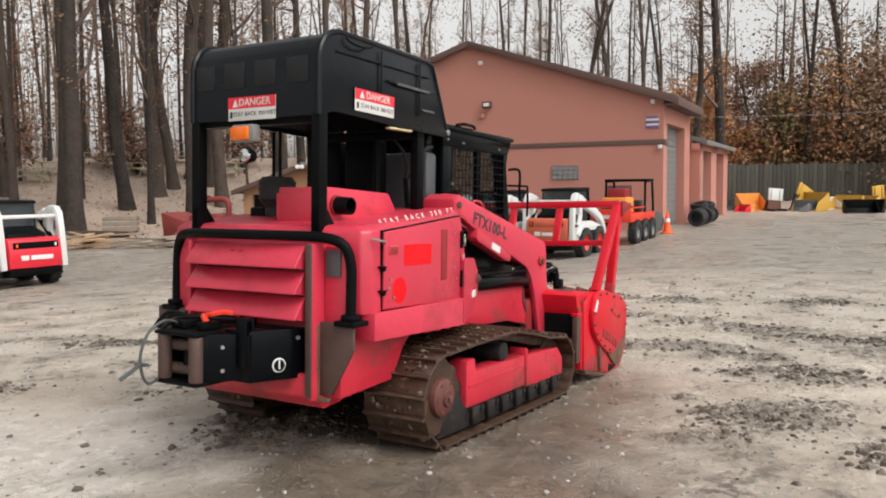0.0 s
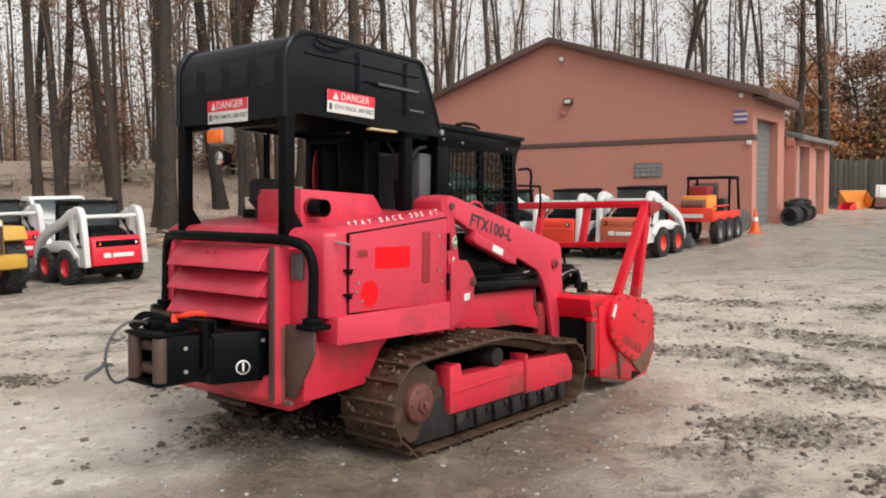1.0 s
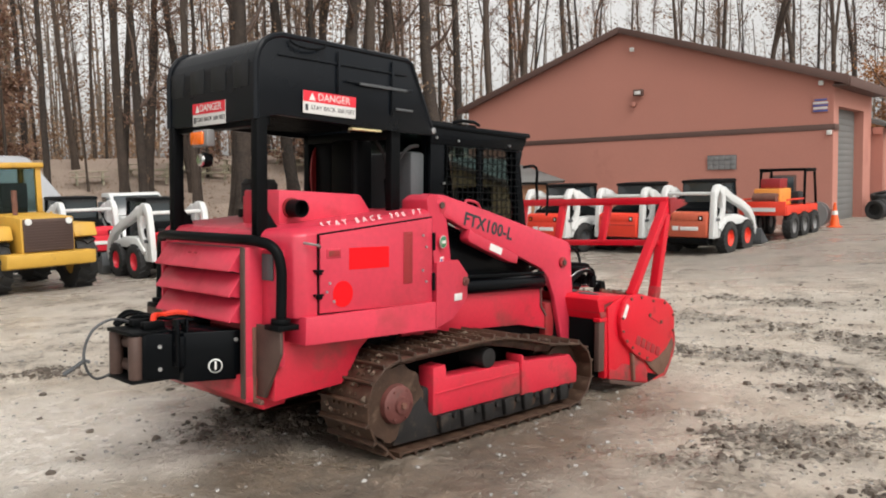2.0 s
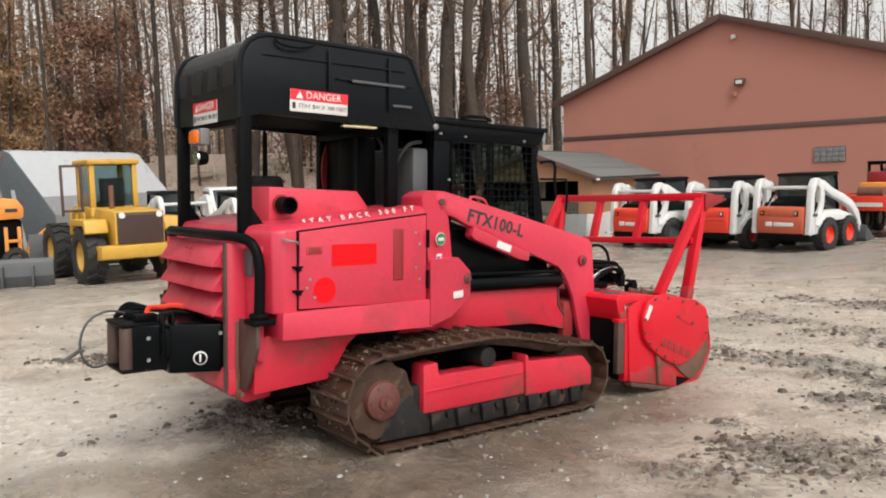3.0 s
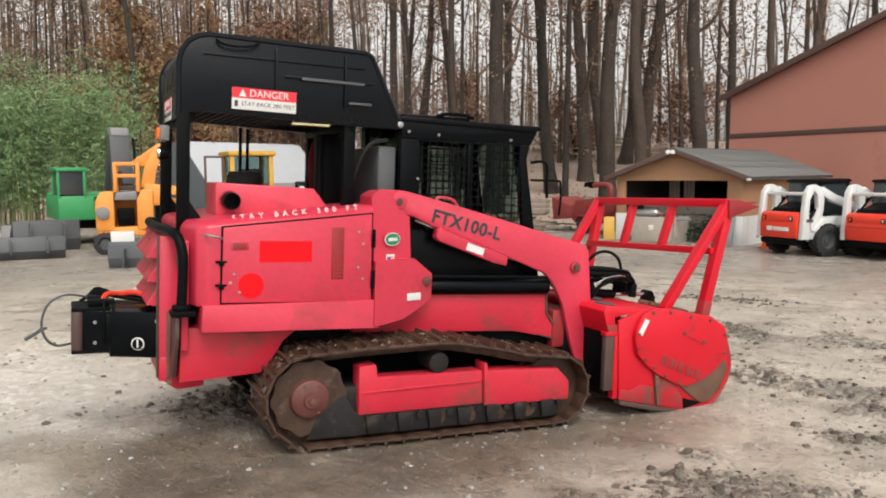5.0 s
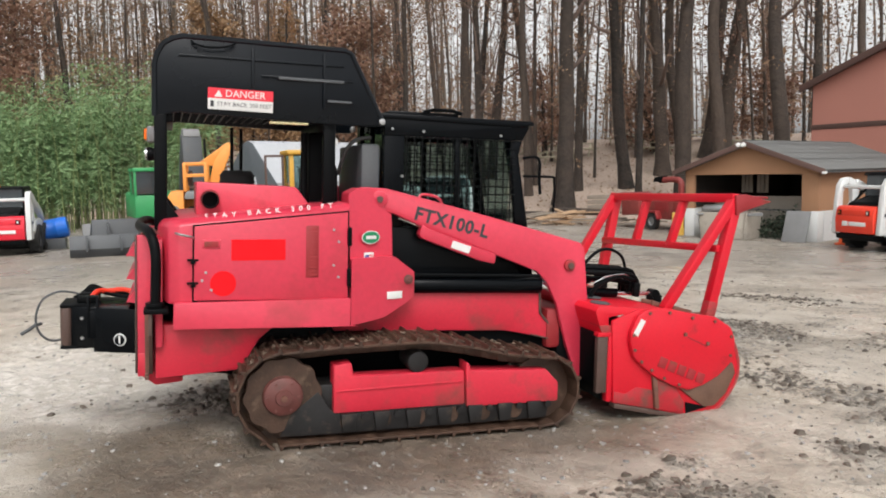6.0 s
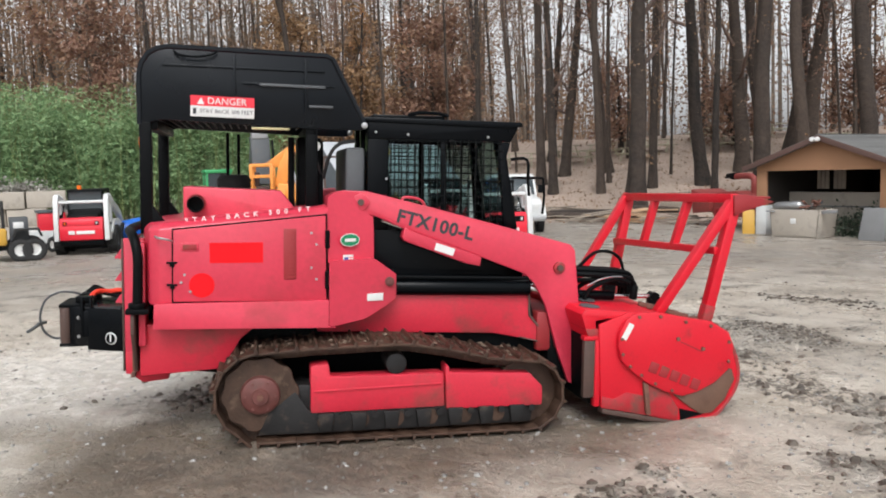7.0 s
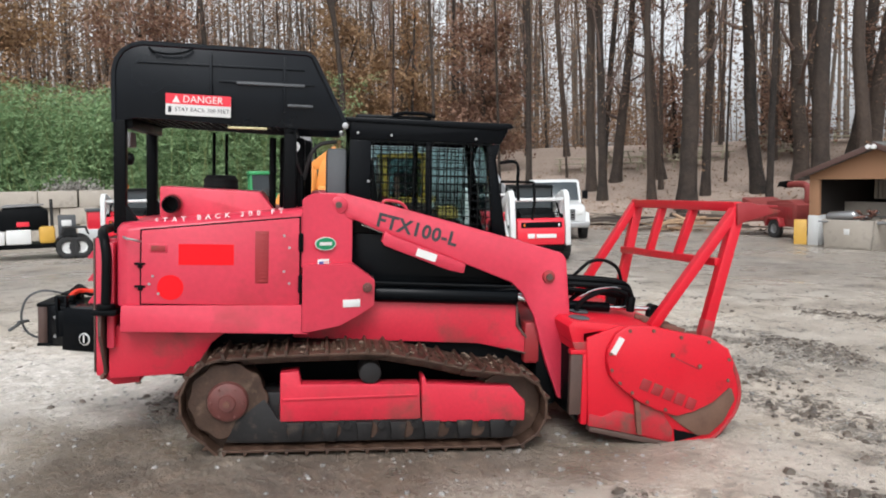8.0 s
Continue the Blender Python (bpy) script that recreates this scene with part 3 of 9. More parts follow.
def workshop():
    m = Matrix.Translation((7.2, 27.45, 0)) @ Matrix.Rotation(WALL_A - math.pi, 4, "Z")
    # here local x runs to the near corner (x = 0), the wall spans x = -BW..0, depth goes to +y
    t = thing("workshop_building", m, "salmon-painted block workshop with a low gable roof and dark trim", "building")
    d, e, pk, base = 5.2, 4.42, 6.66, -0.5
    b = empty_bm()
    prism(b, [(-BW, base), (0, base), (0, e), (-7.0, pk), (-BW, e)], 0, 0.3, "y", 0)
    part("gable_wall", b, M_STUCCO, t)
    b = empty_bm()
    prism(b, [(-BW, base), (0, base), (0, e), (-7.0, pk), (-BW, e)], d - 0.3, d, "y", 0)
    part("back_wall", b, M_STUCCO, t)
    b = empty_bm()
    box(b, -BW, -BW + 0.3, 0.3, d - 0.3, base, e, 0)
    part("side_wall", b, M_STUCCO, t)
    # the side wall with the tall roller door
    b = empty_bm()
    dy0, dy1, dh = 0.6, 4.0, 3.6
    box(b, -0.3, 0, 0.3, dy0, base, e, 0)
    box(b, -0.3, 0, dy1, d - 0.3, base, e, 0)
    box(b, -0.3, 0, dy0, dy1, dh, e, 0)
    part("side_wall", b, M_STUCCO, t)
    dr = part("roller_door", box(empty_bm(), -0.36, -0.3, dy0, dy1, base, dh, 0), M_DOOR, t, "closed grey roller door")
    slat = empty_bm()
    box(slat, -0.3, -0.285, dy0 + 0.01, dy1 - 0.01, 0, 0.19, 0.004)
    sm = as_mesh("slat", slat, M_DOOR)
    for i in range(17):
        part_of("slat", sm, dr, Matrix.Translation((0, 0, 0.1 + i * 0.2)))
    # roof slabs and fascia
    for name, x0, z0, x1, z1 in (("roof_slope", 0.45, e - 0.14, -7.0, pk), ("roof_slope", -BW - 0.4, e - 0.1, -7.0, pk)):
        b = empty_bm()
        prism(b, [(x0, z0 + 0.02), (x1, z1 + 0.02), (x1, z1 + 0.16), (x0, z0 + 0.16)], -0.22, d + 0.2, "y", 0.01)
        part(name, b, M_TRIM, t, "dark brown shingled roof slope")
    b = empty_bm()
    prism(b, [(0.45, e - 0.26), (0.45, e - 0.0), (-7.0, pk + 0.16), (-7.0, pk - 0.06)], -0.26, -0.225, "y", 0.004)
    prism(b, [(-BW - 0.4, e - 0.2), (-BW - 0.4, e + 0.05), (-7.0, pk + 0.16), (-7.0, pk - 0.06)], -0.26, -0.225, "y", 0.004)
    part("rake_board", b, M_TRIM, t)
    wy_end = 5.2
    b = empty_bm()
    box(b, 0.0, 0.44, -0.2, wy_end, e - 0.28, e - 0.22, 0.004)
    box(b, 0.40, 0.50, -0.2, wy_end, e - 0.30, e - 0.04, 0.01)
    part("eave_box", b, M_TRIM, t)
    # the dark belt course
    part("belt_course", box(empty_bm(), -BW - 0.02, 0.03, -0.05, 0.0, 2.86, 3.04, 0.01), M_TRIM, t)
    part("belt_course", box(empty_bm(), 0.0, 0.05, -0.05, 0.5, 2.86, 3.04, 0.01), M_TRIM, t)
    # thicker lower wall below the belt
    part("lower_wall", box(empty_bm(), -BW, -0.002, -0.03, 0.0, base, 2.86, 0), M_STUCCO, t)
    # glass block window
    w = part("window", box(empty_bm(), -3.86, -2.90, -0.05, -0.03, 1.74, 2.22, 0.004), M_GREY, t, "small glass-block window")
    blk = as_mesh("glass_block", box(empty_bm(), -0.09, 0.09, -0.03, 0.01, -0.07, 0.07, 0.012), M_MIDGREY)
    for i in range(5):
        for j in range(3):
            part_of("glass_block", blk, w, Matrix.Translation((-3.77 + i * 0.19, -0.045, 1.82 + j * 0.15)))
    w = part("window_frame", box(empty_bm(), -1.86, -1.04, -0.06, -0.03, 0.95, 1.52, 0.004), M_TRIM, t)
    part("pane", box(empty_bm(), -1.79, -1.11, -0.075, -0.062, 1.01, 1.46, 0.004), M_DARKGLASS, w)
    # flood lamp, sign, wall brackets, vent
    b = empty_bm()
    box(b, -6.46, -6.12, -0.2, -0.04, 4.38, 4.60, 0.02)
    lamp = part("flood_lamp", b, M_TRIM, t)
    part("lens", box(empty_bm(), -6.40, -6.18, -0.215, -0.2, 4.42, 4.54, 0.004), M_SIGNWHITE, lamp)
    sg = part("sign_plate", box(empty_bm(), -0.60, -0.14, -0.03, -0.002, 3.40, 3.90, 0.004), M_STUCCO, t)
    for i, (z, w_, mt) in enumerate(((3.78, 0.36, M_BLUEDECAL), (3.69, 0.42, M_SIGNWHITE), (3.61, 0.44, M_BLUEDECAL), (3.53, 0.40, M_SIGNWHITE), (3.45, 0.42, M_BLUEDECAL))):
        part("lettering_bar", box(empty_bm(), -0.37 - w_ / 2, -0.37 + w_ / 2, -0.04, -0.031, z - 0.03, z + 0.03, 0.003), mt, sg)
    for x, z in ((-0.35, 4.28), (-0.10, 2.78), (-6.55, 6.0), (-6.5, 4.1)):
        b = empty_bm()
        box(b, x - 0.07, x + 0.07, -0.14, -0.03, z - 0.07, z + 0.07, 0.02)
        part("wall_bracket", b, M_SIGNWHITE if z > 4.2 or z < 3 else M_STUCCO, t, "small white wall lamp")
    # lower wing with two more doors behind
    wing_x, wy0, wy1, wh = 0.36, 4.9, 14.0, 3.1
    b = empty_bm()
    box(b, -3.0, wing_x, wy0 + 0.4, wy0 + 0.7, base, wh, 0)
    for a, c in ((wy0 + 0.4, wy0 + 1.3), (wy0 + 3.6, wy0 + 5.2), (wy0 + 7.6, wy1)):
        box(b, wing_x - 0.3, wing_x, a + 0.002, c, base, wh, 0)
    box(b, wing_x - 0.3, wing_x, wy0 + 0.3, wy1, wh - 0.25, wh, 0)
    part("wing_wall", b, M_STUCCO, t)
    for a in (wy0 + 1.3, wy0 + 5.2):
        part("roller_door", box(empty_bm(), wing_x - 0.36, wing_x - 0.31, a, a + 2.4, base, wh - 0.25, 0), M_DOOR, t, "closed grey roller door")
    b = empty_bm()
    prism(b, [(-3.0, wh + 1.05), (-3.0, wh + 1.19), (wing_x + 0.3, wh + 0.12), (wing_x + 0.3, wh - 0.06)], wy0 + 0.31, wy1 + 0.4, "y", 0.01)
    part("wing_roof", b, M_SHINGLE, t, "grey shingled lean-to roof")
    return t


workshop()


def shed():
    """Tan plywood garage with an open front; local x along the front, y into the depth, origin at its left front foot."""
    a = math.atan2(23.55 - 24.05, -2.25 + 5.95)
    m = Matrix.Translation((-5.95, 24.05, -0.34)) @ Matrix.Rotation(a, 4, "Z")
    t = thing("garage_shed", m, "tan plywood garage shed with open front and shingle roof", "shed")
    w, d, e, pk = 3.75, 6.2, 1.86, 2.52
    b = empty_bm()
    prism(b, [(0, e - 0.12), (w, e - 0.12), (w, e), (w / 2, pk), (0, e)], 0, 0.1, "y", 0.004)
    box(b, 0, 0.28, 0, 0.1, 0.8, e - 0.122, 0.004)
    box(b, w - 0.42, w, 0, 0.1, 0.8, e - 0.122, 0.004)
    part("front_wall", b, M_SIDING, t)
    for x0, x1 in ((-0.01, 0.3), (w - 0.44, w + 0.01)):
        part("base_pier", box(empty_bm(), x0, x1, -0.02, 0.3, 0, 0.8, 0.008), M_WHITE, t, "white-painted block pier")
    for name, x0, x1 in (("side_wall", 0, 0.1), ("side_wall", w - 0.1, w)):
        b = empty_bm()
        box(b, x0, x1, 0.1, d, 0.8, e, 0)
        part(name, b, M_SIDING, t)
        part("block_footing", box(empty_bm(), x0 - 0.02, x1 + 0.02, 0.3, d, 0, 0.8, 0), M_WHITE, t, "white-painted block footing")
    part("back_wall", box(empty_bm(), 0.1, w - 0.1, d - 0.1, d, 0, e, 0), M_INSHADE, t)
    b = empty_bm()
    prism(b, [(-0.25, e - 0.1), (-0.25, e - 0.02), (w / 2, pk + 0.1), (w / 2, pk)], -0.25, d + 0.2, "y", 0.006)
    rl = part("roof_slope", b, M_SHINGLE, t, "grey shingled roof slope")
    b = empty_bm()
    prism(b, [(w + 0.25, e - 0.1), (w + 0.25, e - 0.02), (w / 2, pk + 0.1), (w / 2, pk)], -0.25, d + 0.2, "y", 0.006)
    rr = part("roof_slope", b, M_SHINGLE, t, "grey shingled roof slope")
    # shingle courses
    ln = math.hypot(w / 2 + 0.25, pk + 0.12 - e)
    for side, parent in ((-1, rl), (1, rr)):
        ang = math.atan2(pk + 0.12 - e, w / 2 + 0.25)
        for k in range(9):
            s0 = ln * (k + 0.5) / 9
            x = w / 2 + side * (w / 2 + 0.25 - s0 * math.cos(ang))
            z = e - 0.02 + s0 * math.sin(ang) + 0.012
            b = empty_bm()
            box(b, -0.17, 0.17, -0.26, d + 0.21, -0.006, 0.012, 0.003)
            part("shingle_course", b, M_SHINGLE, parent, m=Matrix.Translation((x, 0, z)) @ Matrix.Rotation(side * ang, 4, "Y"))
    b = empty_bm()
    prism(b, [(-0.27, e - 0.14), (-0.27, e + 0.0), (w / 2, pk + 0.11), (w / 2, pk - 0.03)], -0.28, -0.25, "y", 0.003)
    prism(b, [(w + 0.27, e - 0.14), (w + 0.27, e + 0.0), (w / 2, pk + 0.11), (w / 2, pk - 0.03)], -0.28, -0.25, "y", 0.003)
    part("rake_board", b, M_TRIM, t)
    # added near-black sheet over the tan wall, painting in the inner shade
    part("inner_lining", box(empty_bm(), 0.102, 0.125, 0.12, d - 0.12, 0.82, e - 0.02, 0), M_INSHADE, t, "near-black sheet, the shed's inner shade put into its colour")
    part("partition", box(empty_bm(), 0.14, w - 0.12, 1.35, 1.5, 0.0, 1.12, 0.01), M_CONCRETE, t, "low grey block partition")
    part("partition_cap", box(empty_bm(), 0.14, w - 0.12, 1.32, 1.53, 0.72, 0.76, 0.005), M_MIDGREY, t)
    # hanging board panel in the dark opening, lamp on the apex
    for i in range(7):
        if i != 3:
            part("hanging_board", box(empty_bm(), 1.05 + i * 0.115, 1.15 + i * 0.115, 1.2, 1.23, 1.22, 1.74, 0.003), M_WOOD, t, "pale vertical board hanging inside")
    b = empty_bm()
    for dx in (-0.07, 0.07):
        lathe(b, [(0.01, 0), (0.05, 0.01), (0.06, 0.09), (0.01, 0.1)], 12, Matrix.Translation((w / 2 + dx, -0.33, pk - 0.02)) @ Matrix.Rotation(radians(70), 4, "X"))
    box(b, w / 2 - 0.05, w / 2 + 0.05, -0.36, -0.26, pk - 0.05, pk + 0.04, 0.01)
    part("flood_lamp", b, M_SIGNWHITE, t, "white twin flood lamp")
    b = empty_bm()
    box(b, w + 0.2, w + 0.3, -0.3, -0.2, e - 0.12, e - 0.06, 0.01)
    part("eave_lamp", b, M_SIGNWHITE, t)
    return t


shed()


# ---- the red tracked forestry mulcher; local x forward, y to its left, z up ----
MM = Matrix.Translation((MACHINE[0], MACHINE[1], 0.03)) @ Matrix.Rotation(HEAD, 4, "Z") @ Matrix.Rotation(radians(NOSE), 4, "Y")
mulcher = thing("forestry_mulcher", MM, "red tracked forestry mulcher with black cab, parked on wet gravel", "mulcher")
SIDE = Matrix.Rotation(radians(90), 4, "X")                                     # lettering on the right flank
REAR = Matrix.Rotation(radians(-90), 4, "Z") @ Matrix.Rotation(radians(90), 4, "X")  # lettering on the tail


def at(x, y, z):
    return Matrix.Translation((x, y, z))


def flare(b):
    """The hood and beams widen a little towards the tail."""
    for v in b.verts:
        if v.co.x < -0.5:
            v.co.y += math.copysign(widen(v.co.x) * min(1.0, abs(v.co.y) / 0.6), v.co.y)
    return b


def widen(x):
    return 0.05 * max(0.0, -0.5 - x)


def lean_in(b, fit, deepest):
    """Pulls the outer faces of a flank plate in to the plan line fit(x, z)."""
    for v in b.verts:
        if abs(v.co.y) > deepest:
            v.co.y = math.copysign(fit(v.co.x, v.co.z) - (0.008 if abs(v.co.y) < deepest + 0.05 else 0), v.co.y)
    return b


def slim(b):
    """The canopy narrows towards the cab."""
    for v in b.verts:
        if v.co.x > -0.9:
            v.co.y *= 1 - 0.085 * (v.co.x + 0.9) / 0.66
    return b


RIVET = as_mesh("rivet", cyl(empty_bm(), (0, -0.008, 0), (0, 0.008, 0), 0.008, seg=8), M_STEEL)
HUBBOLT = as_mesh("bolt", cyl(empty_bm(), (0, -0.010, 0), (0, 0.010, 0), 0.009, seg=6), M_HUB)
RBOLT = as_mesh("bolt", cyl(empty_bm(), (0, -0.012, 0), (0, 0.012, 0), 0.011, seg=6), M_RUST)

# tracks
def track_path(n):
    idler, spr = Vector((0.755, 0.255)), Vector((-0.905, 0.315))
    ri, rs = 0.225, 0.265
    pts = []
    for i in range(13):                                    # round the idler, bottom to top
        a = radians(-90 + 165 * i / 12)
        pts.append((idler.x + ri * math.cos(a), idler.y + ri * math.sin(a)))
    pts += [(0.52, 0.505), (0.25, 0.565), (0.02, 0.605), (-0.10, 0.613), (-0.33, 0.608), (-0.62, 0.598)]
    for i in range(13):                                    # round the sprocket, top to bottom
        a = radians(88 + 150 * i / 12)
        pts.append((spr.x + rs * math.cos(a), spr.y + rs * math.sin(a)))
    pts += [(-0.985, 0.030), (-0.6, 0.030), (-0.2, 0.030), (0.2, 0.030), (0.5, 0.030)]
    pts = [Vector(p) for p in pts]
    seg = [(pts[(i + 1) % len(pts)] - pts[i]).length for i in range(len(pts))]
    total, out = sum(seg), []
    for k in range(n):
        s, i = total * k / n, 0
        while s > seg[i]:
            s -= seg[i]
            i += 1
        d = (pts[(i + 1) % len(pts)] - pts[i]).normalized()
        out.append((pts[i] + d * s, d))
    return out, total


def make_track(side):
    y0, y1 = (-0.885, -0.465) if side < 0 else (0.465, 0.885)
    path, total = track_path(42)
    b = empty_bm()
    # chain links under the shoes
    box(b, -0.062, 0.062, -0.075, 0.075, 0.012, 0.075, 0.008)
    link = as_mesh("link", b, M_TRACK)
    turns = [Matrix.Translation((p.x, (y0 + y1) / 2, p.y)) @ Matrix.Rotation(-math.atan2(d.y, d.x), 4, "Y") for p, d in path]
    belt = part("track", cyl(empty_bm(), (-0.905, y0 + 0.08, 0.315), (-0.905, y1 - 0.10, 0.315), 0.20, seg=24), M_TRACK, mulcher, "rusty steel crawler track caked with mud")
    for mm in turns:
        part_of("link", link, belt, mm)
    s = empty_bm()
    h = total / 42 / 2
    w = (y1 - y0) / 2
    prism(s, [(-h + 0.002, 0.0), (h - 0.004, 0.0), (h + 0.006, 0.012), (h - 0.004, 0.016), (-h + 0.002, 0.014)], -w, w, "y", 0.002, 1)
    prism(s, [(-h + 0.004, 0.0), (-h + 0.006, -0.022), (-h + 0.018, -0.024), (-h + 0.028, 0.0)], -w, w, "y", 0.002, 1)
    for xx in (-0.02, 0.03):
        for yy in (-0.085, -0.04, 0.04, 0.085):
            cyl(s, (xx, yy, 0.002), (xx, yy, -0.012), 0.011, seg=6)
    shoe = as_mesh("shoe", s, M_TRACK)
    for p, d in path:
        part_of("shoe", shoe, belt, Matrix.Translation((p.x, (y0 + y1) / 2, p.y)) @ Matrix.Rotation(-math.atan2(d.y, d.x), 4, "Y"))
    # mud caked on the shoes and between the links
    rng = random.Random(70 + side)
    V, Fc = [], []
    for p, d in path:
        nrm = Vector((-d.y, d.x))
        for _ in range(5):
            o = p - nrm * rng.uniform(0.0, 0.012) + d * rng.uniform(-0.05, 0.05)
            c = Vector((o.x, rng.uniform(y0 + 0.01, y1 - 0.01), o.y))
            if c.z < 0.05:
                continue
            r, k = rng.uniform(0.008, 0.026), len(V)
            for q in range(6):
                a = q * 1.047 + rng.uniform(-0.3, 0.3)
                off = Vector((d.x * math.cos(a), 0, d.y * math.cos(a))) + Vector((0, math.sin(a), 0))
                V.append(tuple(c + off * r * rng.uniform(0.6, 1.3)))
            V.append(tuple(c - Vector((nrm.x, 0, nrm.y)) * r * 0.55))
            Fc += [(k + q, k + (q + 1) % 6, k + 6) for q in range(6)]
    me = bpy.data.meshes.new("caked_mud")
    me.from_pydata(V, [], Fc)
    me.materials.append(M_DRYMUD)
    mud = part_of("caked_mud", me, belt, label="dried tan mud caked on the track")
    mud["kind"] = "stuff"
    # sprocket with teeth, hub and bolts
    sg = 1 if side > 0 else -1
    yo = sg * 0.80
    b = empty_bm()
    prof = []
    for i in range(40):
        a = 2 * math.pi * i / 40
        r = 0.228 if i % 4 in (0, 1) else 0.214
        prof.append((-0.905 + r * math.cos(a), 0.315 + r * math.sin(a)))
    prism(b, prof, yo - 0.02, yo + 0.02, "y", 0.004, 1)
    sp = part("sprocket", b, M_TRACK, mulcher, "mud-caked toothed drive sprocket")
    rot = Matrix.Translation((-0.905, yo, 0.315)) @ Matrix.Rotation(radians(90) * (1 if sg < 0 else -1), 4, "X")
    b = empty_bm()
    lathe(b, [(0.01, 0.085), (0.045, 0.085), (0.05, 0.07), (0.085, 0.065), (0.11, 0.05), (0.118, 0.02), (0.118, -0.05), (0.01, -0.05)][::-1], 28, rot)
    part("hub", b, M_HUB, sp, "worn rusty red hub")
    for i in range(6):
        a = 2 * math.pi * i / 6
        part_of("bolt", HUBBOLT, sp, at(-0.905 + 0.088 * math.cos(a), yo + sg * 0.058, 0.315 + 0.088 * math.sin(a)))
    part_of("bolt", RBOLT, sp, at(-0.905, yo + sg * 0.09, 0.315) @ Matrix.Diagonal((1.8, 1, 1.8, 1)))
    b = empty_bm()
    rot = Matrix.Translation((0.755, sg * 0.675, 0.255)) @ Matrix.Rotation(radians(90), 4, "X")
    lathe(b, [(0.02, -0.09), (0.205, -0.085), (0.21, -0.04), (0.17, -0.03), (0.17, 0.03), (0.21, 0.04), (0.205, 0.085), (0.02, 0.09)], 32, rot)
    part("idler_wheel", b, M_TRACK, mulcher)
    for i in range(6):
        b = empty_bm()
        x = -0.52 + i * 0.215
        rot = Matrix.Translation((x, sg * 0.675, 0.135)) @ Matrix.Rotation(radians(90), 4, "X")
        lathe(b, [(0.02, -0.15), (0.05, -0.15), (0.055, -0.12), (0.085, -0.11), (0.085, -0.04), (0.06, -0.03), (0.06, 0.03), (0.085, 0.04), (0.085, 0.11), (0.055, 0.12), (0.05, 0.15), (0.02, 0.15)], 18, rot)
        part("track_roller", b, M_TRACK, mulcher)
    b = empty_bm()
    cyl(b, (-0.09, sg * 0.60, 0.472), (-0.09, sg * 0.82, 0.472), 0.066, seg=20, bev=0.012)
    part("carrier_roller", b, M_GRIME, mulcher)
    # black track frame under the covers, with scalloped roller guard
    b = empty_bm()
    box(b, -0.78, 0.66, sg * 0.56, sg * 0.79, 0.19, 0.36, 0.02)
    prism(b, [(-0.92, 0.07), (-0.6, 0.065), (0.78, 0.07), (0.80, 0.19), (-0.62, 0.205), (-0.70, 0.33), (-0.86, 0.20)], sg * 0.79, sg * 0.822, "y", 0.008)
    for i in range(7):
        x = -0.52 + i * 0.2
        prism(b, [(x - 0.035, 0.08), (x + 0.035, 0.08), (x + 0.05, 0.19), (x - 0.05, 0.19)], sg * 0.82, sg * 0.855, "y", 0.006)
        cyl(b, (x + 0.1, sg * 0.82, 0.165), (x + 0.1, sg * 0.845, 0.165), 0.022, seg=8)
    part("track_frame", b, M_GRIME, mulcher)
    # red covers over the track frame
    b = empty_bm()
    prism(b, [(-0.61, 0.19), (-0.612, 0.482), (-0.505, 0.492), (-0.49, 0.41), (0.205, 0.41), (0.215, 0.195)], sg * 0.70, sg * 0.832, "y", 0.012)
    prism(b, [(-0.59, 0.318), (-0.59, 0.330), (0.19, 0.350), (0.19, 0.338)], sg * 0.831, sg * 0.84, "y", 0.003)
    part("track_cover", b, M_REDMUD, mulcher)
    b = empty_bm()
    prism(b, [(0.222, 0.178), (0.212, 0.46), (0.236, 0.455), (0.245, 0.41), (0.76, 0.392), (0.85, 0.30), (0.85, 0.178)], sg * 0.70, sg * 0.842, "y", 0.012)
    part("track_cover", b, M_REDMUD, mulcher)
    # drive gearbox
    b = empty_bm()
    cyl(b, (-0.905, sg * 0.40, 0.315), (-0.905, sg * 0.79, 0.315), 0.17, seg=24, bev=0.02)
    part("drive_motor", b, M_BLACKDULL, mulcher)


make_track(-1)
make_track(1)

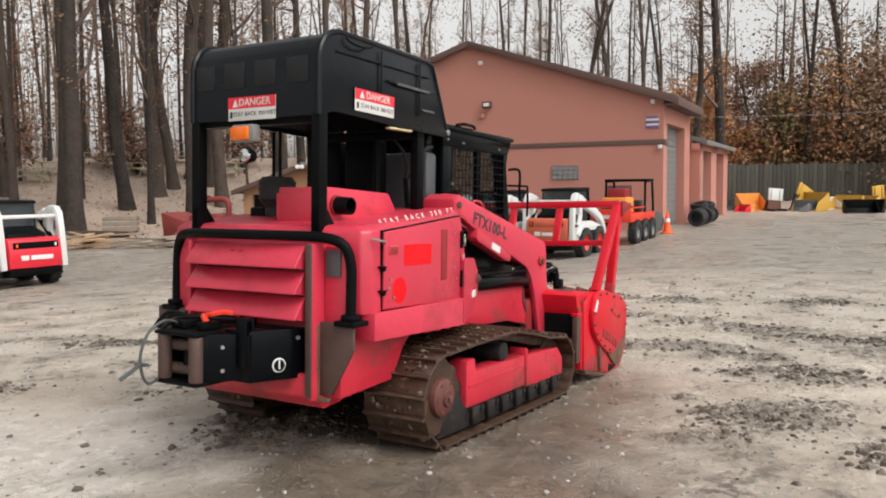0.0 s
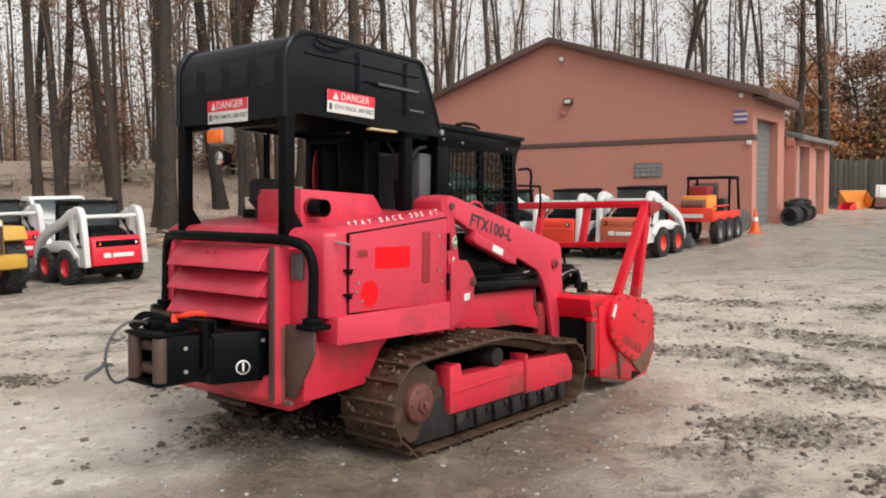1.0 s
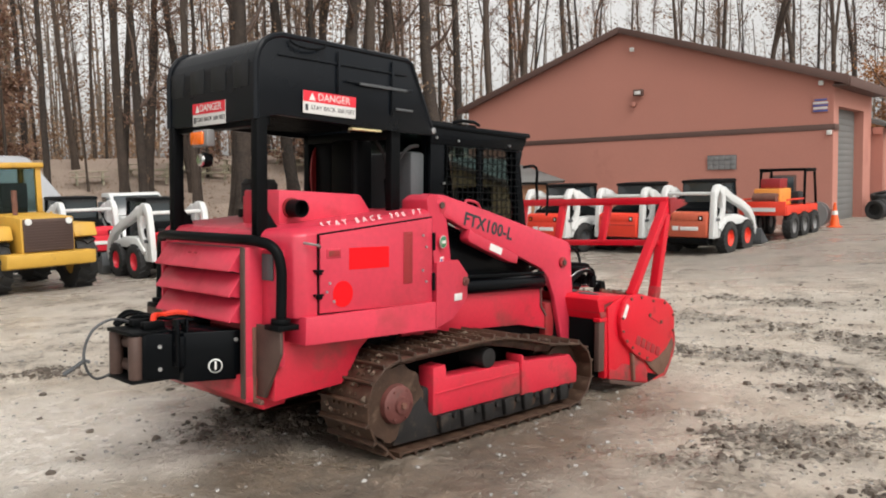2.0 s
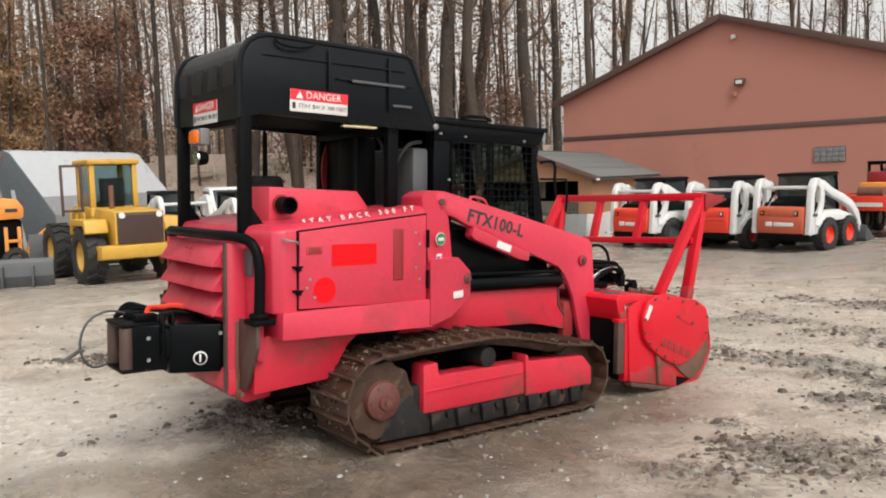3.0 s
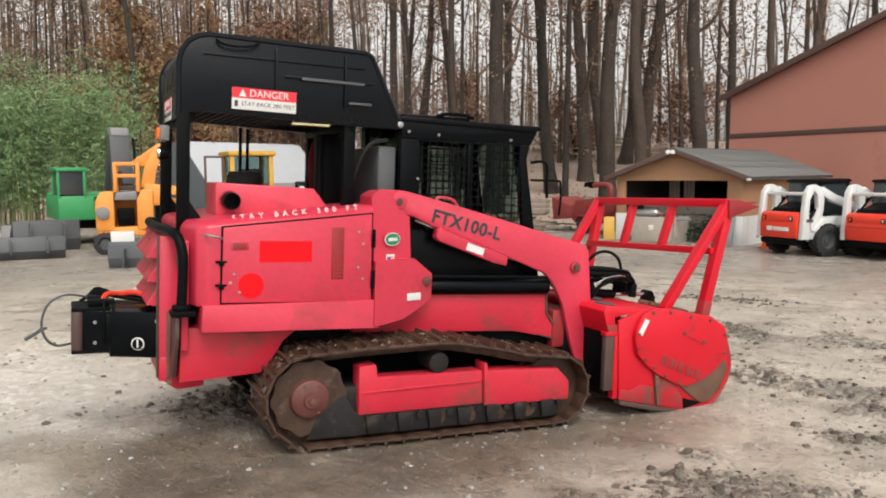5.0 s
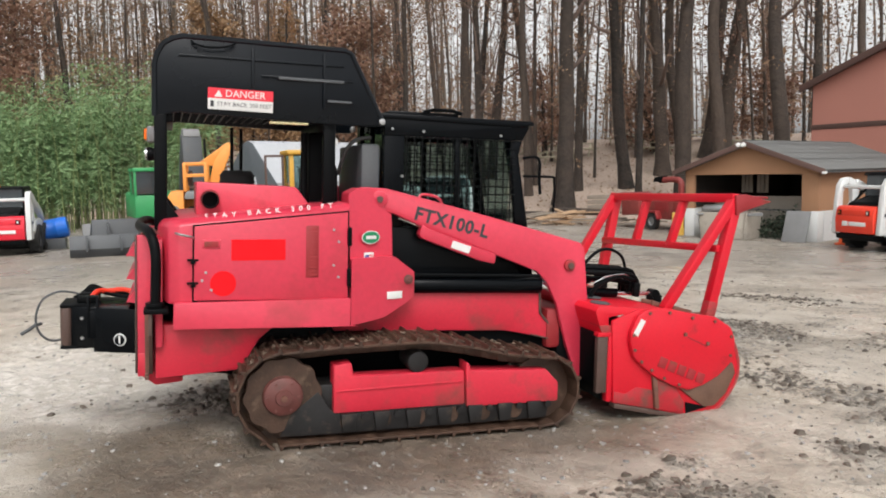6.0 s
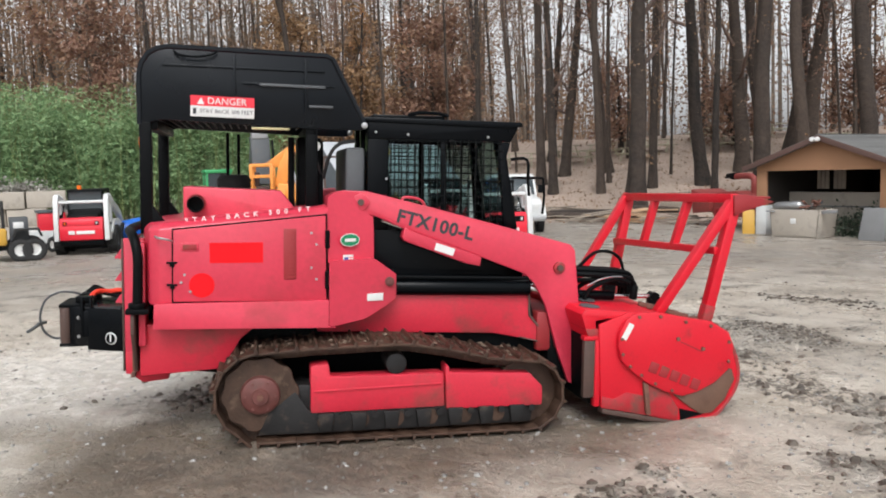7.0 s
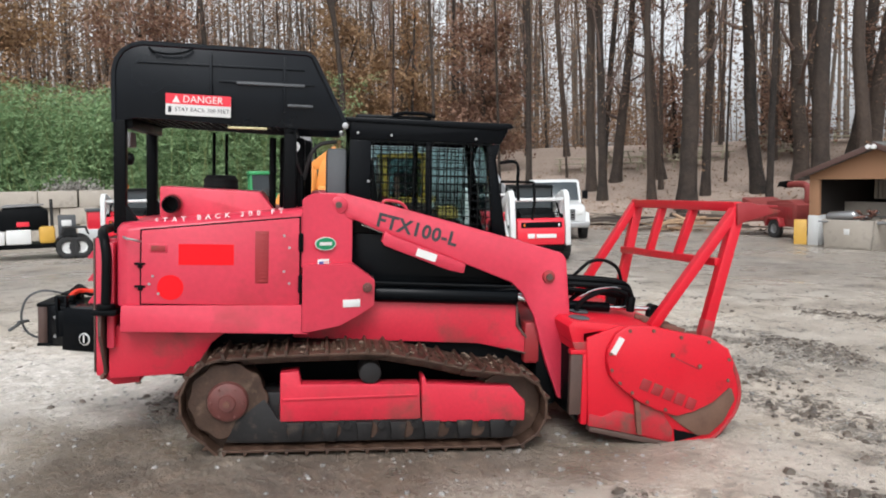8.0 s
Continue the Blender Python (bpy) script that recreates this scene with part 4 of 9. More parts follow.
# hull between and over the tracks
b = empty_bm()
prism(b, [(-1.60, 0.42), (-1.20, 0.37), (-0.5, 0.22), (0.9, 0.22), (1.0, 0.48), (0.92, 0.66), (0.88, 0.85), (-1.60, 0.85)], -0.44, 0.44, "y", 0.012)
part("hull", b, M_BLACKDULL, mulcher)
for sg in (-1, 1):
    b = empty_bm()
    prism(b, [(-0.55, 0.62), (0.62, 0.58), (1.04, 0.495), (0.94, 0.61), (0.875, 0.70), (0.868, 0.86), (-0.55, 0.86)], sg * 0.44, sg * 0.485, "y", 0.01)
    part("fender", b, M_REDMUD, mulcher)
    b = empty_bm()
    prism(b, [(0.868, 0.86), (0.878, 0.70), (1.05, 0.50), (1.04, 0.485), (0.80, 0.545), (0.80, 0.555), (1.025, 0.502), (0.862, 0.695), (0.855, 0.86)], sg * 0.484, sg * 0.496, "y", 0.004)
    part("rusty_edge", b, M_BROWN, mulcher)
    # tail skirt
    b = empty_bm()
    prism(b, [(-1.60, 0.41), (-1.13, 0.44), (-1.02, 0.62), (-0.90, 0.72), (-1.60, 0.72)], sg * 0.44, sg * 0.64, "y", 0.008)
    part("skirt", b, M_REDMUD, mulcher)
    # long side beam, stepped up at the arm tower
    b = empty_bm()
    prism(b, [(-1.50, 0.862), (-1.505, 0.715), (-0.45, 0.69), (-0.495, 0.70), (-0.495, 0.862)], sg * 0.50, sg * 0.735, "y", 0.008)
    flare(b)
    part("side_beam", b, M_RED, mulcher)
    b = empty_bm()
    prism(b, [(-0.493, 0.70), (-0.44, 0.702), (-0.27, 0.728), (-0.13, 0.80), (-0.06, 0.845), (-0.06, 1.0), (-0.20, 1.10), (-0.493, 1.10)], sg * 0.47, sg * 0.73, "y", 0.008)
    lean_in(b, lambda x, z: 0.735 - 0.33 * (x + 0.49), 0.65)
    part("beam_end", b, M_RED, mulcher)
    b = empty_bm()
    cyl(b, (-0.105, sg * 0.60, 0.955), (-0.105, sg * 0.625, 0.955), 0.03, seg=18, bev=0.004)
    cyl(b, (-0.105, sg * 0.62, 0.955), (-0.105, sg * 0.636, 0.955), 0.014, seg=6)
    part("pin", b, M_HUB, mulcher)
    part("plate", box(empty_bm(), -0.055, 0.055, -0.003, 0.003, -0.023, 0.023, 0.001, at(-0.20, sg * 0.643, 0.862) @ Matrix.Rotation(sg * -radians(18.3), 4, "Z")), M_SIGNWHITE, mulcher, "small white data plate")
    # upper tower panel that carries the arm
    b = empty_bm()
    prism(b, [(-0.50, 1.08), (-0.20, 1.08), (-0.20, 1.38), (-0.24, 1.515), (-0.435, 1.52), (-0.50, 1.485)], sg * 0.42, sg * 0.705, "y", 0.014)
    lean_in(b, lambda x, z: max(0.525, 0.722 - 0.5 * (x + 0.5) - 0.25 * max(0.0, z - 1.2)), 0.6)
    part("arm_tower", b, M_RED, mulcher)

# engine hood with chamfered tail corners and a top that climbs forward
b = empty_bm()
plan = [(-0.50, -0.705), (-1.47, -0.705), (-1.53, -0.665), (-1.60, -0.40), (-1.60, 0.40), (-1.53, 0.665), (-1.47, 0.705), (-0.50, 0.705)]
lo = [b.verts.new((x, y, 0.85)) for x, y in plan]
hi = [b.verts.new((x, y * 0.985, 1.395 + 0.105 * (x + 0.51))) for x, y in plan]
mid_ = [b.verts.new((x + 0.02, y * 0.90, 1.43 + 0.105 * (x + 0.51))) for x, y in plan]
for i in range(8):
    j = (i + 1) % 8
    b.faces.new((lo[i], lo[j], hi[j], hi[i]))
    b.faces.new((hi[i], hi[j], mid_[j], mid_[i]))
b.faces.new(mid_)
b.faces.new(lo[::-1])
bmesh.ops.recalc_face_normals(b, faces=b.faces)
bevelled(b, 0.012)
hood = part("engine_hood", flare(b), M_RED, mulcher, "faded red engine hood with side doors")
for sg in (-1, 1):
    b = empty_bm()
    prism(b, [(-1.395, 0.872), (-1.39, 1.288), (-0.515, 1.375), (-0.51, 0.856)], sg * 0.700, sg * 0.717, "y", 0.005)
    flare(b)
    door = part("hood_door", b, M_RED, hood, "faded red hood door with brighter squares where decals came off")
    ys = sg * 0.717
    # black plate behind the door, its rim painting in the gap's shade
    part("door_seal", flare(prism(empty_bm(), [(-1.404, 0.863), (-1.399, 1.296), (-0.506, 1.384), (-0.501, 0.847)], sg * 0.694, sg * 0.708, "y", 0.001, 1)), M_BLACKDULL, door)
    # brighter patches where decals came away
    part("patch", flare(box(empty_bm(), -1.19, -0.885, ys, ys + sg * 0.002, 1.095, 1.215, 0)), M_DECAL_RED, door, "unfaded bright red rectangle")
    b = empty_bm()
    cyl(b, (-1.235, ys - sg * 0.001, 0.965), (-1.235, ys + sg * 0.002, 0.965), 0.072, seg=28)
    part("patch", flare(b), M_DECAL_RED, door, "unfaded bright red disc")
    v = part("vent", flare(box(empty_bm(), -0.765, -0.69, ys - 0.001 * sg, ys + sg * 0.004, 0.99, 1.295, 0.002)), M_REDDARK, door, "tall dark red louvred vent")
    lv = as_mesh("vent_slat", box(empty_bm(), -0.033, 0.033, -0.004, 0.004, -0.004, 0.004, 0.001), M_REDDARK)
    for i in range(14):
        part_of("vent_slat", lv, v, at(-0.728, ys + sg * (0.001 + widen(-0.728)), 1.005 + i * 0.021))
    b = empty_bm()
    box(b, -1.35, -1.25, ys - 0.002 * sg, ys + sg * 0.005, 1.165, 1.215, 0.003)
    ln = part("latch", flare(b), M_RED, door, "recessed door latch")
    part("latch_cup", flare(box(empty_bm(), -1.338, -1.262, ys + sg * 0.004, ys + sg * 0.007, 1.172, 1.205, 0.002)), M_REDDARK, ln)
    for x, z in ((-1.33, 1.03), (-1.35, 0.985), (-0.60, 1.27), (-0.57, 1.20), (-0.60, 1.06), (-0.57, 0.99), (-1.30, 0.93)):
        part_of("rivet", RIVET, door, at(x, ys + sg * widen(x), z))
    for z in (1.23, 0.985):
        b = empty_bm()
        box(b, -0.515, -0.49, sg * 0.70, sg * 0.722, z - 0.055, z + 0.055, 0.004)
        cyl(b, (-0.508, sg * 0.724, z - 0.05), (-0.508, sg * 0.724, z + 0.05), 0.011, seg=8)
        part("hinge", flare(b), M_BLACKDULL, door)
    for z in (1.10, 0.97):
        b = empty_bm()
        box(b, -1.43, -1.37, sg * 0.70, sg * 0.722, z - 0.006, z + 0.006, 0.002)
        box(b, -1.41, -1.385, sg * 0.70, sg * 0.728, z - 0.022, z + 0.006, 0.003)
        part("catch", flare(b), M_BLACKDULL, door)
    b = empty_bm()
    tube(b, smooth_path([(-1.49, sg * 0.70, 1.25), (-1.47, sg * 0.735, 1.245), (-1.42, sg * 0.74, 1.235), (-1.395, sg * 0.715, 1.225)], 4), 0.007, 6)
    part("grab_rod", flare(b), M_STEEL, door)
part_of("lettering", lettering("FTX100-L", 0.118, M_INK, 0.001, 0.004, 1.08), mulcher, at(0.20, -0.547, 1.305) @ Matrix.Rotation(radians(13.5), 4, "Y") @ SIDE, "black model lettering on the loader arm")
part_of("lettering", lettering("STAY BACK 300 FT", 0.044, M_CHALK, 0.001, 0.001, 2.1), hood, at(-0.97, -0.700, 1.376) @ Matrix.Rotation(radians(-2.6), 4, "Z") @ Matrix.Rotation(radians(-6), 4, "Y") @ Matrix.Rotation(radians(-28), 4, "X") @ SIDE, "worn white painted lettering on the hood edge")
# oval maker's badge and flag sticker as plain shapes
b = empty_bm()
lathe(b, [(0.001, 0.0), (0.07, 0.0), (0.07, 0.003), (0.001, 0.003)], 28, at(-0.362, -0.660, 1.222) @ Matrix.Rotation(radians(26.6), 4, "Z") @ SIDE @ Matrix.Diagonal((1, 0.58, 1, 1)))
badge = part("oval_badge", b, M_SIGNWHITE, mulcher, "oval green maker's badge")
b = empty_bm()
lathe(b, [(0.001, 0.003), (0.064, 0.003), (0.064, 0.005), (0.001, 0.005)], 28, at(-0.362, -0.660, 1.222) @ Matrix.Rotation(radians(26.6), 4, "Z") @ SIDE @ Matrix.Diagonal((1, 0.55, 1, 1)))
part("badge_field", b, M_GREENDECAL, badge)
part("lettering_bar", box(empty_bm(), -0.04, 0.04, -0.010, 0.010, 0.005, 0.0065, 0, at(-0.362, -0.660, 1.222) @ Matrix.Rotation(radians(26.6), 4, "Z") @ SIDE), M_SIGNWHITE, badge)
flag_at = at(-0.373, -0.660, 1.08) @ Matrix.Rotation(radians(26.6), 4, "Z") @ SIDE
flag = part("flag_sticker", box(empty_bm(), -0.037, 0.037, -0.05, 0.05, 0.0, 0.003, 0.001, flag_at), M_SIGNWHITE, mulcher, "small flag sticker")
part("flag_field", box(empty_bm(), -0.030, 0.0, 0.008, 0.036, 0.003, 0.0045, 0, flag_at), M_BLUEDECAL, flag)
for i in range(5):
    part("flag_stripe", box(empty_bm(), 0.003 if i < 2 else -0.030, 0.030, 0.030 - i * 0.013, 0.035 - i * 0.013, 0.003, 0.0042, 0, flag_at), M_SIGNRED, flag)

# exhaust housing on the hood, and the pipe
b = empty_bm()
prism(b, [(-1.37, 1.28), (-1.37, 1.535), (-0.77, 1.515), (-0.655, 1.37), (-0.60, 1.33)], -0.345, 0.02, "y", 0.012)
part("exhaust_housing", b, M_RED, mulcher)
b = empty_bm()
ring_pipe(b, (-1.29, -0.30, 1.432), (-1.29, -0.455, 1.427), 0.050, 0.006, 24)
cyl(b, (-1.29, -0.31, 1.432), (-1.29, -0.385, 1.430), 0.046, seg=20)
pipe = part("exhaust_pipe", b, M_BLACKDULL, mulcher, "black exhaust pipe stub")
part("pipe_collar", ring_pipe(empty_bm(), (-1.29, -0.343, 1.431), (-1.29, -0.362, 1.431), 0.058, 0.01, 24), M_REDDARK, pipe)
# second red panel and air cleaner
b = empty_bm()
prism(b, [(-1.36, 1.27), (-1.36, 1.50), (-1.28, 1.50), (-1.24, 1.28)], 0.02, 0.045, "y", 0.004)
part("upright_plate", b, M_RED, mulcher)
b = empty_bm()
lathe(b, [(0.02, 1.29), (0.075, 1.29), (0.075, 1.42), (0.10, 1.45), (0.115, 1.47), (0.115, 1.58), (0.095, 1.61), (0.02, 1.615)], 24, at(-1.08, 0.30, 0))
for z in (1.35, 1.47, 1.53, 1.57):
    ring_pipe(b, (-1.08, 0.30, z), (-1.08, 0.30, z + 0.012), 0.119 if z > 1.45 else 0.08, 0.012, 24)
part("air_cleaner", b, M_RUBBER, mulcher, "black ribbed air cleaner canister")
b = empty_bm()
box(b, -1.12, -1.0, 0.38, 0.50, 1.30, 1.42, 0.01)
box(b, -1.30, -1.22, 0.30, 0.45, 1.28, 1.33, 0.01)
part("filter_block", b, M_BLACKDULL, mulcher)
for x, y in ((-1.12, 0.24), (-1.05, 0.36)):
    part("standpipe", cyl(empty_bm(), (x, y, 1.60), (x, y, 1.90), 0.011, seg=8), M_BLACKDULL, mulcher)

# tail: radiator box with three hooded louvres
b = empty_bm()
box(b, -1.665, -1.58, -0.50, 0.39, 0.83, 1.215, 0.006)
# brown backing: dirt, plus the shade beneath the louvres put into its colour
grille = part("radiator_grille", b, M_BROWN, mulcher)
for z in (1.10, 0.965, 0.83):
    b = empty_bm()
    prism(b, [(-1.665, z + 0.100), (-1.75, z - 0.006), (-1.76, z - 0.006), (-1.76, z + 0.004), (-1.68, z + 0.115), (-1.665, z + 0.115)], -0.46, 0.365, "y", 0.003, 1)
    for yy in (-0.46, 0.361):
        prism(b, [(-1.665, z + 0.11), (-1.75, z), (-1.665, z - 0.02)], yy, yy + 0.004, "y", 0)
    part("louvre", b, M_RED, grille, "faded red hooded louvre")
for yy in (-0.02, 0.04):
    part("torn_badge", box(empty_bm(), -0.02, 0.02, -0.002, 0.002, -0.018, 0.018, 0.001, at(-1.699, yy, 1.182) @ Matrix.Rotation(radians(-40), 4, "Y") @ REAR), M_REDDARK, grille)
for y0, y1 in ((-0.525, -0.50), (0.39, 0.415)):
    part("tail_cheek", box(empty_bm(), -1.70, -1.58, y0, y1, 0.40, 1.225, 0.006), M_RED, mulcher)
b = empty_bm()
box(b, -1.712, -1.70, -0.528, -0.488, 0.42, 1.222, 0.004)
part("corner_strip", b, M_BROWN, mulcher, "weathered brown edge strip")
for y0, y1 in ((-0.68, -0.525), (0.415, 0.62)):
    part("tail_panel", box(empty_bm(), -1.60, -1.56, y0, y1, 0.60, 1.21, 0.006), M_RED, mulcher)
b = empty_bm()
box(b, -1.612, -1.60, -0.64, -0.54, 1.05, 1.19, 0.004)
part("tail_lamp", b, M_GREY, mulcher, "small grey tail lamp")
b = empty_bm()
prism(b, [(-1.70, 0.42), (-1.60, 0.345), (-1.45, 0.36), (-1.45, 0.54), (-1.70, 0.54)], -0.528, 0.50, "y", 0.01)
part("tail_beam", b, M_REDMUD, mulcher)
b = empty_bm()
box(b, -1.66, -1.60, -0.499, 0.389, 0.54, 0.83, 0.004)
part("tail_bulkhead", b, M_REDDARK, mulcher)
for sg in (-1, 1):
    b = empty_bm()
    prism(b, [(sg * 0.50, 0.43), (sg * 0.60, 0.43), (sg * 0.745, 0.68), (sg * 0.745, 0.815), (sg * 0.50, 0.815)], -1.635, -1.615, "x", 0.003)
    part("gusset", b, M_BROWN, mulcher, "brown weathered gusset plate")
    for y0, y1, z0, z1 in ((0.495, 0.53, 0.40, 0.80), (0.48, 0.60, 0.395, 0.42)):
        part("rusty_strip", box(empty_bm(), -1.66, -1.636, sg * y0, sg * y1, z0, z1, 0.004), M_RUST, mulcher)
# black hoop guard over the grille
b = empty_bm()
tube(b, smooth_path([(-1.60, -0.70, 0.83), (-1.595, -0.70, 1.0), (-1.595, -0.695, 1.13), (-1.615, -0.66, 1.222), (-1.65, -0.55, 1.258), (-1.69, -0.3, 1.264), (-1.69, 0.25, 1.264), (-1.65, 0.48, 1.258), (-1.615, 0.575, 1.222), (-1.595, 0.62, 1.13), (-1.595, 0.625, 1.0), (-1.60, 0.625, 0.80)], 5), 0.028, 12)
for y in (-0.70, 0.625):
    box(b, -1.66, -1.53, y - 0.065, y + 0.065, 0.80, 0.83, 0.006)
    cyl(b, (-1.60, y, 0.83), (-1.60, y, 0.86), 0.052, seg=14, bev=0.006)
part("hoop_guard", b, M_BLACKDULL, mulcher, "black tubular hoop guard")

# winch: tapering black box, fairlead rollers, hook and cable
b = empty_bm()
prism(b, [(-1.62, -0.461), (-1.95, -0.33), (-1.95, -0.05), (-1.62, -0.05)], 0.515, 0.78, "z", 0.008)
for x0, x1, z0, z1 in ((-1.985, -1.97, 0.60, 0.85), (-1.935, -1.92, 0.60, 0.85), (-1.97, -1.935, 0.60, 0.76), (-1.97, -1.935, 0.83, 0.85)):
    box(b, x0, x1, -0.335, -0.27, z0, z1, 0.004)
winch = part("winch_box", b, M_BLACK, mulcher, "tapered black steel winch box")
b = empty_bm()
prism(b, [(-1.93, -0.30), (-2.07, -0.16), (-2.09, -0.15), (-2.09, 0.0), (-1.64, 0.06), (-1.64, -0.30)], 0.525, 0.765, "z", 0.006)
part("winch_housing", b, M_BLACK, winch, "dull black winch housing")
FACE = Matrix.Rotation(math.atan2(0.131, -0.33), 4, "Z") @ Matrix.Rotation(radians(180), 4, "Z") @ SIDE
bolt = as_mesh("bolt", cyl(empty_bm(), (0, 0, 0), (0, 0, 0.01), 0.011, seg=8), M_STEEL)
for x, y, z in ((-1.70, -0.427, 0.73), (-2.02, -0.208, 0.70), (-2.02, -0.208, 0.58)):
    part_of("bolt", bolt, winch, at(x, y, z) @ FACE)
b = empty_bm()
lathe(b, [(0.001, 0), (0.036, 0), (0.038, 0.004), (0.032, 0.008), (0.001, 0.008)], 22, at(-1.80, -0.388, 0.595) @ FACE)
kn = part("round_decal", b, M_SIGNWHITE, winch, "white ring decal")
b = empty_bm()
lathe(b, [(0.001, 0.0081), (0.031, 0.0081), (0.031, 0.0095), (0.001, 0.0095)], 22, at(-1.80, -0.388, 0.595) @ FACE)
part("decal_field", b, M_BLACK, kn)
part("decal_mark", box(empty_bm(), -0.005, 0.005, -0.020, 0.026, 0.0096, 0.0108, 0, at(-1.80, -0.388, 0.595) @ FACE), M_SIGNWHITE, kn)
for y in (-0.125, 0.105):
    b = empty_bm()
    cyl(b, (-2.115, y, 0.525), (-2.115, y, 0.755), 0.036, seg=18, bev=0.006)
    part("fairlead_roller", b, M_BROWN, winch, "brown rusty upright roller")
for z in (0.575, 0.70):
    b = empty_bm()
    cyl(b, (-2.07, -0.12, z), (-2.07, 0.10, z), 0.032, seg=14)
    part("fairlead_roller", b, M_BROWN, winch)
b = empty_bm()
box(b, -2.15, -1.64, -0.16, 0.145, 0.757, 0.777, 0.005)
box(b, -2.15, -1.64, -0.16, 0.145, 0.505, 0.525, 0.005)
for y in (-0.158, 0.127):
    box(b, -2.07, -1.64, y, y + 0.018, 0.52, 0.76, 0.004)
part("fairlead_frame", b, M_BLACKDULL, winch)
b = empty_bm()
cyl(b, (-1.84, -0.10, 0.63), (-1.84, 0.12, 0.63), 0.09, seg=22)
part("cable_drum", b, M_RUST, winch)
b = empty_bm()
tube(b, smooth_path([(-2.02, 0.11, 0.775), (-2.08, 0.07, 0.815), (-2.18, 0.04, 0.83), (-2.27, 0.04, 0.78), (-2.31, 0.05, 0.67), (-2.29, 0.06, 0.57), (-2.23, 0.09, 0.515), (-2.15, 0.12, 0.52)], 6), 0.0075, 6)
tube(b, smooth_path([(-2.305, 0.05, 0.63), (-2.34, 0.07, 0.60), (-2.40, 0.09, 0.56)], 4), 0.011, 6)
tube(b, smooth_path([(-2.31, -0.01, 0.63), (-2.30, 0.05, 0.625), (-2.29, 0.11, 0.62)], 4), 0.010, 6)
part("winch_cable", b, M_GREY, winch, "looped steel winch cable with a hook")
for i, (y, mt) in enumerate(((0.05, M_BLACKDULL), (0.11, M_BLACKDULL), (0.15, M_BLACKDULL))):
    b = empty_bm()
    tube(b, smooth_path([(-2.10 + i * 0.02, y + 0.10, 0.775), (-2.0, y + 0.06, 0.825 + 0.01 * i), (-1.88, y - 0.05, 0.815), (-1.74, y - 0.12, 0.80 + 0.015 * i), (-1.66, y - 0.14, 0.79)], 5), 0.011, 7)
    part("hydraulic_hose", b, mt, winch)
b = empty_bm()
tube(b, smooth_path([(-1.98, -0.06, 0.80), (-1.95, 0.0, 0.835), (-1.88, 0.04, 0.83), (-1.80, 0.02, 0.84), (-1.72, -0.02, 0.82)], 4), 0.017, 7)
part("cable_clamp", b, M_VIVID, winch, "orange-red cable clamp")
for y, s_ in ((0.05, 0.05), (0.11, 0.04), (-0.09, 0.05)):
    part("valve_block", box(empty_bm(), -2.06, -1.94, y - s_ / 2, y + s_ / 2, 0.777, 0.82, 0.008), M_BLACKDULL, winch)

# debris canopy over the engine
SILL = [(-1.60, 1.905), (-1.60, 2.205), (-1.585, 2.265), (-1.55, 2.32), (-1.50, 2.352), (-1.44, 2.368), (-0.49, 2.358), (-0.452, 2.34), (-0.245, 1.935), (-0.265, 1.905), (-0.60, 1.905), (-1.47, 1.935)]
canopy = part("canopy", slim(prism(empty_bm(), SILL, -0.487, -0.465, "y", 0.006)), M_CANOPY, mulcher, "glossy black steel debris canopy")
part("canopy_flank", slim(prism(empty_bm(), SILL, 0.465, 0.487, "y", 0.006)), M_CANOPY, canopy)
b = empty_bm()
ROOF = [(-1.60, 1.905), (-1.60, 2.205), (-1.585, 2.265), (-1.55, 2.32), (-1.50, 2.352), (-1.44, 2.368), (-0.49, 2.358), (-0.49, 2.335), (-1.44, 2.343), (-1.49, 2.33), (-1.53, 2.305), (-1.56, 2.26), (-1.575, 2.205), (-1.575, 1.905)]
prism(b, ROOF, -0.466, 0.466, "y", 0.003, 1)
part("canopy_roof", slim(b), M_CANOPY, canopy)
for i in range(4):
    y = 0.375 - i * 0.235
    b = empty_bm()
    box(b, -1.6035, -1.599, y - 0.078, y + 0.078, 2.085, 2.225, 0.002)
    part("recess_panel", b, M_CHARCOAL, canopy)
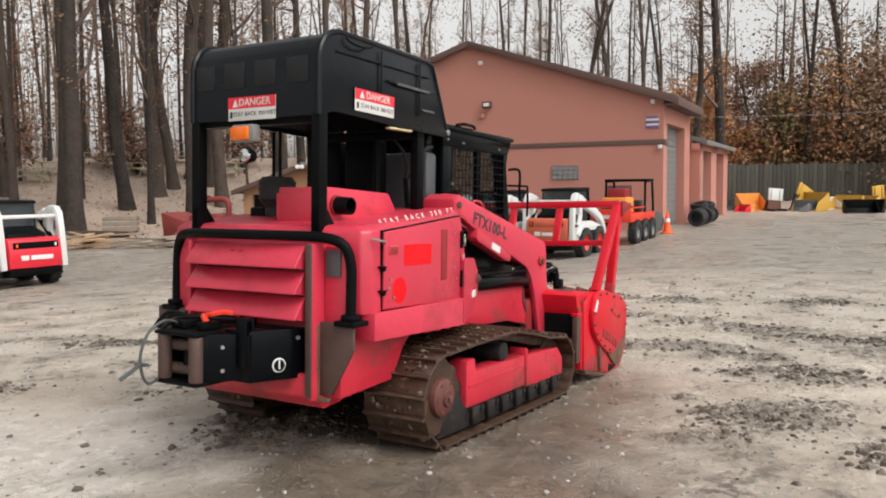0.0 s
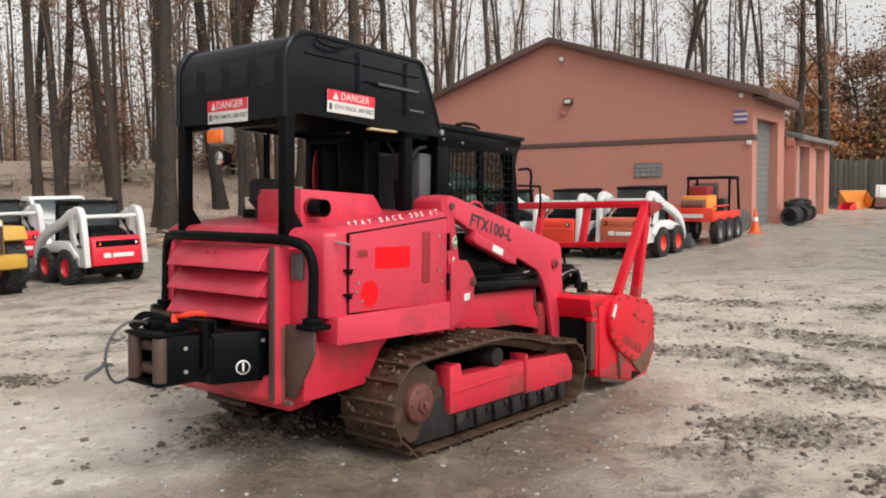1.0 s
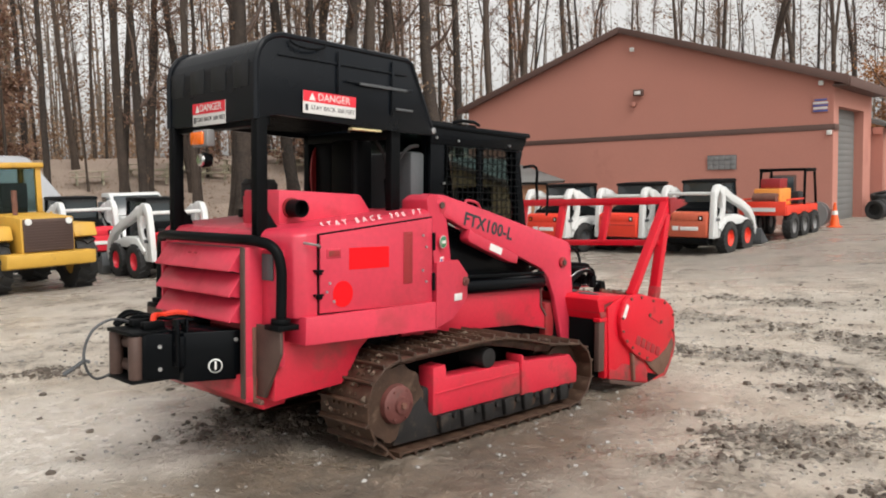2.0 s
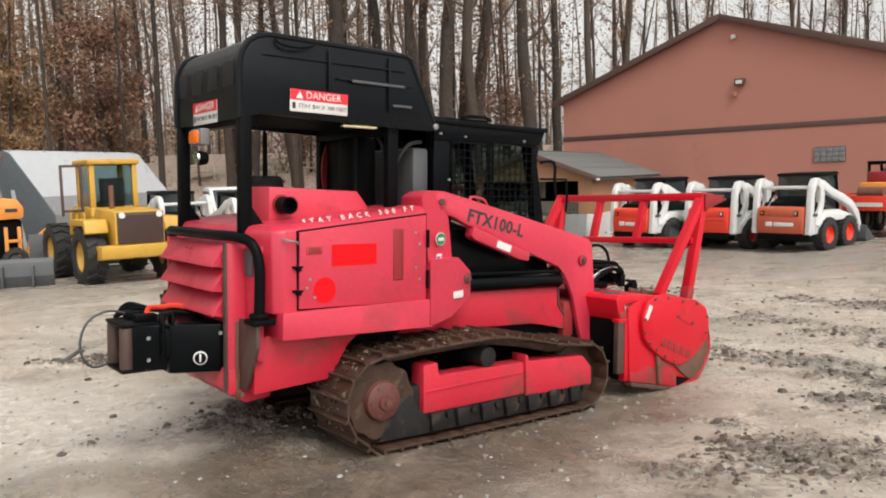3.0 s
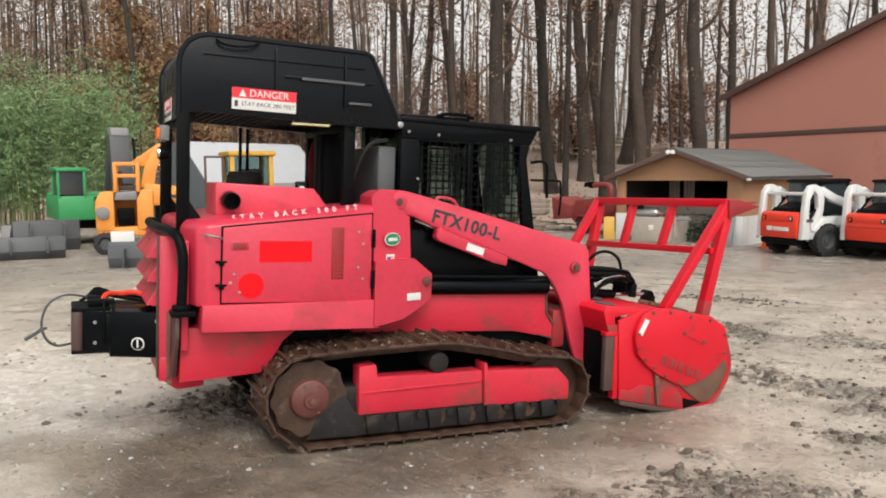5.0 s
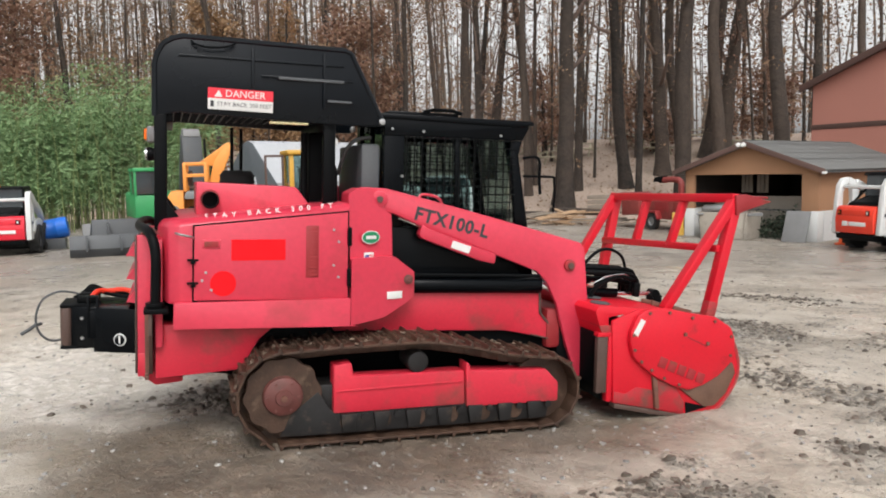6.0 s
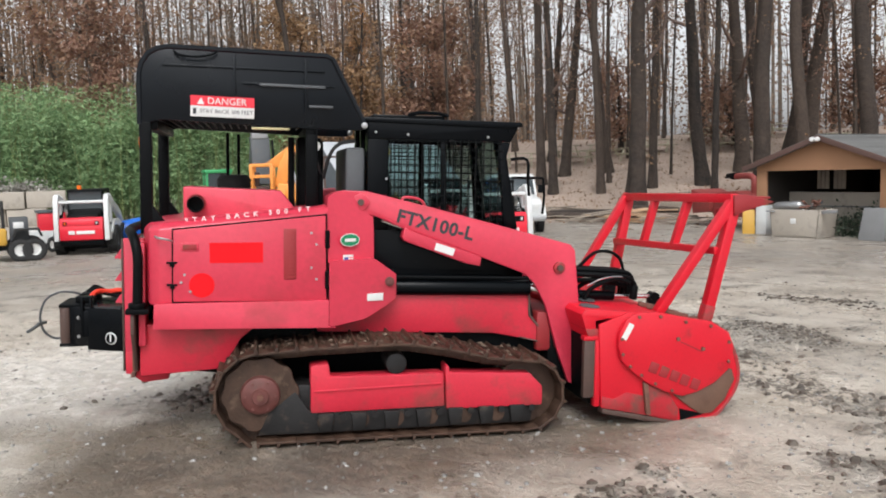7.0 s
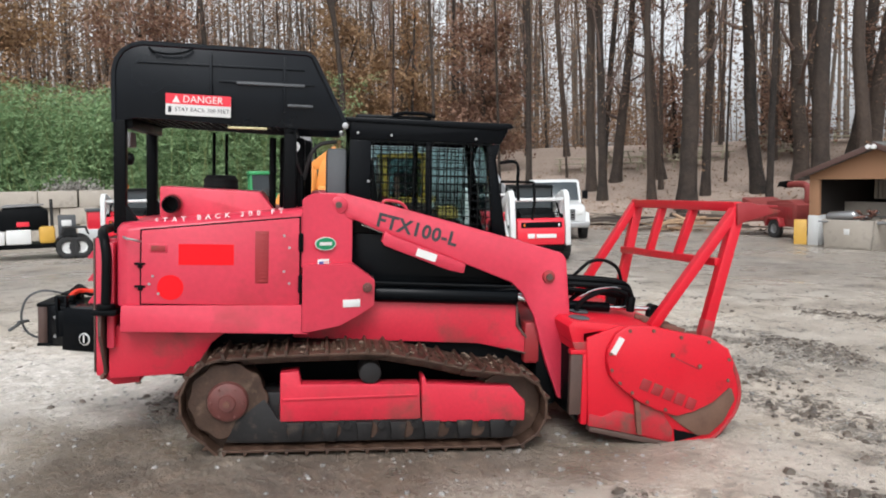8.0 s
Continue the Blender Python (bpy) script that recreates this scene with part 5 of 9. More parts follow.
for sg in (-1, 1):
    # rounded edge tube round the flank, folded ribs, tie-down loop, side rails
    b = empty_bm()
    tube(b, [(x, sg * 0.478, z) for x, z in SILL[:9]], 0.018, 8)
    part("edge_tube", slim(b), M_CANOPY, canopy)
    b = empty_bm()
    for x0, x1, z in ((-1.47, -0.50, 2.26), (-1.0, -0.44, 2.17)):
        box(b, x0, x1, sg * 0.485, sg * 0.494, z - 0.006, z + 0.006, 0.002)
    for x in (-1.05, -0.62):
        box(b, x - 0.008, x + 0.008, sg * 0.485, sg * 0.492, 2.0, 2.33, 0.002)
    part("pressed_rib", slim(b), M_CANOPY, canopy)
    b = empty_bm()
    tube(b, smooth_path([(-1.40, sg * 0.497, 2.345), (-1.37, sg * 0.512, 2.32), (-1.28, sg * 0.517, 2.31), (-1.19, sg * 0.512, 2.325), (-1.15, sg * 0.497, 2.35)], 4), 0.007, 6)
    part("grab_loop", b, M_BLACK, canopy)
    b = empty_bm()
    box(b, -0.90, -0.50, sg * 0.487, sg * 0.497, 2.155, 2.172, 0.003)
    box(b, -0.60, -0.45, sg * 0.487, sg * 0.502, 2.035, 2.05, 0.003)
    part("latch_bar", slim(b), M_GREY, canopy)
    b = empty_bm()
    cyl(b, (-0.25, sg * 0.40, 1.935), (-0.25, sg * 0.462, 1.935), 0.02, seg=14, bev=0.003)
    part("hinge_pin", b, M_STEEL, canopy)
    # tail post with flared foot
    b = empty_bm()
    box(b, -1.605, -1.535, sg * 0.43, sg * 0.49, 1.27, 1.92, 0.008)
    prism(b, [(-1.605, 1.27), (-1.605, 1.42), (-1.535, 1.42), (-1.45, 1.30), (-1.45, 1.25), (-1.605, 1.25)], sg * 0.435, sg * 0.485, "y", 0.006)
    part("post", b, M_BLACKDULL, canopy)
    # front post at the cab
    b = empty_bm()
    box(b, -0.62, -0.545, sg * 0.40, sg * 0.46, 1.36, 1.93, 0.008)
    part("post", b, M_BLACKDULL, canopy)
for z0, x0, x1 in ((1.875, -1.57, -1.50), (1.865, -0.62, -0.55)):
    part("cross_member", box(empty_bm(), x0, x1, -0.46, 0.46, z0, z0 + 0.06, 0.006), M_BLACKDULL, canopy)
b = empty_bm()
box(b, -0.95, -0.72, -0.484, -0.444, 1.892, 1.905, 0.003)
part("underside_plate", b, M_PALEYELLOW, canopy, "pale yellow strip under the canopy edge")
# screen in the underside
b = empty_bm()
for i in range(19):
    box(b, -1.50 + i * 0.05, -1.492 + i * 0.05, -0.46, 0.46, 1.94, 1.948, 0)
part("underside_screen", b, M_BLACKDULL, canopy)


def danger_sign(m, w, h):
    s = part("danger_sign", box(empty_bm(), -w / 2, w / 2, -h / 2, h / 2, 0, 0.004, 0.001), M_SIGNWHITE, canopy, "red and white danger sign", m)
    part("red_band", box(empty_bm(), -w / 2, w / 2, 0.02 * h, h / 2, 0.004, 0.006, 0), M_SIGNRED, s)
    part_of("lettering", lettering("DANGER", h * 0.46, M_SIGNWHITE, 0.0006), s, at(0.07 * w, 0.255 * h, 0.0075))
    b = empty_bm()
    prism(b, [(-0.40 * w, 0.09 * h), (-0.28 * w, 0.09 * h), (-0.34 * w, 0.42 * h)], 0.006, 0.0075, "z", 0)
    part("warning_triangle", b, M_SIGNWHITE, s)
    part_of("lettering", lettering("STAY BACK 300 FEET", h * 0.27, M_INK, 0.0006), s, at(0.06 * w, -0.23 * h, 0.005))
    part("pictogram", box(empty_bm(), -0.46 * w, -0.41 * w, -0.38 * h, -0.10 * h, 0.004, 0.0055, 0), M_INK, s)


danger_sign(at(-1.12, -0.489, 2.02) @ Matrix.Rotation(radians(1.0), 4, "Y") @ SIDE, 0.375, 0.125)
danger_sign(at(-1.6045, 0.0, 1.965) @ REAR, 0.36, 0.13)
# amber lamp under the tail edge
b = empty_bm()
box(b, -1.655, -1.60, -0.06, 0.11, 1.775, 1.872, 0.012)
lamp = part("amber_lamp", b, M_MIDGREY, mulcher, "amber warning lamp in a pale housing")
part("lens", box(empty_bm(), -1.672, -1.65, -0.03, 0.105, 1.785, 1.86, 0.012), M_AMBER, lamp)
b = empty_bm()
lathe(b, [(0.005, -0.03), (0.035, -0.02), (0.045, 0.02), (0.04, 0.035), (0.005, 0.04)], 16, at(-1.62, 0.0, 1.70) @ Matrix.Rotation(radians(-90), 4, "Y"))
wl_ = part("work_lamp", b, M_BLACKDULL, mulcher, "round work lamp")
b = empty_bm()
lathe(b, [(0.002, 0.036), (0.038, 0.036), (0.036, 0.046), (0.002, 0.05)], 16, at(-1.62, 0.0, 1.70) @ Matrix.Rotation(radians(-90), 4, "Y"))
part("lens", b, M_CHROME, wl_)

# cab: hollow black shell with meshed side windows
cab = None
for sg in (-1, 1):
    b = empty_bm()
    y0, y1 = sg * 0.36, sg * 0.40
    prism(b, [(-0.22, 0.86), (0.86, 0.86), (0.80, 1.27), (-0.22, 1.27)], y0, y1, "y", 0.005)
    ob = part("cab" if sg < 0 else "cab_flank", b, M_BLACK, mulcher if sg < 0 else cab, "black cab with steel-mesh side windows" if sg < 0 else "")
    if sg < 0:
        cab = ob
    b = empty_bm()
    prism(b, [(-0.22, 1.272), (-0.085, 1.272), (-0.085, 1.855), (-0.22, 1.855)], y0, y1, "y", 0.005)
    part("cab_post", b, M_BLACK, cab)
    b = empty_bm()
    prism(b, [(-0.22, 1.857), (0.742, 1.857), (0.79, 1.945), (0.78, 1.972), (-0.22, 1.98)], y0, y1, "y", 0.005)
    part("cab_header", b, M_BLACK, cab)
    b = empty_bm()
    prism(b, [(0.655, 1.855), (0.705, 1.27), (0.80, 1.272), (0.715, 1.76), (0.74, 1.855)], y0, y1, "y", 0.005)
    part("cab_post", b, M_BLACK, cab)
    b = empty_bm()
    prism(b, [(0.27, 1.27), (0.31, 1.27), (0.30, 1.857), (0.26, 1.857)], y0, y1, "y", 0.004)
    part("window_bar", b, M_BLACK, cab)
    pane = part("pane", box(empty_bm(), -0.08, 0.66, sg * 0.363, sg * 0.369, 1.275, 1.852, 0), M_GLASS, cab)
    pane.visible_shadow = False
    b = empty_bm()
    for i in range(15):
        x = -0.075 + i * 0.052
        box(b, x, x + 0.007, sg * 0.402, sg * 0.408, 1.27, 1.86, 0)
    for i in range(12):
        z = 1.285 + i * 0.051
        box(b, -0.085, 0.69, sg * 0.408, sg * 0.414, z, z + 0.007, 0)
    part("window_mesh", b, M_BLACKDULL, cab, "black steel window mesh")
    for x, z in ((-0.10, 1.60), (0.04, 1.89), (0.58, 1.885), (-0.17, 1.90)):
        part_of("bolt", RIVET, cab, at(x, sg * 0.405, z))
b = empty_bm()
prism(b, [(-0.25, 1.965), (-0.25, 1.995), (0.81, 1.99), (0.825, 1.96), (0.72, 1.945)], -0.412, 0.412, "y", 0.008)
box(b, -0.18, 0.30, -0.34, 0.34, 1.99, 2.02, 0.01)
tube(b, [(0.05, -0.34, 2.02), (0.12, -0.36, 2.035), (0.25, -0.36, 2.035), (0.32, -0.34, 2.02)], 0.012, 6)
part("roof", b, M_BLACK, cab)
b = empty_bm()
box(b, -0.22, -0.18, -0.358, 0.358, 0.86, 1.45, 0.004)
for y in (-0.355, -0.02, 0.305):
    box(b, -0.22, -0.18, y, y + 0.05, 1.45, 1.97, 0.004)
part("rear_panel", b, M_BLACK, cab)
pane = part("rear_pane", box(empty_bm(), -0.205, -0.199, -0.355, 0.355, 1.45, 1.965, 0), M_GLASS, cab)
pane.visible_shadow = False
b = empty_bm()
for y in (-0.357, 0.307):
    prism(b, [(0.66, 1.955), (0.70, 1.76), (0.79, 1.2), (0.85, 0.87), (0.81, 0.87), (0.75, 1.2), (0.66, 1.76), (0.62, 1.955)], y, y + 0.05, "y", 0.004)
box(b, 0.80, 0.86, -0.357, 0.357, 0.86, 1.15, 0.005)
part("front_frame", b, M_BLACK, cab)
b = empty_bm()
prism(b, [(0.686, 1.95), (0.79, 1.15), (0.796, 1.15), (0.692, 1.95)], -0.305, 0.305, "y", 0)
pane = part("front_pane", b, M_GLASS, cab)
pane.visible_shadow = False
# seat and console inside
b = empty_bm()
box(b, -0.05, 0.32, -0.20, 0.20, 1.10, 1.24, 0.03)
prism(b, [(-0.10, 1.2), (0.02, 1.2), (-0.06, 1.75), (-0.16, 1.74)], -0.19, 0.19, "y", 0.03)
part("seat", b, M_RUBBER, cab, "black seat")
b = empty_bm()
box(b, -0.18, 0.80, -0.355, 0.355, 0.86, 0.90, 0.004)
part("cab_floor", b, M_BLACKDULL, cab)
# reservoir and dark stack behind the cab
b = empty_bm()
box(b, -0.36, -0.235, -0.36, 0.36, 1.35, 1.80, 0.02)
part("cooler_pack", b, M_GREY, mulcher, "grey cooler pack behind the cab")
for x0, x1, y0, y1 in ((-0.66, -0.50, -0.14, 0.10), (-0.58, -0.46, 0.20, 0.40)):
    part("oil_tank", box(empty_bm(), x0, x1, y0, y1, 1.36, 1.87, 0.02), M_BLACKDULL, mulcher)
for p0, p1, r_ in (((-0.70, -0.20, 1.40), (-0.70, -0.20, 1.86), 0.022), ((-0.52, -0.32, 1.40), (-0.52, -0.30, 1.62), 0.018)):
    part("standpipe", cyl(empty_bm(), p0, p1, r_, seg=10), M_BLACKDULL, mulcher)
b = empty_bm()
lathe(b, [(0.01, 0), (0.10, 0.0), (0.115, 0.02), (0.115, 0.03), (0.01, 0.032)], 24, at(-0.567, 0.40, 1.66) @ Matrix.Rotation(radians(90), 4, "X") @ Matrix.Diagonal((0.45, 1.7, 1, 1)))
part("red_shield", b, M_REDDARK, mulcher)
b = empty_bm()
tube(b, smooth_path([(-0.50, -0.30, 1.60), (-0.46, -0.36, 1.75), (-0.40, -0.38, 1.82), (-0.30, -0.36, 1.84)], 5), 0.012, 6)
tube(b, smooth_path([(-0.56, -0.2, 1.9), (-0.56, -0.30, 1.8), (-0.54, -0.32, 1.7), (-0.50, -0.28, 1.6)], 5), 0.010, 6)
part("hose", b, M_RUBBER, mulcher)
b = empty_bm()
cyl(b, (-0.56, -0.40, 1.80), (-0.56, -0.425, 1.80), 0.035, seg=14)
part("round_plate", b, M_SIGNWHITE, mulcher)
# mirror and grab rails at the cab's front corner
b = empty_bm()
tube(b, smooth_path([(0.74, -0.41, 1.74), (0.84, -0.45, 1.74), (0.85, -0.45, 1.60), (0.86, -0.45, 1.50)], 4), 0.011, 6)
tube(b, [(0.75, -0.40, 1.62), (0.95, -0.47, 1.62)], 0.009, 6)
tube(b, smooth_path([(0.95, -0.47, 1.62), (0.96, -0.47, 1.5), (0.95, -0.47, 1.38)], 3), 0.009, 6)
part("grab_rail", b, M_BLACKDULL, cab)
b = empty_bm()
box(b, 0.86, 0.95, 0.35, 0.47, 1.22, 1.33, 0.01)
part("mirror", b, M_BLACKDULL, cab)

# loader arms
ARM = [(-0.42, 1.40), (-0.44, 1.50), (-0.40, 1.525), (-0.24, 1.52), (0.2, 1.415), (1.13, 1.18), (1.165, 1.14), (1.19, 0.9), (1.255, 0.29), (1.21, 0.215), (1.14, 0.235), (1.05, 0.475), (0.965, 0.765), (0.885, 0.914), (0.81, 0.985), (0.33, 1.165), (-0.06, 1.305), (-0.18, 1.36)]
for sg in (-1, 1):
    arm = part("loader_arm", prism(empty_bm(), ARM, sg * 0.50, sg * 0.545, "y", 0.010), M_RED, mulcher, "faded red loader arm with black model lettering" if sg < 0 else "faded red loader arm")
    b = empty_bm()
    prism(b, [(0.0, 1.30), (0.03, 1.275), (0.51, 1.10), (0.50, 1.04), (0.40, 1.06), (0.0, 1.205), (-0.02, 1.23)], sg * 0.475, sg * 0.56, "y", 0.008)
    part("arm_stop", b, M_RED, arm)
    part("plate", box(empty_bm(), -0.065, 0.065, -0.002, 0.002, -0.024, 0.024, 0, at(0.26, sg * 0.562, 1.152) @ Matrix.Rotation(radians(18), 4, "Y")), M_SIGNWHITE, arm, "white sticker")
    for x, z in ((-0.285, 1.452), (1.05, 1.025)):
        b = empty_bm()
        cyl(b, (x, sg * 0.535, z), (x, sg * 0.566, z), 0.052 if x < 0 else 0.04, seg=22, bev=0.006)
        part("pin_boss", b, M_RED if x < 0 else M_REDWORN, arm)
        b = empty_bm()
        cyl(b, (x, sg * 0.564, z), (x, sg * 0.58, z), 0.022, seg=6)
        part("bolt", b, M_BROWN, arm)
    b = empty_bm()
    tube(b, smooth_path([(-0.02, sg * 0.525, 1.45), (0.0, sg * 0.525, 1.485), (0.1, sg * 0.525, 1.47), (0.14, sg * 0.525, 1.42)], 4), 0.009, 6)
    part("hose_clip", b, M_RED, arm)
    # lift cylinder, rod and hydraulic lines
    b = empty_bm()
    cyl(b, (-0.08, sg * 0.49, 0.905), (0.86, sg * 0.49, 0.885), 0.055, seg=20, bev=0.008)
    ram = part("lift_cylinder", b, M_BLACK, mulcher, "black hydraulic lift cylinder")
    b = empty_bm()
    cyl(b, (-0.09, sg * 0.535, 0.975), (0.84, sg * 0.535, 0.955), 0.011, seg=8)
    cyl(b, (-0.10, sg * 0.49, 1.00), (-0.06, sg * 0.49, 1.0), 0.02, seg=8)
    part("pipe", b, M_BLACKDULL, ram)
    b = empty_bm()
    cyl(b, (0.86, sg * 0.49, 0.885), (0.98, sg * 0.49, 0.865), 0.028, seg=14)
    part("piston_rod", b, M_CHROME, ram)
    b = empty_bm()
    cyl(b, (-0.14, sg * 0.475, 1.335), (0.60, sg * 0.475, 1.075), 0.012, seg=8)
    part("pipe", b, M_CHROME, arm)
b = empty_bm()
cyl(b, (1.05, -0.505, 1.025), (1.05, 0.505, 1.025), 0.05, seg=18)
box(b, 0.92, 1.16, -0.498, 0.498, 0.45, 0.72, 0.02)
part("arm_cross_tube", b, M_REDDARK, mulcher)

# mulching head
HY = 0.90
b = empty_bm()
prism(b, [(1.15, 0.60), (1.10, 0.755), (1.13, 0.785), (1.30, 0.775), (1.62, 0.75), (1.72, 0.735), (2.02, 0.655), (2.13, 0.58), (2.11, 0.55), (1.66, 0.70), (1.30, 0.725), (1.20, 0.71), (1.21, 0.60)], -HY + 0.06, HY - 0.06, "y", 0.006)
head = part("mulching_head", b, M_REDHEAD, mulcher, "bright red drum mulching head with push frame")
for sg in (-1, 1):
    # side plate down to the ground with a rounded front, then the bolted belt cover
    b = empty_bm()
    prism(b, [(1.30, 0.72), (1.215, 0.69), (1.245, 0.145), (1.39, 0.117), (1.57, 0.078), (1.775, 0.024), (1.89, 0.012), (2.05, 0.044), (2.14, 0.13), (2.21, 0.24), (2.222, 0.35), (2.20, 0.45), (2.15, 0.57), (1.99, 0.69), (1.70, 0.74), (1.42, 0.765)], sg * (HY - 0.065), sg * (HY - 0.04), "y", 0.005)
    part("side_plate", b, M_REDHEAD, head)
    b = empty_bm()
    prism(b, [(1.383, 0.723), (1.336, 0.625), (1.334, 0.555), (1.358, 0.457), (1.436, 0.380), (1.54, 0.305), (1.677, 0.240), (1.80, 0.205), (1.914, 0.232), (2.036, 0.290), (2.13, 0.374), (2.16, 0.455), (2.157, 0.540), (2.12, 0.625), (1.99, 0.700), (1.80, 0.730), (1.60, 0.770), (1.46, 0.768)], sg * (HY - 0.041), sg * HY, "y", 0.012)
    cov = part("belt_cover", b, M_REDHEAD, head, "bright red bolted belt cover")
    for x, z in ((1.355, 0.60), (1.365, 0.50), (1.42, 0.42), (1.50, 0.36), (1.60, 0.30), (1.72, 0.25), (2.12, 0.43), (2.12, 0.56), (1.98, 0.67), (1.80, 0.70), (1.62, 0.74), (1.47, 0.74)):
        part_of("bolt", RBOLT, cov, at(x, sg * HY, z))
    for x, z in ((1.75, 0.59), (1.93, 0.52)):
        part_of("bolt", RBOLT, cov, at(x, sg * HY, z) @ Matrix.Diagonal((1.3, 1, 1.3, 1)))
    part("scratch", box(empty_bm(), -0.085, 0.085, -0.002, 0.002, -0.004, 0.004, 0, at(1.85, sg * (HY + 0.001), 0.535) @ Matrix.Rotation(radians(24), 4, "Y")), M_REDDARK, cov)
    # embossed maker's word as plain raised bars
    for i in range(5):
        part("raised_bar", box(empty_bm(), -0.031, 0.031, -0.004, 0.003, -0.035, 0.035, 0.003, at(1.585 + i * 0.075, sg * (HY + 0.001), 0.405 - i * 0.030) @ Matrix.Rotation(radians(22), 4, "Y")), M_REDDARK, cov)
    # bare steel below the cover, the scuffed plate and its rib, the dark gap at the drum
    b = empty_bm()
    prism(b, [(1.72, 0.235), (1.80, 0.205), (1.914, 0.232), (2.036, 0.290), (2.13, 0.374), (2.165, 0.37), (2.19, 0.30), (2.12, 0.16), (2.03, 0.08), (1.95, 0.075), (1.86, 0.13)], sg * (HY - 0.041), sg * (HY - 0.022), "y", 0.004)
    part("wear_plate", b, M_TANSTEEL, head, "bare tan-stained wear plate")
    # flat black plate painting in the shade of the opening at the drum
    b = empty_bm()
    prism(b, [(1.80, 0.115), (1.81, 0.035), (1.98, 0.07)], sg * (HY - 0.041), sg * (HY - 0.036), "y", 0)
    part("drum_gap", b, M_BLACKDULL, head)
    b = empty_bm()
    prism(b, [(1.565, 0.285), (1.585, 0.085), (1.785, 0.035), (1.79, 0.115), (1.71, 0.235)], sg * (HY - 0.041), sg * (HY - 0.03), "y", 0.003)
    part("scuffed_plate", b, M_REDWORN, head, "scuffed dark red plate")
    b = empty_bm()
    prism(b, [(1.525, 0.31), (1.56, 0.29), (1.585, 0.085), (1.555, 0.09)], sg * (HY - 0.041), sg * (HY - 0.012), "y", 0.003)
    part("rib", b, M_RUST, head)
    b = empty_bm()
    prism(b, [(1.245, 0.145), (1.39, 0.117), (1.555, 0.082), (1.545, 0.21), (1.42, 0.24), (1.33, 0.20), (1.25, 0.22)], sg * (HY - 0.041), sg * (HY - 0.038), "y", 0.001)
    part("mud_splash", b, M_REDWORN, head, "dried mud on the plate's foot")
    # rolled front edge of the side plate
    b = empty_bm()
    tube(b, smooth_path([(2.155, sg * (HY - 0.05), 0.55), (2.20, sg * (HY - 0.05), 0.45), (2.225, sg * (HY - 0.05), 0.35), (2.212, sg * (HY - 0.05), 0.24), (2.14, sg * (HY - 0.05), 0.128), (2.05, sg * (HY - 0.05), 0.044), (1.89, sg * (HY - 0.05), 0.012), (1.775, sg * (HY - 0.05), 0.024)], 4), 0.017, 7)
    part("rolled_edge", b, M_REDWORN, head)
    part("white_sticker", box(empty_bm(), -0.019, 0.019, -0.002, 0.002, -0.056, 0.056, 0, at(1.395, sg * (HY + 0.002), 0.648) @ Matrix.Rotation(radians(29), 4, "Y")), M_SIGNWHITE, head)
    part("skid_shoe", prism(empty_bm(), [(1.25, 0.14), (1.55, 0.08), (1.86, 0.015), (1.86, 0.0), (1.55, 0.045), (1.25, 0.11)], sg * (HY - 0.10), sg * (HY - 0.03), "y", 0.004), M_BROWN, head)
    # upright pocket at the back corner
    part("corner_rib", box(empty_bm(), 1.125, 1.20, sg * 0.80, sg * 0.845, 0.21, 0.585, 0.006), M_BROWN, head)
    part("corner_rib", box(empty_bm(), 1.12, 1.235, sg * 0.79, sg * 0.85, 0.585, 0.612, 0.004), M_REDHEAD, head)
    part("corner_post", box(empty_bm(), 1.20, 1.24, sg * 0.79, sg * 0.848, 0.15, 0.60, 0.005), M_REDHEAD, head)
# back plate, set in from the sides, black to paint in the shade behind the arm
b = empty_bm()
prism(b, [(1.15, 0.67), (1.20, 0.67), (1.22, 0.25), (1.25, 0.15), (1.19, 0.15), (1.16, 0.25)], -0.78, 0.78, "y", 0.006)
part("back_plate", b, M_BLACKDULL, head, "near-black back plate, the gap's shade put into its colour")
# drum with teeth
b = empty_bm()
cyl(b, (1.86, -HY + 0.08, 0.31), (1.86, HY - 0.08, 0.31), 0.215, seg=40)
drum = part("drum", b, M_RUST, head, "rusty mulching drum")
tth = empty_bm()
box(tth, -0.02, 0.03, -0.028, 0.028, 0.20, 0.265, 0.006)
tooth = as_mesh("tooth", tth, M_RUST)
for i in range(30):
    a = i * 2.399
    part_of("tooth", tooth, drum, at(1.86, -HY + 0.12 + i * (2 * HY - 0.24) / 29, 0.31) @ Matrix.Rotation(a, 4, "Y"))
# deck: dusty hatches, front ledge, mud in the hollow behind the frame's feet
for y in (-0.68, -0.42):
    b = empty_bm()
    lathe(b, [(0.004, 0.0), (0.075, 0.0), (0.08, 0.006), (0.07, 0.012), (0.004, 0.012)], 16, at(1.22 if y < -0.5 else 1.30, y, 0.778) @ Matrix.Rotation(radians(3), 4, "Y") @ Matrix.Diagonal((0.8, 1.1, 1, 1)))
    part("deck_hatch", b, M_GREY, head, "round dusty hatch plate")
part("deck_hatch", box(empty_bm(), 1.16, 1.30, 0.1, 0.5, 0.772, 0.79, 0.006), M_REDWORN, head)
part("deck_ledge", prism(empty_bm(), [(1.155, 0.60), (1.13, 0.66), (1.225, 0.66), (1.225, 0.60)], -HY + 0.055, HY - 0.055, "y", 0.004), M_REDWORN, head)
for y in (-0.74, -0.62, -0.5):
    b = empty_bm()
    bar(b, (1.66, y, 0.765), (1.88, y - 0.03, 0.715), 0.03, 0.03, 0.004)
    part("deck_stop", b, M_RUST, head)
b = empty_bm()
box(b, 1.0, 1.14, -0.5, 0.5, 0.18, 0.62, 0.02)
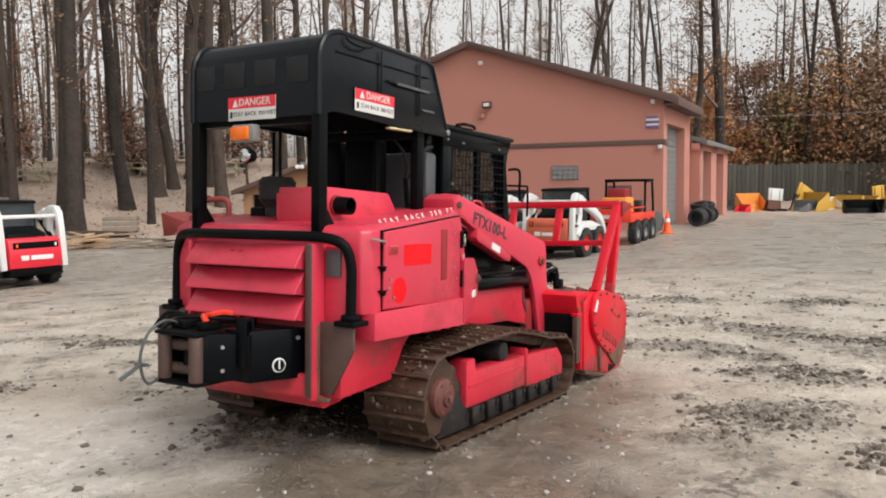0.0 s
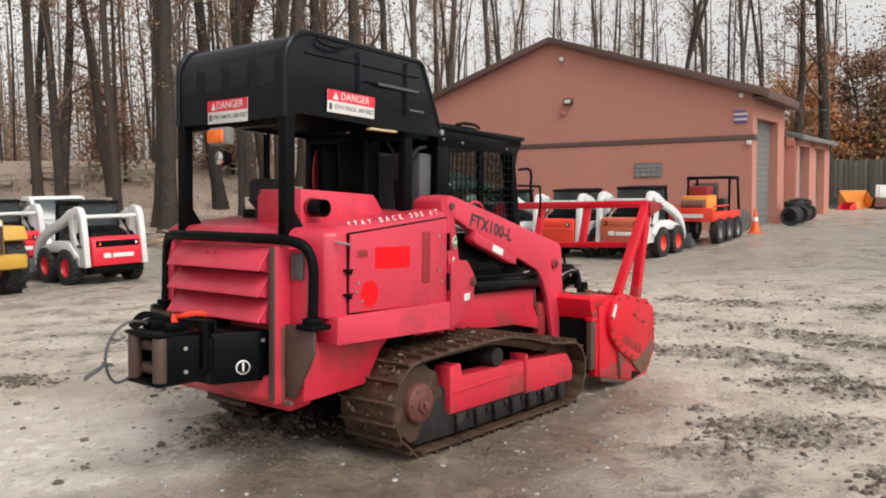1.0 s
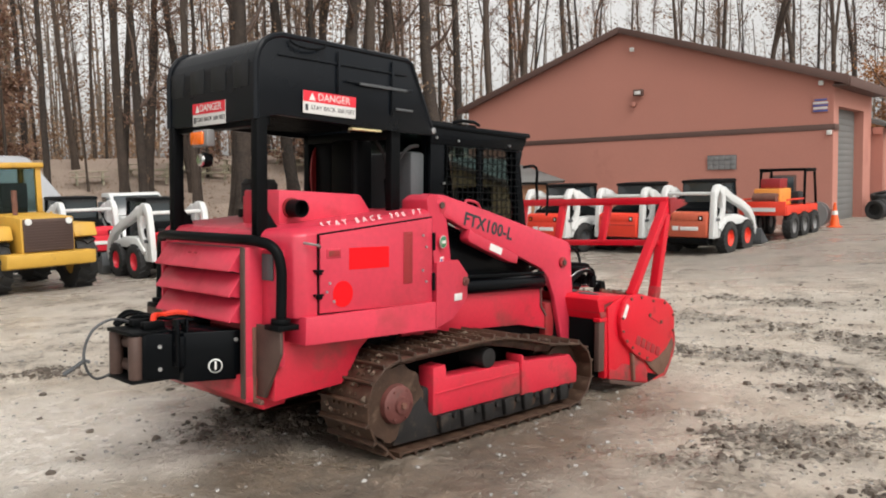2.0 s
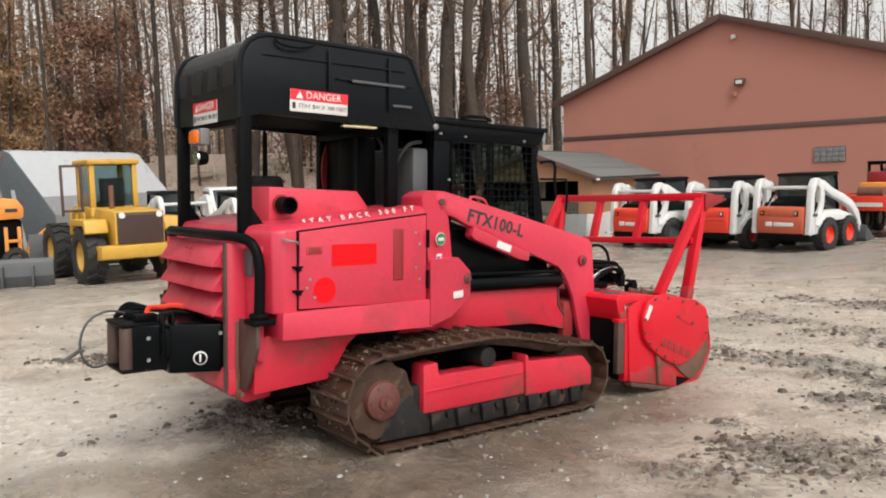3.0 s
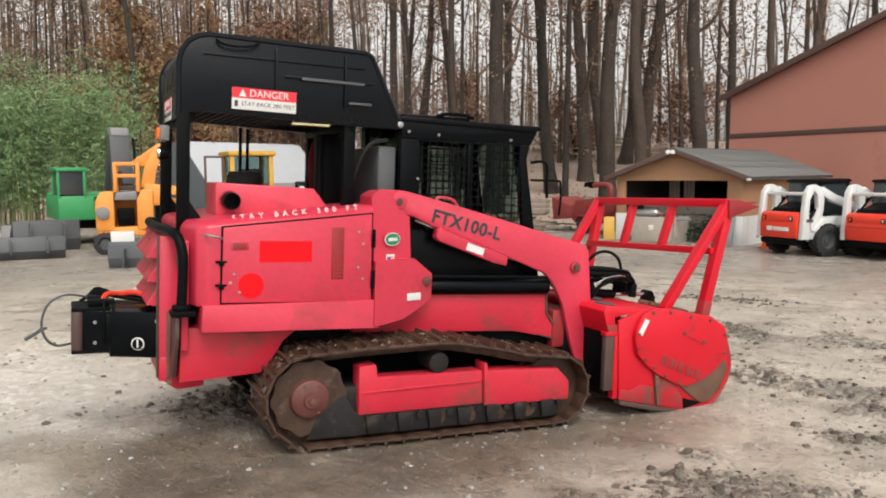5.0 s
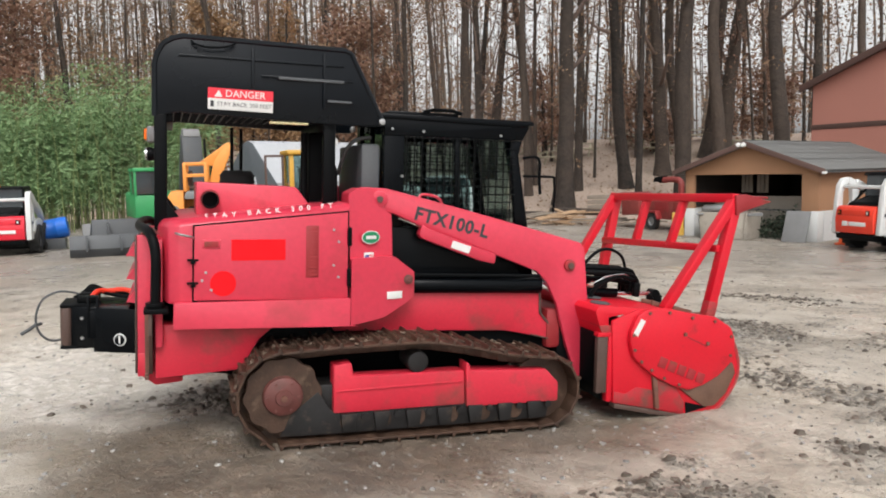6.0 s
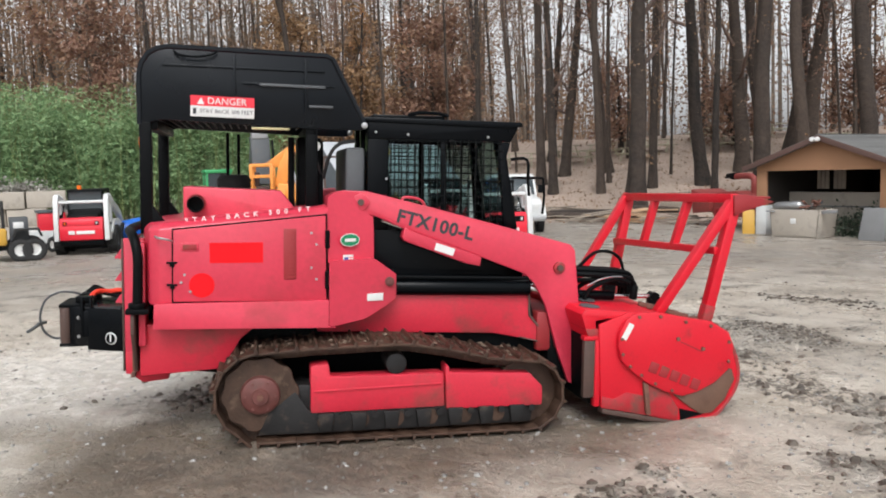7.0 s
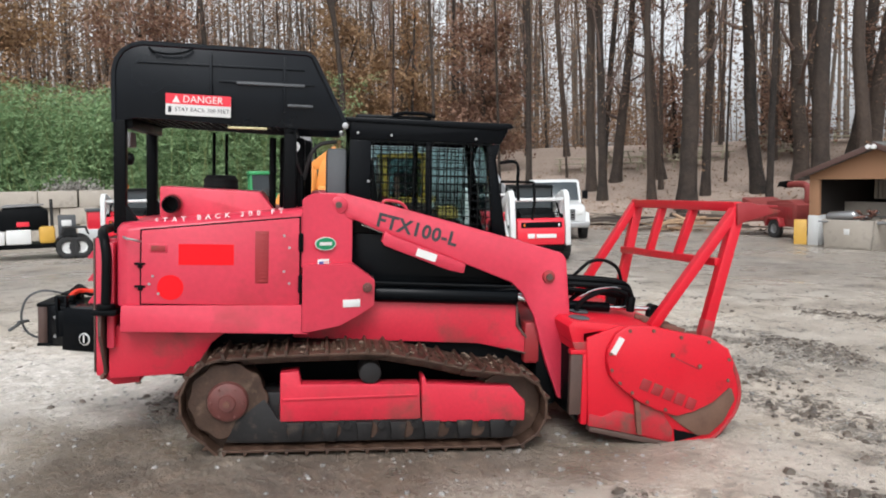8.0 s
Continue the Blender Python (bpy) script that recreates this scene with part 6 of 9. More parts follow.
part("mount_plate", b, M_BLACKDULL, head)
for sg in (-0.36, 0.42):
    b = empty_bm()
    cyl(b, (1.10, sg, 0.82), (1.53, sg, 0.80), 0.034, seg=16, bev=0.004)
    r_ = part("tilt_cylinder", b, M_BLACK, head)
    b = empty_bm()
    cyl(b, (1.53, sg, 0.80), (1.82, sg, 0.79), 0.016, seg=12)
    part("piston_rod", b, M_CHROME, r_)
    b = empty_bm()
    cyl(b, (1.84, sg - 0.04, 0.79), (1.84, sg + 0.04, 0.79), 0.034, seg=12)
    box(b, 1.80, 1.90, sg - 0.03, sg + 0.03, 0.66, 0.78, 0.006)
    part("clevis", b, M_BLACKDULL, r_)
# hydraulic hoses: a bundle that bends over and plugs in, with one thin loop above
for i, (y, dz, dx) in enumerate(((-0.42, 0.0, 0.0), (-0.37, 0.028, 0.012), (-0.31, -0.012, -0.01), (-0.26, 0.030, 0.008), (-0.21, 0.0, -0.012), (-0.34, -0.05, -0.02))):
    b = empty_bm()
    tube(b, smooth_path([(1.03, y + 0.04, 0.90 + dz), (1.20, y + 0.03, 0.955 + dz), (1.37, y, 0.955 + dz), (1.53 + dx, y - 0.01, 0.945 + dz), (1.625 + dx, y - 0.01, 0.925 + dz), (1.665 + dx, y, 0.865), (1.655, y + 0.01, 0.79)], 6), 0.019, 8)
    part("hydraulic_hose", b, M_BLACKDULL, head)
for y in (-0.46, -0.28):
    b = empty_bm()
    tube(b, smooth_path([(1.26, y, 0.76), (1.30, y, 0.85), (1.40, y, 0.905), (1.52, y + 0.02, 0.93), (1.62, y + 0.02, 0.90)], 5), 0.016, 7)
    part("hydraulic_hose", b, M_BLACKDULL, head)
b = empty_bm()
tube(b, smooth_path([(1.22, -0.24, 0.92), (1.30, -0.28, 1.00), (1.40, -0.30, 1.095), (1.50, -0.31, 1.11), (1.59, -0.31, 1.065), (1.625, -0.31, 0.985), (1.63, -0.31, 0.90)], 6), 0.012, 7)
part("hydraulic_hose", b, M_BLACKDULL, head)
b = empty_bm()
tube(b, smooth_path([(1.30, -0.44, 0.88), (1.40, -0.45, 0.93), (1.52, -0.45, 0.945), (1.60, -0.44, 0.93)], 5), 0.006, 6)
part("steel_line", b, M_CHROME, head)
for y in (-0.42, -0.34, -0.26):
    part("hose_end", cyl(empty_bm(), (1.665, y, 0.88), (1.655, y, 0.78), 0.028, seg=10, bev=0.005), M_BLACKDULL, head)
# push frame of square tube
GY0, GY1 = -0.785, 0.70
b = empty_bm()
bar(b, (2.175, GY0 - 0.02, 1.505), (2.115, GY1 + 0.02, 1.478), 0.062, 0.062, 0.006)
frame_top = part("push_frame", b, M_REDHEAD, head, "bright red square-tube push frame")
b = empty_bm()
bar(b, (2.075, GY0, 1.155), (2.025, GY1, 1.105), 0.05, 0.05, 0.005)
part("lower_rail", b, M_REDHEAD, frame_top)
for y in (0.235, -0.235):
    b = empty_bm()
    bar(b, (2.155 - 0.04 * y, y, 1.49), (2.05, y, 1.13), 0.06, 0.05, 0.005)
    part("upright", b, M_REDHEAD, frame_top)
for y, dx in ((GY0, 0.0), (GY1, -0.055)):
    b = empty_bm()
    bar(b, (2.18 + dx, y, 1.50), (1.655, y, 0.745), 0.072, 0.058, 0.006)
    part("brace", b, M_REDHEAD, frame_top)
    b = empty_bm()
    bar(b, (2.19 + dx, y, 1.49), (1.985, y, 0.62), 0.074, 0.068, 0.006)
    part("leg", b, M_REDHEAD, frame_top)
    b = empty_bm()
    box(b, 1.93, 2.06, y + 0.02, y + 0.11, 0.60, 0.70, 0.01)
    box(b, 2.03, 2.09, y - 0.03, y + 0.05, 0.60, 0.67, 0.012)
    part("bracket", b, M_RUST, frame_top)
    b = empty_bm()
    bar(b, (1.99, y - 0.001, 0.64), (2.025, y - 0.001, 0.79), 0.077, 0.071, 0.004)
    part("rust_sleeve", b, M_REDWORN, frame_top)
b = empty_bm()
prism(b, [(2.15, 1.525), (2.23, 1.535), (2.45, 1.485), (2.23, 1.42), (2.16, 1.39)], GY0 - 0.055, GY0 - 0.035, "y", 0.003)
prism(b, [(2.19, GY0 - 0.04), (2.43, GY0 - 0.04), (2.39, GY0 + 0.10), (2.19, GY0 + 0.35)], 1.505, 1.52, "z", 0.003)
part("deflector_plate", b, M_REDDARK, frame_top, "weathered dark red deflector plate")


# ---- trees ----
def raw_tube(V, Fc, pts, rs, seg):
    """Appends a tube to plain vertex and face lists."""
    k0, side = len(V), None
    for i, p in enumerate(pts):
        d = (pts[min(i + 1, len(pts) - 1)] - pts[max(i - 1, 0)]).normalized()
        if side is None:
            side = d.cross(Vector((0.31, 0.87, 0.37))).normalized()
        side = (side - d * side.dot(d)).normalized()
        up = d.cross(side)
        for k in range(seg):
            a = 2 * math.pi * k / seg
            V.append(tuple(p + rs[i] * (side * math.cos(a) + up * math.sin(a))))
    for i in range(len(pts) - 1):
        for k in range(seg):
            Fc.append((k0 + i * seg + k, k0 + i * seg + (k + 1) % seg, k0 + (i + 1) * seg + (k + 1) % seg, k0 + (i + 1) * seg + k))


def raw_leaf(V, Fc, p, size, rng, slim=0.6, droop=0.0):
    d = Vector((rng.gauss(0, 1), rng.gauss(0, 1), rng.gauss(0, 0.7) - droop)).normalized()
    s = d.cross(Vector((rng.gauss(0, 1), rng.gauss(0, 1), rng.gauss(0, 1)))).normalized() * size * slim * 0.5
    k = len(V)
    V += [tuple(p), tuple(p + d * size * 0.5 + s), tuple(p + d * size), tuple(p + d * size * 0.5 - s)]
    Fc.append((k, k + 1, k + 2, k + 3))


def mesh_of(name, V, Fc, material, smooth=True):
    me = bpy.data.meshes.new(name)
    me.from_pydata(V, [], Fc)
    if smooth:
        for p in me.polygons:
            p.use_smooth = True
    me.materials.append(material)
    return me


def limb(start, d, length, n, rng, wander, lift):
    pts, p = [start.copy()], start.copy()
    for _ in range(n):
        d = (d + Vector((rng.gauss(0, wander), rng.gauss(0, wander), rng.gauss(0, wander) + lift))).normalized()
        p = p + d * (length / n)
        pts.append(p.copy())
    return pts


def make_tree(seed, height, leaf_mat, leaves, leaf_size, first, fork=False):
    """A tall woodland tree of 1 m girth class at the origin: trunk, limbs and twigs, and the leaves it has kept."""
    rng = random.Random(seed)
    t = new("tree")
    tv, tf, bv, bf, lv, lf = [], [], [], [], [], []
    base_r = 0.36
    spine = limb(Vector((0, 0, -0.4)), Vector((rng.gauss(0, 0.03), rng.gauss(0, 0.03), 1)), height, 16, rng, 0.055, 0.03)
    rs = [base_r * (1.45 if i == 0 else 1.0) * (1 - 0.9 * (i / 16) ** 1.25) for i in range(17)]
    raw_tube(tv, tf, spine, rs, 11)
    stems = [(spine, rs)]
    if fork:
        k = 6
        d = Vector((rng.choice((-1, 1)) * 0.35, rng.gauss(0, 0.2), 1)).normalized()
        st = limb(spine[k], d, height * 0.6, 10, rng, 0.05, 0.05)
        r2 = [rs[k] * 0.75 * (1 - 0.9 * i / 10) for i in range(11)]
        raw_tube(tv, tf, st, r2, 8)
        stems.append((st, r2))
    tips = []
    for pts, rr in stems:
        count = 15 if pts is spine else 8
        for i in range(count):
            h = first + (1 - first) * (i + rng.random()) / count
            j = min(int(h * (len(pts) - 1)), len(pts) - 2)
            p = pts[j].lerp(pts[j + 1], rng.random())
            a = rng.uniform(0, 6.283)
            d = Vector((math.cos(a), math.sin(a), rng.uniform(0.25, 1.0))).normalized()
            ln = rng.uniform(1.6, 4.6) * (1.15 - 0.5 * h)
            arm = limb(p, d, ln, 6, rng, 0.16, 0.08)
            r0 = max(0.025, rr[j] * rng.uniform(0.22, 0.42))
            raw_tube(bv, bf, arm, [r0 * (1 - 0.85 * q / 6) for q in range(7)], 5)
            for q in range(7):
                s = arm[rng.randint(1, 6)]
                a2 = rng.uniform(0, 6.283)
                tw = limb(s, Vector((math.cos(a2), math.sin(a2), rng.uniform(-0.2, 0.8))).normalized(), rng.uniform(0.6, 1.9), 4, rng, 0.25, 0.03)
                raw_tube(bv, bf, tw, [0.014, 0.012, 0.010, 0.008, 0.005], 3)
                for _ in range(2):
                    s2 = tw[rng.randint(1, 4)]
                    a3 = rng.uniform(0, 6.283)
                    tw2 = limb(s2, Vector((math.cos(a3), math.sin(a3), rng.uniform(-0.4, 0.6))).normalized(), rng.uniform(0.4, 1.0), 2, rng, 0.3, 0.0)
                    raw_tube(bv, bf, tw2, [0.008, 0.006, 0.004], 3)
                    tips += tw2[1:]
                tips += tw[2:]
    # thin dead shoots low on the bole
    for i in range(9):
        j = rng.randint(2, 6)
        a = rng.uniform(0, 6.283)
        tw = limb(spine[j], Vector((math.cos(a), math.sin(a), rng.uniform(-0.1, 0.5))).normalized(), rng.uniform(0.6, 2.4), 5, rng, 0.22, 0.0)
        raw_tube(bv, bf, tw, [0.018, 0.014, 0.011, 0.009, 0.006, 0.004], 3)
        tips += tw[2:]
    for _ in range(leaves):
        p = rng.choice(tips) + Vector((rng.gauss(0, 0.16), rng.gauss(0, 0.16), rng.gauss(-0.05, 0.14)))
        raw_leaf(lv, lf, p, leaf_size * rng.uniform(0.6, 1.3), rng, 0.65, 0.5)
    part_of("trunk", mesh_of("trunk", tv, tf, M_BARK), t)
    part_of("branches", mesh_of("branches", bv, bf, M_TWIG), t)
    part_of("crown", mesh_of("crown", lv, lf, leaf_mat, False), t)
    return t


KINDS = (
    (make_tree(11, 21, M_LEAFBROWN, 1500, 0.13, 0.30), "tall bare woodland tree with a few brown leaves"),
    (make_tree(12, 23, M_LEAFBROWN, 1000, 0.13, 0.38, True), "tall forked leafless woodland tree with grey bark"),
    (make_tree(13, 19, M_LEAFRED, 3000, 0.15, 0.20), "woodland tree with clinging russet leaves"),
    (make_tree(14, 24, M_LEAFBROWN, 1300, 0.13, 0.34), "tall straight leafless woodland tree with brown bark"),
    (make_tree(15, 20, M_LEAFGOLD, 2000, 0.15, 0.26), "tall woodland tree with thin golden leaves"),
)
tree_rng = random.Random(77)
planted = []


def plant(kind, x, y, girth, s=None):
    ob, label = KINDS[kind]
    k = 0.82 * girth / 0.72
    h = s if s else tree_rng.uniform(0.85, 1.15)
    m = Matrix.Translation((x, y, ground_z(x, y))) @ Matrix.Rotation(tree_rng.uniform(0, 6.283), 4, "Z") @ Matrix.Rotation(tree_rng.gauss(0, 0.045), 4, "X")
    if not planted or ob not in [p[0] for p in planted]:
        t = ob
        t.matrix_basis = m
    else:
        t = copy_thing(ob, m)
    t.scale = (k, k, h)
    planted.append((ob, x, y))
    tagged(t, label, "tree", "woodland trees")


NEAR_TREES = [
    (-14.3, 30.9, 0.88), (-15.3, 31.8, 0.5), (-16.5, 35.5, 0.5), (-14.6, 36.8, 0.75), (-14.6, 40.5, 0.9),
    (-14.5, 42.6, 0.7), (-14.6, 45.7, 0.85), (-12.9, 44.0, 1.0), (-20.2, 32.8, 0.55), (-22.5, 34.7, 0.6),
    (-21.1, 38.6, 0.6), (-26.3, 34.1, 0.42), (-23.0, 37.2, 0.7), (-19.4, 36.2, 0.3), (-12.3, 33.5, 0.36),
    (-10.9, 34.9, 0.85), (-10.8, 38.6, 0.75), (-7.7, 37.5, 0.85), (-7.6, 41.8, 0.6), (-6.5, 45.4, 0.55),
    (-4.9, 47.0, 0.55), (14.1, 47.6, 0.6), (16.3, 49.2, 0.85), (-18.0, 33.6, 0.45),
    (3.9, 60.5, 0.50), (9.5, 60.0, 0.55), (12.0, 60.5, 0.62), (14.1, 60.2, 0.50), (15.6, 61.5, 0.55), (24.6, 57.5, 0.50), (27.2, 58.0, 0.62),
]
for i, (x, y, g) in enumerate(NEAR_TREES):
    plant(1 if i > 23 else (0, 3, 1, 3, 0, 1, 3, 2, 0, 1, 3, 0, 2, 2)[i % 14], x, y, g)


def wooded(x, y, gap):
    if math.hypot(x + 4, y - 24) < 9 or (-9 < x < 16 and y < 46) or (x > 9 and y < 58):
        return False
    return all((x - px) ** 2 + (y - py) ** 2 > gap * gap for _, px, py in planted)


count = 0
while count < 118:
    az, d = radians(tree_rng.uniform(-86, 31)), tree_rng.uniform(38, 82)
    x, y = 2 + d * math.sin(az), 1 + d * math.cos(az)
    if (x + 10) * -0.35 + (y - 27.5) * 0.94 < 6 and x < 4:
        continue
    if wooded(x, y, 1.9):
        plant(tree_rng.choice((0, 0, 1, 1, 3, 3, 2, 4)), x, y, tree_rng.choice((0.16, 0.2, 0.24, 0.28, 0.34, 0.42, 0.5)))
        count += 1


def far_woods():
    """The haze of stems, brush and leaves deep in the wood."""
    rng = random.Random(9)
    V, Fc, L, Lf = [], [], [], []
    for i in range(1350):
        az, d = radians(rng.uniform(-95, 38) if i < 620 else rng.uniform(-95, -42)), rng.uniform(72, 150)
        if az > -0.26 and i % 2:
            continue
        x, y = 2 + d * math.sin(az), 1 + d * math.cos(az)
        z = ground_z(x, y)
        h, r = rng.uniform(14, 24), rng.uniform(0.06, 0.22)
        top = Vector((x + rng.gauss(0, 0.8), y, z + h))
        raw_tube(V, Fc, [Vector((x, y, z - 0.5)), Vector((x, y, z - 0.5)).lerp(top, 0.5) + Vector((rng.gauss(0, 0.2), 0, 0)), top], [r, r * 0.7, r * 0.15], 5)
        for _ in range(7):
            p = Vector((x, y, z)).lerp(top, rng.uniform(0.25, 0.95))
            a = rng.uniform(0, 6.283)
            tw = limb(p, Vector((math.cos(a), math.sin(a), rng.uniform(0.3, 1.3))).normalized(), rng.uniform(2, 5), 3, rng, 0.2, 0.05)
            raw_tube(V, Fc, tw, [r * 0.25, r * 0.18, r * 0.12, 0.012], 3)
    tagged(new("far_woods", mesh_of("far_woods", V, Fc, M_HAZETWIG)), "distant bare brown woodland stems and branches", "woods", kind="stuff")
    clumps = [(radians(rng.uniform(-95, 38)), rng.uniform(55, 125), rng.random()) for _ in range(620)]
    # the wood thickens to the west
    clumps += [(radians(-95 + 62 * rng.random() ** 1.1), rng.uniform(58, 120), 0.3 + 0.7 * rng.random()) for _ in range(2000)]
    clumps += [(radians(rng.uniform(-33, -13)), rng.uniform(50, 80), 0.42) for _ in range(150)]
    for az, d, u in clumps:
        x, y = 2 + d * math.sin(az), 1 + d * math.cos(az)
        if x > 6 and y < 58 or (-9 < x < 16 and y < 48) or (-0.70 < az < -0.1 and u > 0.55):
            continue
        z = ground_z(x, y)
        hi = rng.uniform(0.5, 3.5) if u < 0.4 else rng.uniform(3, 26)
        sp = rng.uniform(0.8, 2.6)
        for _ in range(125):
            p = Vector((x + rng.gauss(0, sp), y + rng.gauss(0, sp), max(z + 0.05, z + hi + rng.gauss(0, sp * 0.7))))
            raw_leaf(L, Lf, p, rng.uniform(0.13, 0.32), rng, 0.7, 0.3)
    tagged(new("far_leaves", mesh_of("far_leaves", L, Lf, M_LEAFBROWN, False)), "thin brown autumn leaves and brush in the wood", "leaves", kind="stuff")


far_woods()


def golden_tree(x, y, h, seed, mat, label, spread=2.6):
    leaves = 420 if spread > 3 else 120
    rng = random.Random(seed)
    t = thing("tree", Matrix.Translation((x, y, ground_z(x, y))), label, "tree", "autumn trees")
    tv, tf, lv, lf = [], [], [], []
    spine = limb(Vector((0, 0, -0.3)), Vector((0, 0, 1)), h, 8, rng, 0.08, 0.02)
    raw_tube(tv, tf, spine, [0.2 * (1 - 0.85 * i / 8) for i in range(9)], 8)
    for i in range(26):
        s = spine[rng.randint(2, 7)]
        a = rng.uniform(0, 6.283)
        arm = limb(s, Vector((math.cos(a), math.sin(a), rng.uniform(0.1, 0.9))).normalized(), rng.uniform(0.5, 1.0) * spread, 5, rng, 0.2, 0.05)
        raw_tube(tv, tf, arm, [0.05, 0.04, 0.03, 0.02, 0.012, 0.006], 4)
        for _ in range(leaves):
            p = arm[rng.randint(2, 5)] + Vector((rng.gauss(0, 0.42), rng.gauss(0, 0.42), rng.gauss(-0.1, 0.35)))
            raw_leaf(lv, lf, p, rng.uniform(0.12, 0.26), rng, 0.7, 0.4)
    part_of("trunk", mesh_of("trunk", tv, tf, M_BARK), t)
    part_of("crown", mesh_of("crown", lv, lf, mat, False), t)


for x, y, h, s, mt, lb, sp in (
    (17.5, 58.0, 9.0, 1, M_LEAFGOLD, "golden autumn tree behind the workshop", 3.6), (20.5, 60.0, 10.0, 2, M_LEAFRED, "russet autumn tree behind the fence", 3.8),
    (24.0, 61.0, 8.0, 3, M_LEAFBROWN, "brown-leaved autumn tree behind the fence", 3.6), (28.5, 62.0, 9.0, 4, M_LEAFRED, "russet autumn tree behind the fence", 3.8),
    (33.0, 62.0, 9.0, 9, M_LEAFBROWN, "brown-leaved autumn tree behind the fence", 3.8), (-17.6, 46.0, 4.2, 5, M_LEAFRED, "small russet tree among the trunks", 2.4),
    (-24.0, 44.0, 6.0, 6, M_LEAFRED, "russet sapling among the trunks", 2.6), (-12.8, 50.0, 4.0, 7, M_LEAFRED, "small russet tree on the hillside", 2.6),
    (-38.0, 28.0, 11.0, 8, M_LEAFAMBER, "amber-leaved tree behind the bamboo", 4.0), (-42.0, 20.0, 12.0, 10, M_LEAFRED, "russet tree behind the bamboo", 4.4),
    (-36.0, 33.0, 10.0, 12, M_LEAFAMBER, "amber-leaved tree behind the bamboo", 4.0), (-44.0, 12.0, 13.0, 16, M_LEAFAMBER, "amber-leaved tree behind the bamboo", 4.4), (-32.0, 36.0, 9.0, 14, M_LEAFRED, "russet tree on the slope", 3.4)):
    golden_tree(x, y, h, s, mt, lb, sp)


def thicket():
    """The dense autumn thicket behind the fence: thin stems hung with brown, russet, golden and olive leaves."""
    rng = random.Random(51)
    V, Fc = [], []
    sheets = [([], [], M_LEAFBROWN, "brown autumn leaves of the thicket"), ([], [], M_LEAFRED, "russet autumn leaves of the thicket"),
              ([], [], M_LEAFGOLD, "golden autumn leaves of the thicket"), ([], [], M_LEAFOLIVE, "olive green leaves of the thicket")]
    for i in range(330):
        az, d = radians(rng.uniform(14.5, 42)), rng.uniform(59, 76)
        x, y = 2 + d * math.sin(az), 1 + d * math.cos(az)
        h = rng.uniform(4, 12.0) * (0.75 + 0.35 * math.sin(az * 17))
        z = ground_z(x, y)
        stem = limb(Vector((x, y, z)), Vector((rng.gauss(0, 0.1), rng.gauss(0, 0.1), 1)), h, 6, rng, 0.12, 0.03)
        raw_tube(V, Fc, stem, [0.06, 0.05, 0.04, 0.03, 0.025, 0.02, 0.01], 4)
        mix = rng.random()
        east = math.degrees(az) > 23.5
        pick = 0 if mix < (0.66 if east else 0.14) else 1 if mix < (0.90 if east else 0.40) else 2 if mix < (0.94 if east else 0.88) else 3
        lv, lf = sheets[pick][0], sheets[pick][1]
        for _ in range(480):
            p = stem[rng.randint(1, 6)] + Vector((rng.gauss(0, 0.9), rng.gauss(0, 0.9), rng.gauss(0, 0.7)))
            if p.z > z:
                raw_leaf(lv, lf, p, rng.uniform(0.16, 0.36), rng, 0.7, 0.4)
    tagged(new("thicket_stems", mesh_of("thicket_stems", V, Fc, M_BARK)), "thin dark stems of the autumn thicket behind the fence", "thicket", kind="stuff")
    for lv, lf, mt, lb in sheets:
        tagged(new("thicket_leaves", mesh_of("thicket_leaves", lv, lf, mt, False)), lb + " behind the fence", "thicket", kind="stuff")


thicket()


